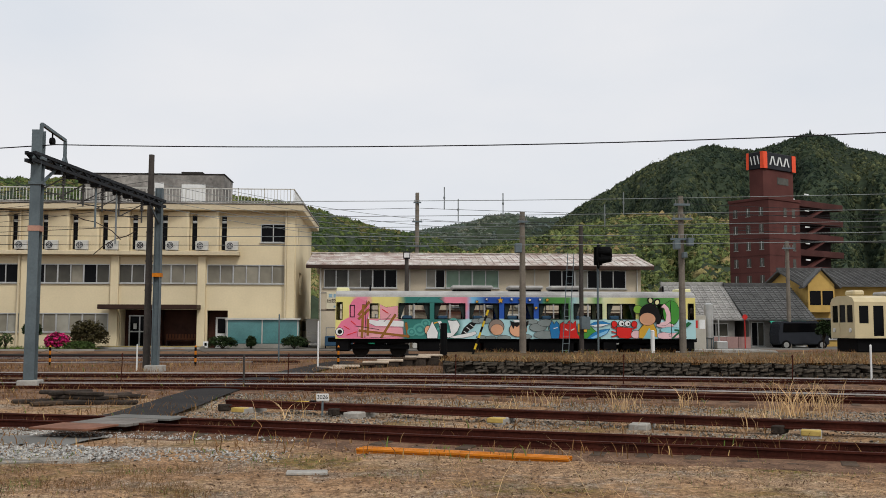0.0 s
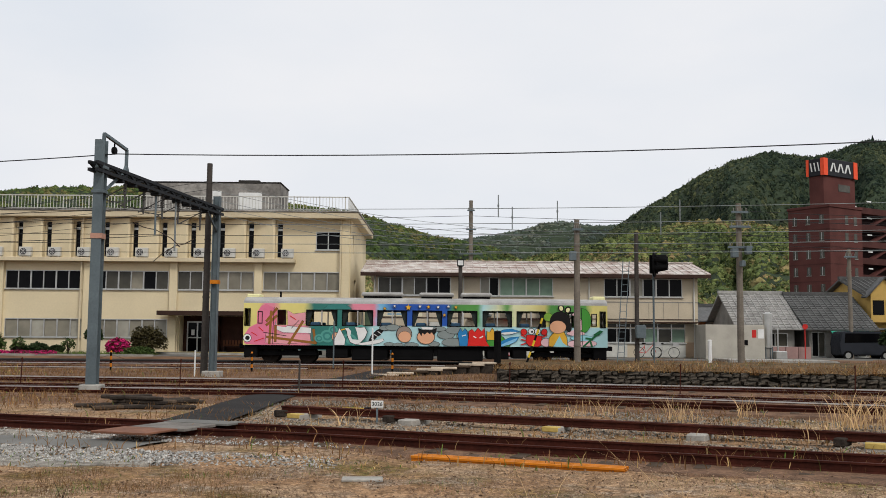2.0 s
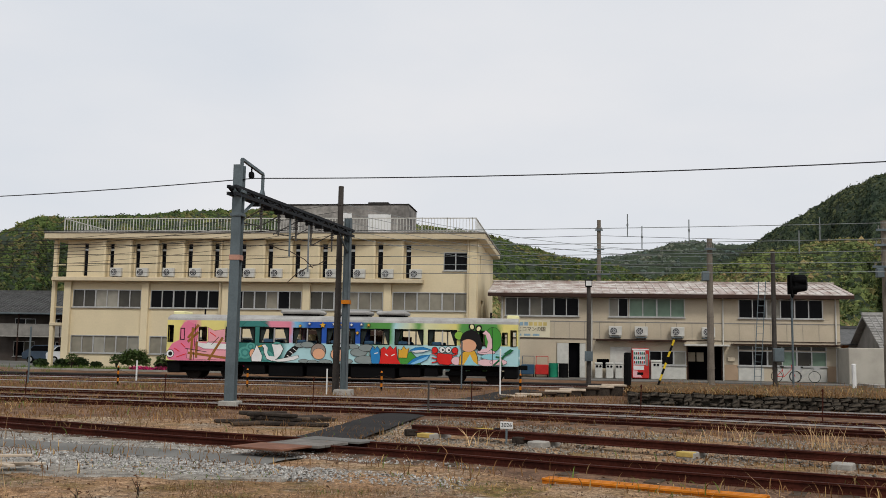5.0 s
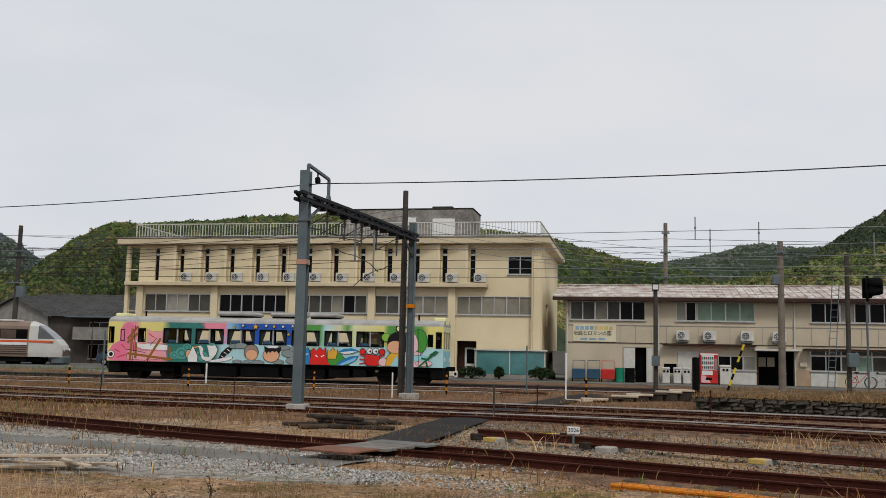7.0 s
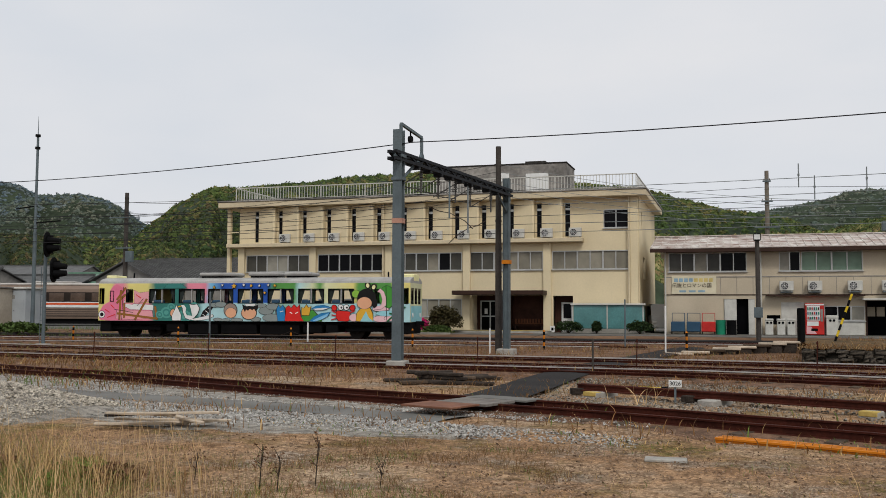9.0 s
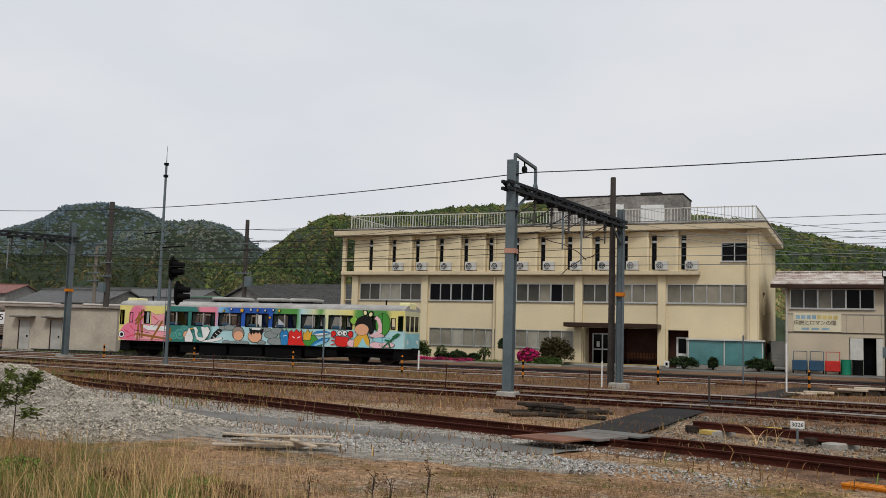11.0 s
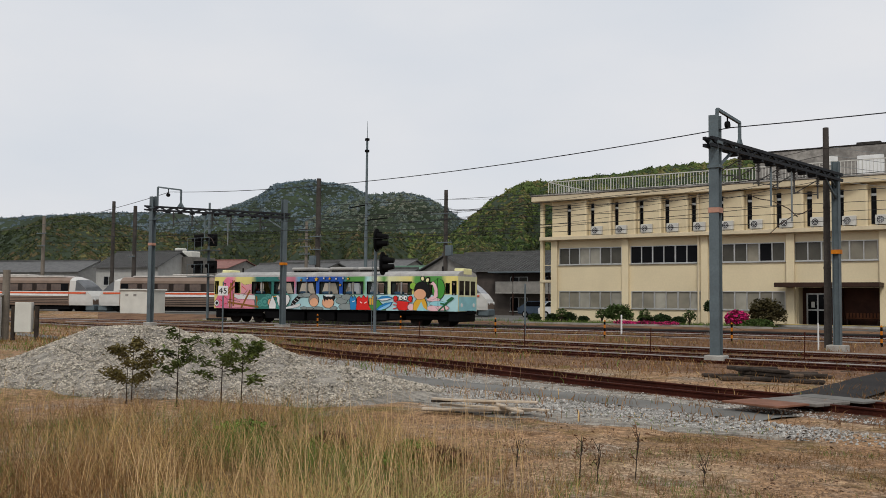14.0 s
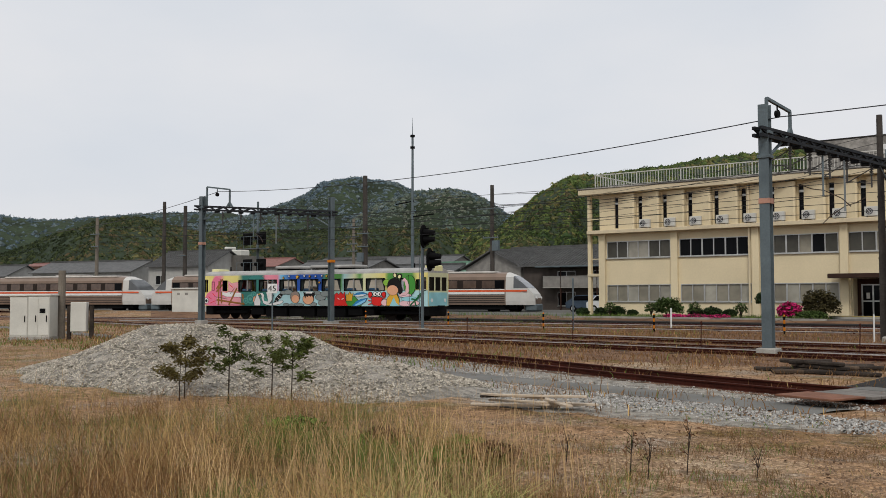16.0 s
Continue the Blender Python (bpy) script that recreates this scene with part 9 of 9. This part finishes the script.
def build_car(loc, rz, material, label, van=False):
    o = thing("parked_car", loc, label, "car", "parked cars", rz=rz)
    if van:
        pts = [(-1.7, 0.3), (-1.7, 1.0), (-1.6, 1.75), (-1.3, 1.85), (1.0, 1.85), (1.45, 1.1), (1.7, 0.95), (1.72, 0.3)]
        glass = [(-1.4, 1.1), (-1.35, 1.7), (0.95, 1.7), (1.25, 1.15)]
    else:
        pts = [(-2.0, 0.3), (-2.05, 0.85), (-1.6, 0.95), (-1.0, 1.42), (0.35, 1.45), (1.05, 0.98), (1.95, 0.82), (2.05, 0.3)]
        glass = [(-1.35, 0.98), (-0.95, 1.36), (0.3, 1.39), (0.9, 0.98)]
    bm = poly_prism(B(), pts, -0.78, 0.78)
    bmesh.ops.bevel(bm, geom=list(bm.edges), offset=0.07, segments=2, affect="EDGES")
    part("body", bm, material, o)
    for y0, y1 in ((-0.795, -0.782), (0.782, 0.795)):
        part("side_glass", poly_prism(B(), glass, y0, y1), GLASS_DARK, o)
    for x in (-1.2, 1.2):
        for s in (-1, 1):
            w = part("wheel", tube(B(), (x, s * 0.62, 0.3), (x, s * 0.8, 0.3), 0.3, seg=18), BLACK_PAINT, o)
            part("rim", tube(B(), (x, s * 0.8, 0.3), (x, s * 0.81, 0.3), 0.18, seg=14), ALU, w)
    for y in (-0.6, 0.6):
        part("headlight", bbox(pts[-1][0] - 0.1, pts[-1][0] + 0.02, y - 0.14, y + 0.14, 0.6, 0.75, bevel=0.03), WHITE_PAINT, o)
    return o


build_car((26.9, 62.6, 0.5), 0, CAR_DARK, "black van under the green awning", True)
build_car((-4.9, 64.0, 0.58), -80, CAR_WHITE, "small white van between the office and depot", True)
build_car((-41.5, 73.0, 0.6), -5, mat("car_blue", (0.06, 0.085, 0.12), 0.3), "dark blue car parked beside the office", False)
build_car((-38.6, 71.5, 0.6), -5, CAR_WHITE, "silver white car parked beside the office", False)


# houses beyond the express
build_house((-66.0, 92.0, 0.6), 16, 12, 4.8, 2.4, PLASTER_GREY, TILE_GREY, "grey house with wide dark tiled roof behind the express", 0, (), True)
build_house((-58.5, 88.0, 0.6), 6, 9, 4.6, 2.0, PLASTER_GREY, TILE_GREY, "gabled house with dark tiled roof behind the express", 78, (), True)
o = build_house((-55.5, 84.0, 0.6), 17, 10, 4.5, 1.9, mat("dark_timber_wall", (0.09, 0.075, 0.065), 0.8), TILE_GREY, "two-storey apartment house with dark roof and white balcony", 3, ((4, 6, 2.6, 3.9), (8, 10, 2.6, 3.9), (12, 14, 2.6, 3.9), (4, 6, 0.4, 1.8), (8, 10, 0.4, 1.8)), True)
part("balcony", bbox(3.0, 16.5, -1.3, -1.15, 2.3, 3.4, bevel=0.02), PLASTER_GREY, o, "pale balcony front")
part("balcony_floor", box(B(), 3.0, 16.5, -1.3, -0.02, 2.2, 2.3), CONCRETE, o)
part("eave_roof", bbox(2.5, 17.0, -2.0, -0.02, 4.25, 4.38, bevel=0.02), STEEL_GREY, o)
for x in (5, 9, 13, 16.3):
    part("balcony_post", box(B(), x - 0.06, x + 0.06, -1.3, -1.18, 0, 4.25), BROWN, o)
build_house((-100.0, 92.0, 0.6), 14, 9, 4.6, 1.8, PLASTER_GREY, TILE_GREY, "low house with dark tiled roof beyond the tracks", 0, ((2, 4, 2.6, 3.8),), False)
build_house((-85.0, 104.0, 0.6), 12, 9, 4.6, 1.6, PLASTER_GREY, mat("green_tin", (0.16, 0.27, 0.20), 0.6, var=0.2), "house with pale green tin roof", 0, (), False)
build_house((-132.0, 92.0, 0.6), 12, 10, 6.2, 2.6, mat("white_plaster", (0.40, 0.39, 0.365), 0.8, var=0.15), TILE_GREY, "white walled house with hipped dark tile roof", 12, ((1.5, 3.5, 3.4, 4.8), (7, 9.5, 3.4, 4.8)), True)
build_house((-160.0, 88.0, 0.6), 22, 9, 5.6, 2.0, MATS["white_plaster"], TILE_GREY, "long house row with grey roof", 14, ((3, 5, 3.0, 4.2), (9, 11, 3.0, 4.2), (15, 17, 3.0, 4.2)), False)
build_house((-190.0, 84.0, 0.6), 20, 9, 5.2, 2.2, MATS["white_plaster"], TILE_GREY, "long house row with grey roof", 14, ((3, 5, 3.0, 4.2),), False)
RUST_ROOF = mat("rust_red_roof", (0.28, 0.14, 0.12), 0.7, var=0.3)
build_house((-185.0, 135.0, 0.6), 30, 12, 8.0, 2.0, PLASTER_GREY, RUST_ROOF, "hall with faded red roof", 10, (), False)
build_house((-135.0, 130.0, 0.6), 30, 12, 7.0, 2.0, PLASTER_GREY, TILE_GREY, "long hall with grey tiled roof", 10, (), False)
build_house((-245.0, 130.0, 0.6), 20, 12, 9.5, 1.0, mat("salmon_wall", (0.40, 0.23, 0.17), 0.8), RUST_ROOF, "salmon coloured apartment block", 10, (), False)
build_house((-104.0, 96.0, 0.6), 26, 9, 4.2, 1.6, mat("dark_wall", (0.06, 0.06, 0.06), 0.8), TILE_GREY, "dark walled shed with grey tiled roof", 10, (), False)
o = thing("roof_tanks", (-124.5, 103.0, 0.6), "flat roofed block with white water tanks on top", "building")
part("block", bbox(-4, 4, -3, 3, 0, 8.0, bevel=0.03), mat("dull_plaster", (0.16, 0.15, 0.135), 0.9, var=0.25), o)
for x, w, h in ((-2.4, 0.7, 1.2), (-0.9, 0.4, 1.6), (1.6, 1.2, 1.0)):
    part("tank", bbox(x - w, x + w, -1, 1, 8.0, 8.0 + h, bevel=0.15), WHITE_METAL, o)


# ---- brick hotel ----
def build_hotel():
    o = thing("brick_hotel", (68.1, 170.0, 0.6), "tall dark red brick hotel with roof sign and outside stairs", "building", rz=33)
    L, D, H = 9.5, 8.7, 24.6
    part("wall", bbox(0, L, 0, D, 0, H, bevel=0.05), BRICK_RED, o)
    part("parapet", bbox(-0.15, L + 0.15, -0.15, D + 0.15, H, H + 0.5, bevel=0.05), BRICK_RED, o)
    for r in range(7):
        z = 3.2 + r * 3.1
        for k in range(3):
            y = 1.2 + k * 2.8
            w = part("window", box(B(), -0.05, -0.004, y, y + 0.9, z, z + 1.5), GLASS_GREY, o)
            part("window_frame", box(B(), -0.09, -0.051, y - 0.08, y + 0.98, z - 0.1, z), PLASTER_GREY, w)
            part("window_frame", box(B(), -0.09, -0.051, y + 0.42, y + 0.48, z, z + 1.5), ALU, w)
        for k in range(2):
            x = 4.4 + k * 2.6
            w = part("window", box(B(), x, x + 0.9, -0.05, -0.004, z, z + 1.5), GLASS_GREY, o)
            part("window_frame", box(B(), x - 0.08, x + 0.98, -0.09, -0.051, z - 0.1, z), PLASTER_GREY, w)
        part("brick_course", box(B(), -0.03, L + 0.03, -0.03, -0.005, z - 1.2, z - 1.0), BRICK_DARK, o)
        part("brick_course", box(B(), -0.03, -0.005, 0, D, z - 1.2, z - 1.0), BRICK_DARK, o)
    part("tower", bbox(0.0, 9.2, 1.0, 4.0, H, H + 5.8, bevel=0.05), BRICK_RED, o)
    part("tower_window", box(B(), 4.2, 7.6, 0.94, 0.99, H + 3.2, H + 4.5), GLASS_GREY, o)
    part("sign_box", bbox(-0.3, 9.5, 0.7, 4.3, H + 5.8, H + 8.9, bevel=0.05), mat("sign_black", (0.02, 0.02, 0.024), 0.4), o, "black roof sign box with red edges")
    for a in (-0.35, 8.4):
        part("red_edge", box(B(), a, a + 1.15, 0.6, 0.69, H + 5.8, H + 8.9), RED_SIGN, o)
    part("red_edge", box(B(), -0.4, -0.31, 0.7, 1.3, H + 5.8, H + 8.9), RED_SIGN, o)
    part("red_edge", box(B(), -0.4, -0.31, 3.8, 4.3, H + 5.8, H + 8.9), RED_SIGN, o)
    # plain white emblem shapes
    for i in range(3):
        x = 1.5 + i * 2.1
        part("emblem", poly_prism(B(), [(x, H + 6.6), (x + 0.4, H + 6.6), (x + 1.05, H + 8.2), (x + 0.7, H + 8.2)], 0.61, 0.69), WHITE_PAINT, o)
        part("emblem", poly_prism(B(), [(x + 0.9, H + 8.2), (x + 1.2, H + 8.2), (x + 1.8, H + 6.6), (x + 1.4, H + 6.6)], 0.56, 0.605), WHITE_PAINT, o)
        y = 1.5 + i * 0.75
        part("emblem", poly_prism_x(B(), [(y, H + 6.6), (y + 0.2, H + 6.6), (y + 0.5, H + 8.2), (y + 0.3, H + 8.2)], -0.38, -0.31), WHITE_PAINT, o)
    part("plant_tank", bbox(10.5, 13.5, 3.6, 6, H - 1.0, H + 1.6, bevel=0.1), WHITE_PAINT, o)
    # outside stairs at the side
    s = part("stair_core", bbox(L + 0.05, L + 14.0, 2.6, 8.5, 0, H - 0.4, bevel=0.05), mat("stair_shaft", (0.035, 0.018, 0.017), 0.85, var=0.3, scale=0.3), o)
    for r in range(8):
        z = 2.5 + r * 3.1
        part("landing", bbox(L + 0.05, L + 15.0, 0.6, 2.58, z, z + 0.25, bevel=0.02), BRICK_RED, s)
        part("parapet", bbox(L + 0.05, L + 15.0, 0.45, 0.6, z, z + 1.15, bevel=0.02), BRICK_DARK, s)
        if r < 7:
            part("flight", bar(B(), (L + 2.5, 1.3, z + 0.3), (L + 9.5, 1.3, z + 3.2), 1.2, 0.35), BRICK_RED, s)
        part("lamp", bbox(L + 2.2, L + 3.6, 0.38, 0.44, z + 2.2, z + 2.45, bevel=0.01), WHITE_PAINT, s)


build_hotel()


# ---- saplings and weeds in the foreground ----
def sapling(loc, h, seed, label, spread=0.35, mt=None, count=60):
    rng = random.Random(seed)
    o = thing("sapling", loc, label, "tree", "field saplings")
    bm = B()
    tips = []
    tube(bm, (0, 0, 0), (0.03, 0, h), 0.004 + 0.008 * h, 0.003, seg=6)
    part("stem", bm, BARK, o)
    for k in range(7):
        z = h * rng.uniform(0.45, 1.0)
        a = rng.uniform(0, 6.28)
        e = Vector((math.cos(a) * spread * rng.uniform(0.5, 1), math.sin(a) * spread * rng.uniform(0.5, 1), z + rng.uniform(0.0, 0.15)))
        part("branch", tube(B(), (0.03 * z / h, 0, z - 0.05), e, 0.003 + 0.003 * h, 0.002, seg=5), BARK, o)
        tips.append((Vector((0.02, 0, z - 0.05)), e))
    verts, faces = [], []
    for a, b in tips:
        for i in range(count):
            p = a.lerp(b, rng.uniform(0.35, 1.12)) + Vector((rng.gauss(0, 0.05), rng.gauss(0, 0.05), rng.gauss(0, 0.04)))
            q = Euler((rng.uniform(-0.7, 0.7), rng.uniform(-0.7, 0.7), rng.uniform(0, 6.28))).to_matrix()
            s = rng.uniform(0.03, 0.075) * min(1.0, h)
            k = len(verts)
            for c in ((-s, 0, 0), (0, -s * 0.4, 0.012), (s, 0, -0.01), (0, s * 0.4, 0.012)):
                verts.append(p + q @ Vector(c))
            faces += [(k, k + 1, k + 2), (k, k + 2, k + 3)]
    me = bpy.data.meshes.new("leaves")
    me.from_pydata([v[:] for v in verts], [], faces)
    me.materials.append(mt or SAPLING_LEAF)
    part("leaves", me, None, o)


SAPLING_LEAF = mat("sapling_leaf", (0.115, 0.145, 0.04), 0.7, var=0.35, scale=3, bump=0, rand=0.5)
REDDISH = mat("reddish_leaf", (0.17, 0.135, 0.045), 0.7, var=0.4, scale=3, bump=0, rand=0.5)
sapling((-13.67, 11.07, 0), 1.35, 1, "thin leafy sapling before the gravel heap", 0.36)
sapling((-14.95, 11.1, 0), 1.0, 2, "bushy young sapling with reddish green leaves", 0.5, REDDISH, 90)
sapling((-14.7, 10.8, 0), 0.85, 3, "bushy young sapling with reddish green leaves", 0.45, REDDISH, 90)
sapling((-12.7, 11.2, 0), 1.2, 4, "leafy young sapling in the dry grass", 0.5)
sapling((-12.0, 11.0, 0), 1.1, 5, "leafy young sapling in the dry grass", 0.45)
DRY_LEAF = mat("dry_leaf", (0.22, 0.115, 0.065), 0.8, var=0.4, bump=0, rand=0.3)
for i, (x, y, h) in enumerate(((-4.85, 9.0, 0.5), (-4.7, 9.1, 0.42), (-4.5, 9.6, 0.48), (-3.8, 9.7, 0.28), (-5.9, 9.5, 0.3))):
    sapling((x, y, 0), h, 20 + i, "dead brown weed stem in bare dirt", 0.08, DRY_LEAF, 2)
for i, (x, y, s) in enumerate(((-6.6, 9.0, 0.4), (-7.3, 9.4, 0.35), (-7.0, 8.7, 0.3), (-8.4, 9.2, 0.4), (-9.2, 8.6, 0.45), (-10.0, 9.2, 0.45))):
    leafy("weed_clump", (x, y, 0), (s, s, s * 0.55), "low clump of green and rust weeds", "plant", DRY_LEAF if i % 3 == 0 else GRASS, 90 + i, 420, leaf=0.03, group="weed clumps")
leafy("weed_clump", (-43.5, 50.5, 0.35), (2.2, 1.0, 0.8), "bright green weed thicket beside the express track", "plant", LEAF, 120, 900, leaf=0.12, group="weed clumps")


def motions():
    line = along(TRACKS["railcar"], 0.1)
    fit = np.polyfit([0, 4, 6.5, 9, 11.5, 14, 16], [6.38, -8.28, -17.3, -26.03, -34.3, -41.85, -47.16], 4)
    rows, spins = [], [[] for _ in WHEELS]
    roll, last = 0.0, None
    for i in range(129):
        t = i * 0.125
        x = float(np.polyval(fit, t))
        near = min(range(len(line)), key=lambda k: abs(line[k][0].x - x))
        p = line[near][0]
        b, f = line[max(0, near - 66)][0], line[min(len(line) - 1, near + 66)][0]
        mid = Vector((x, (b.y + f.y) / 4 + p.y / 2, 0))
        if last is not None:
            roll -= math.degrees((mid - last).length / 0.43)
        last = mid
        if i % 4 == 0:
            rows.append((t, pose(mid.x, mid.y, RAIL_TOP["railcar"], 0, 0, math.degrees(math.atan2((f - b).y, (f - b).x)))))
        for w, s in zip(WHEELS, spins):
            s.append((t, pose(*w.location, 0, roll, 0)))
    walk(RAILCAR, rows)
    for w, s in zip(WHEELS, spins):
        walk(w, s)


motions()
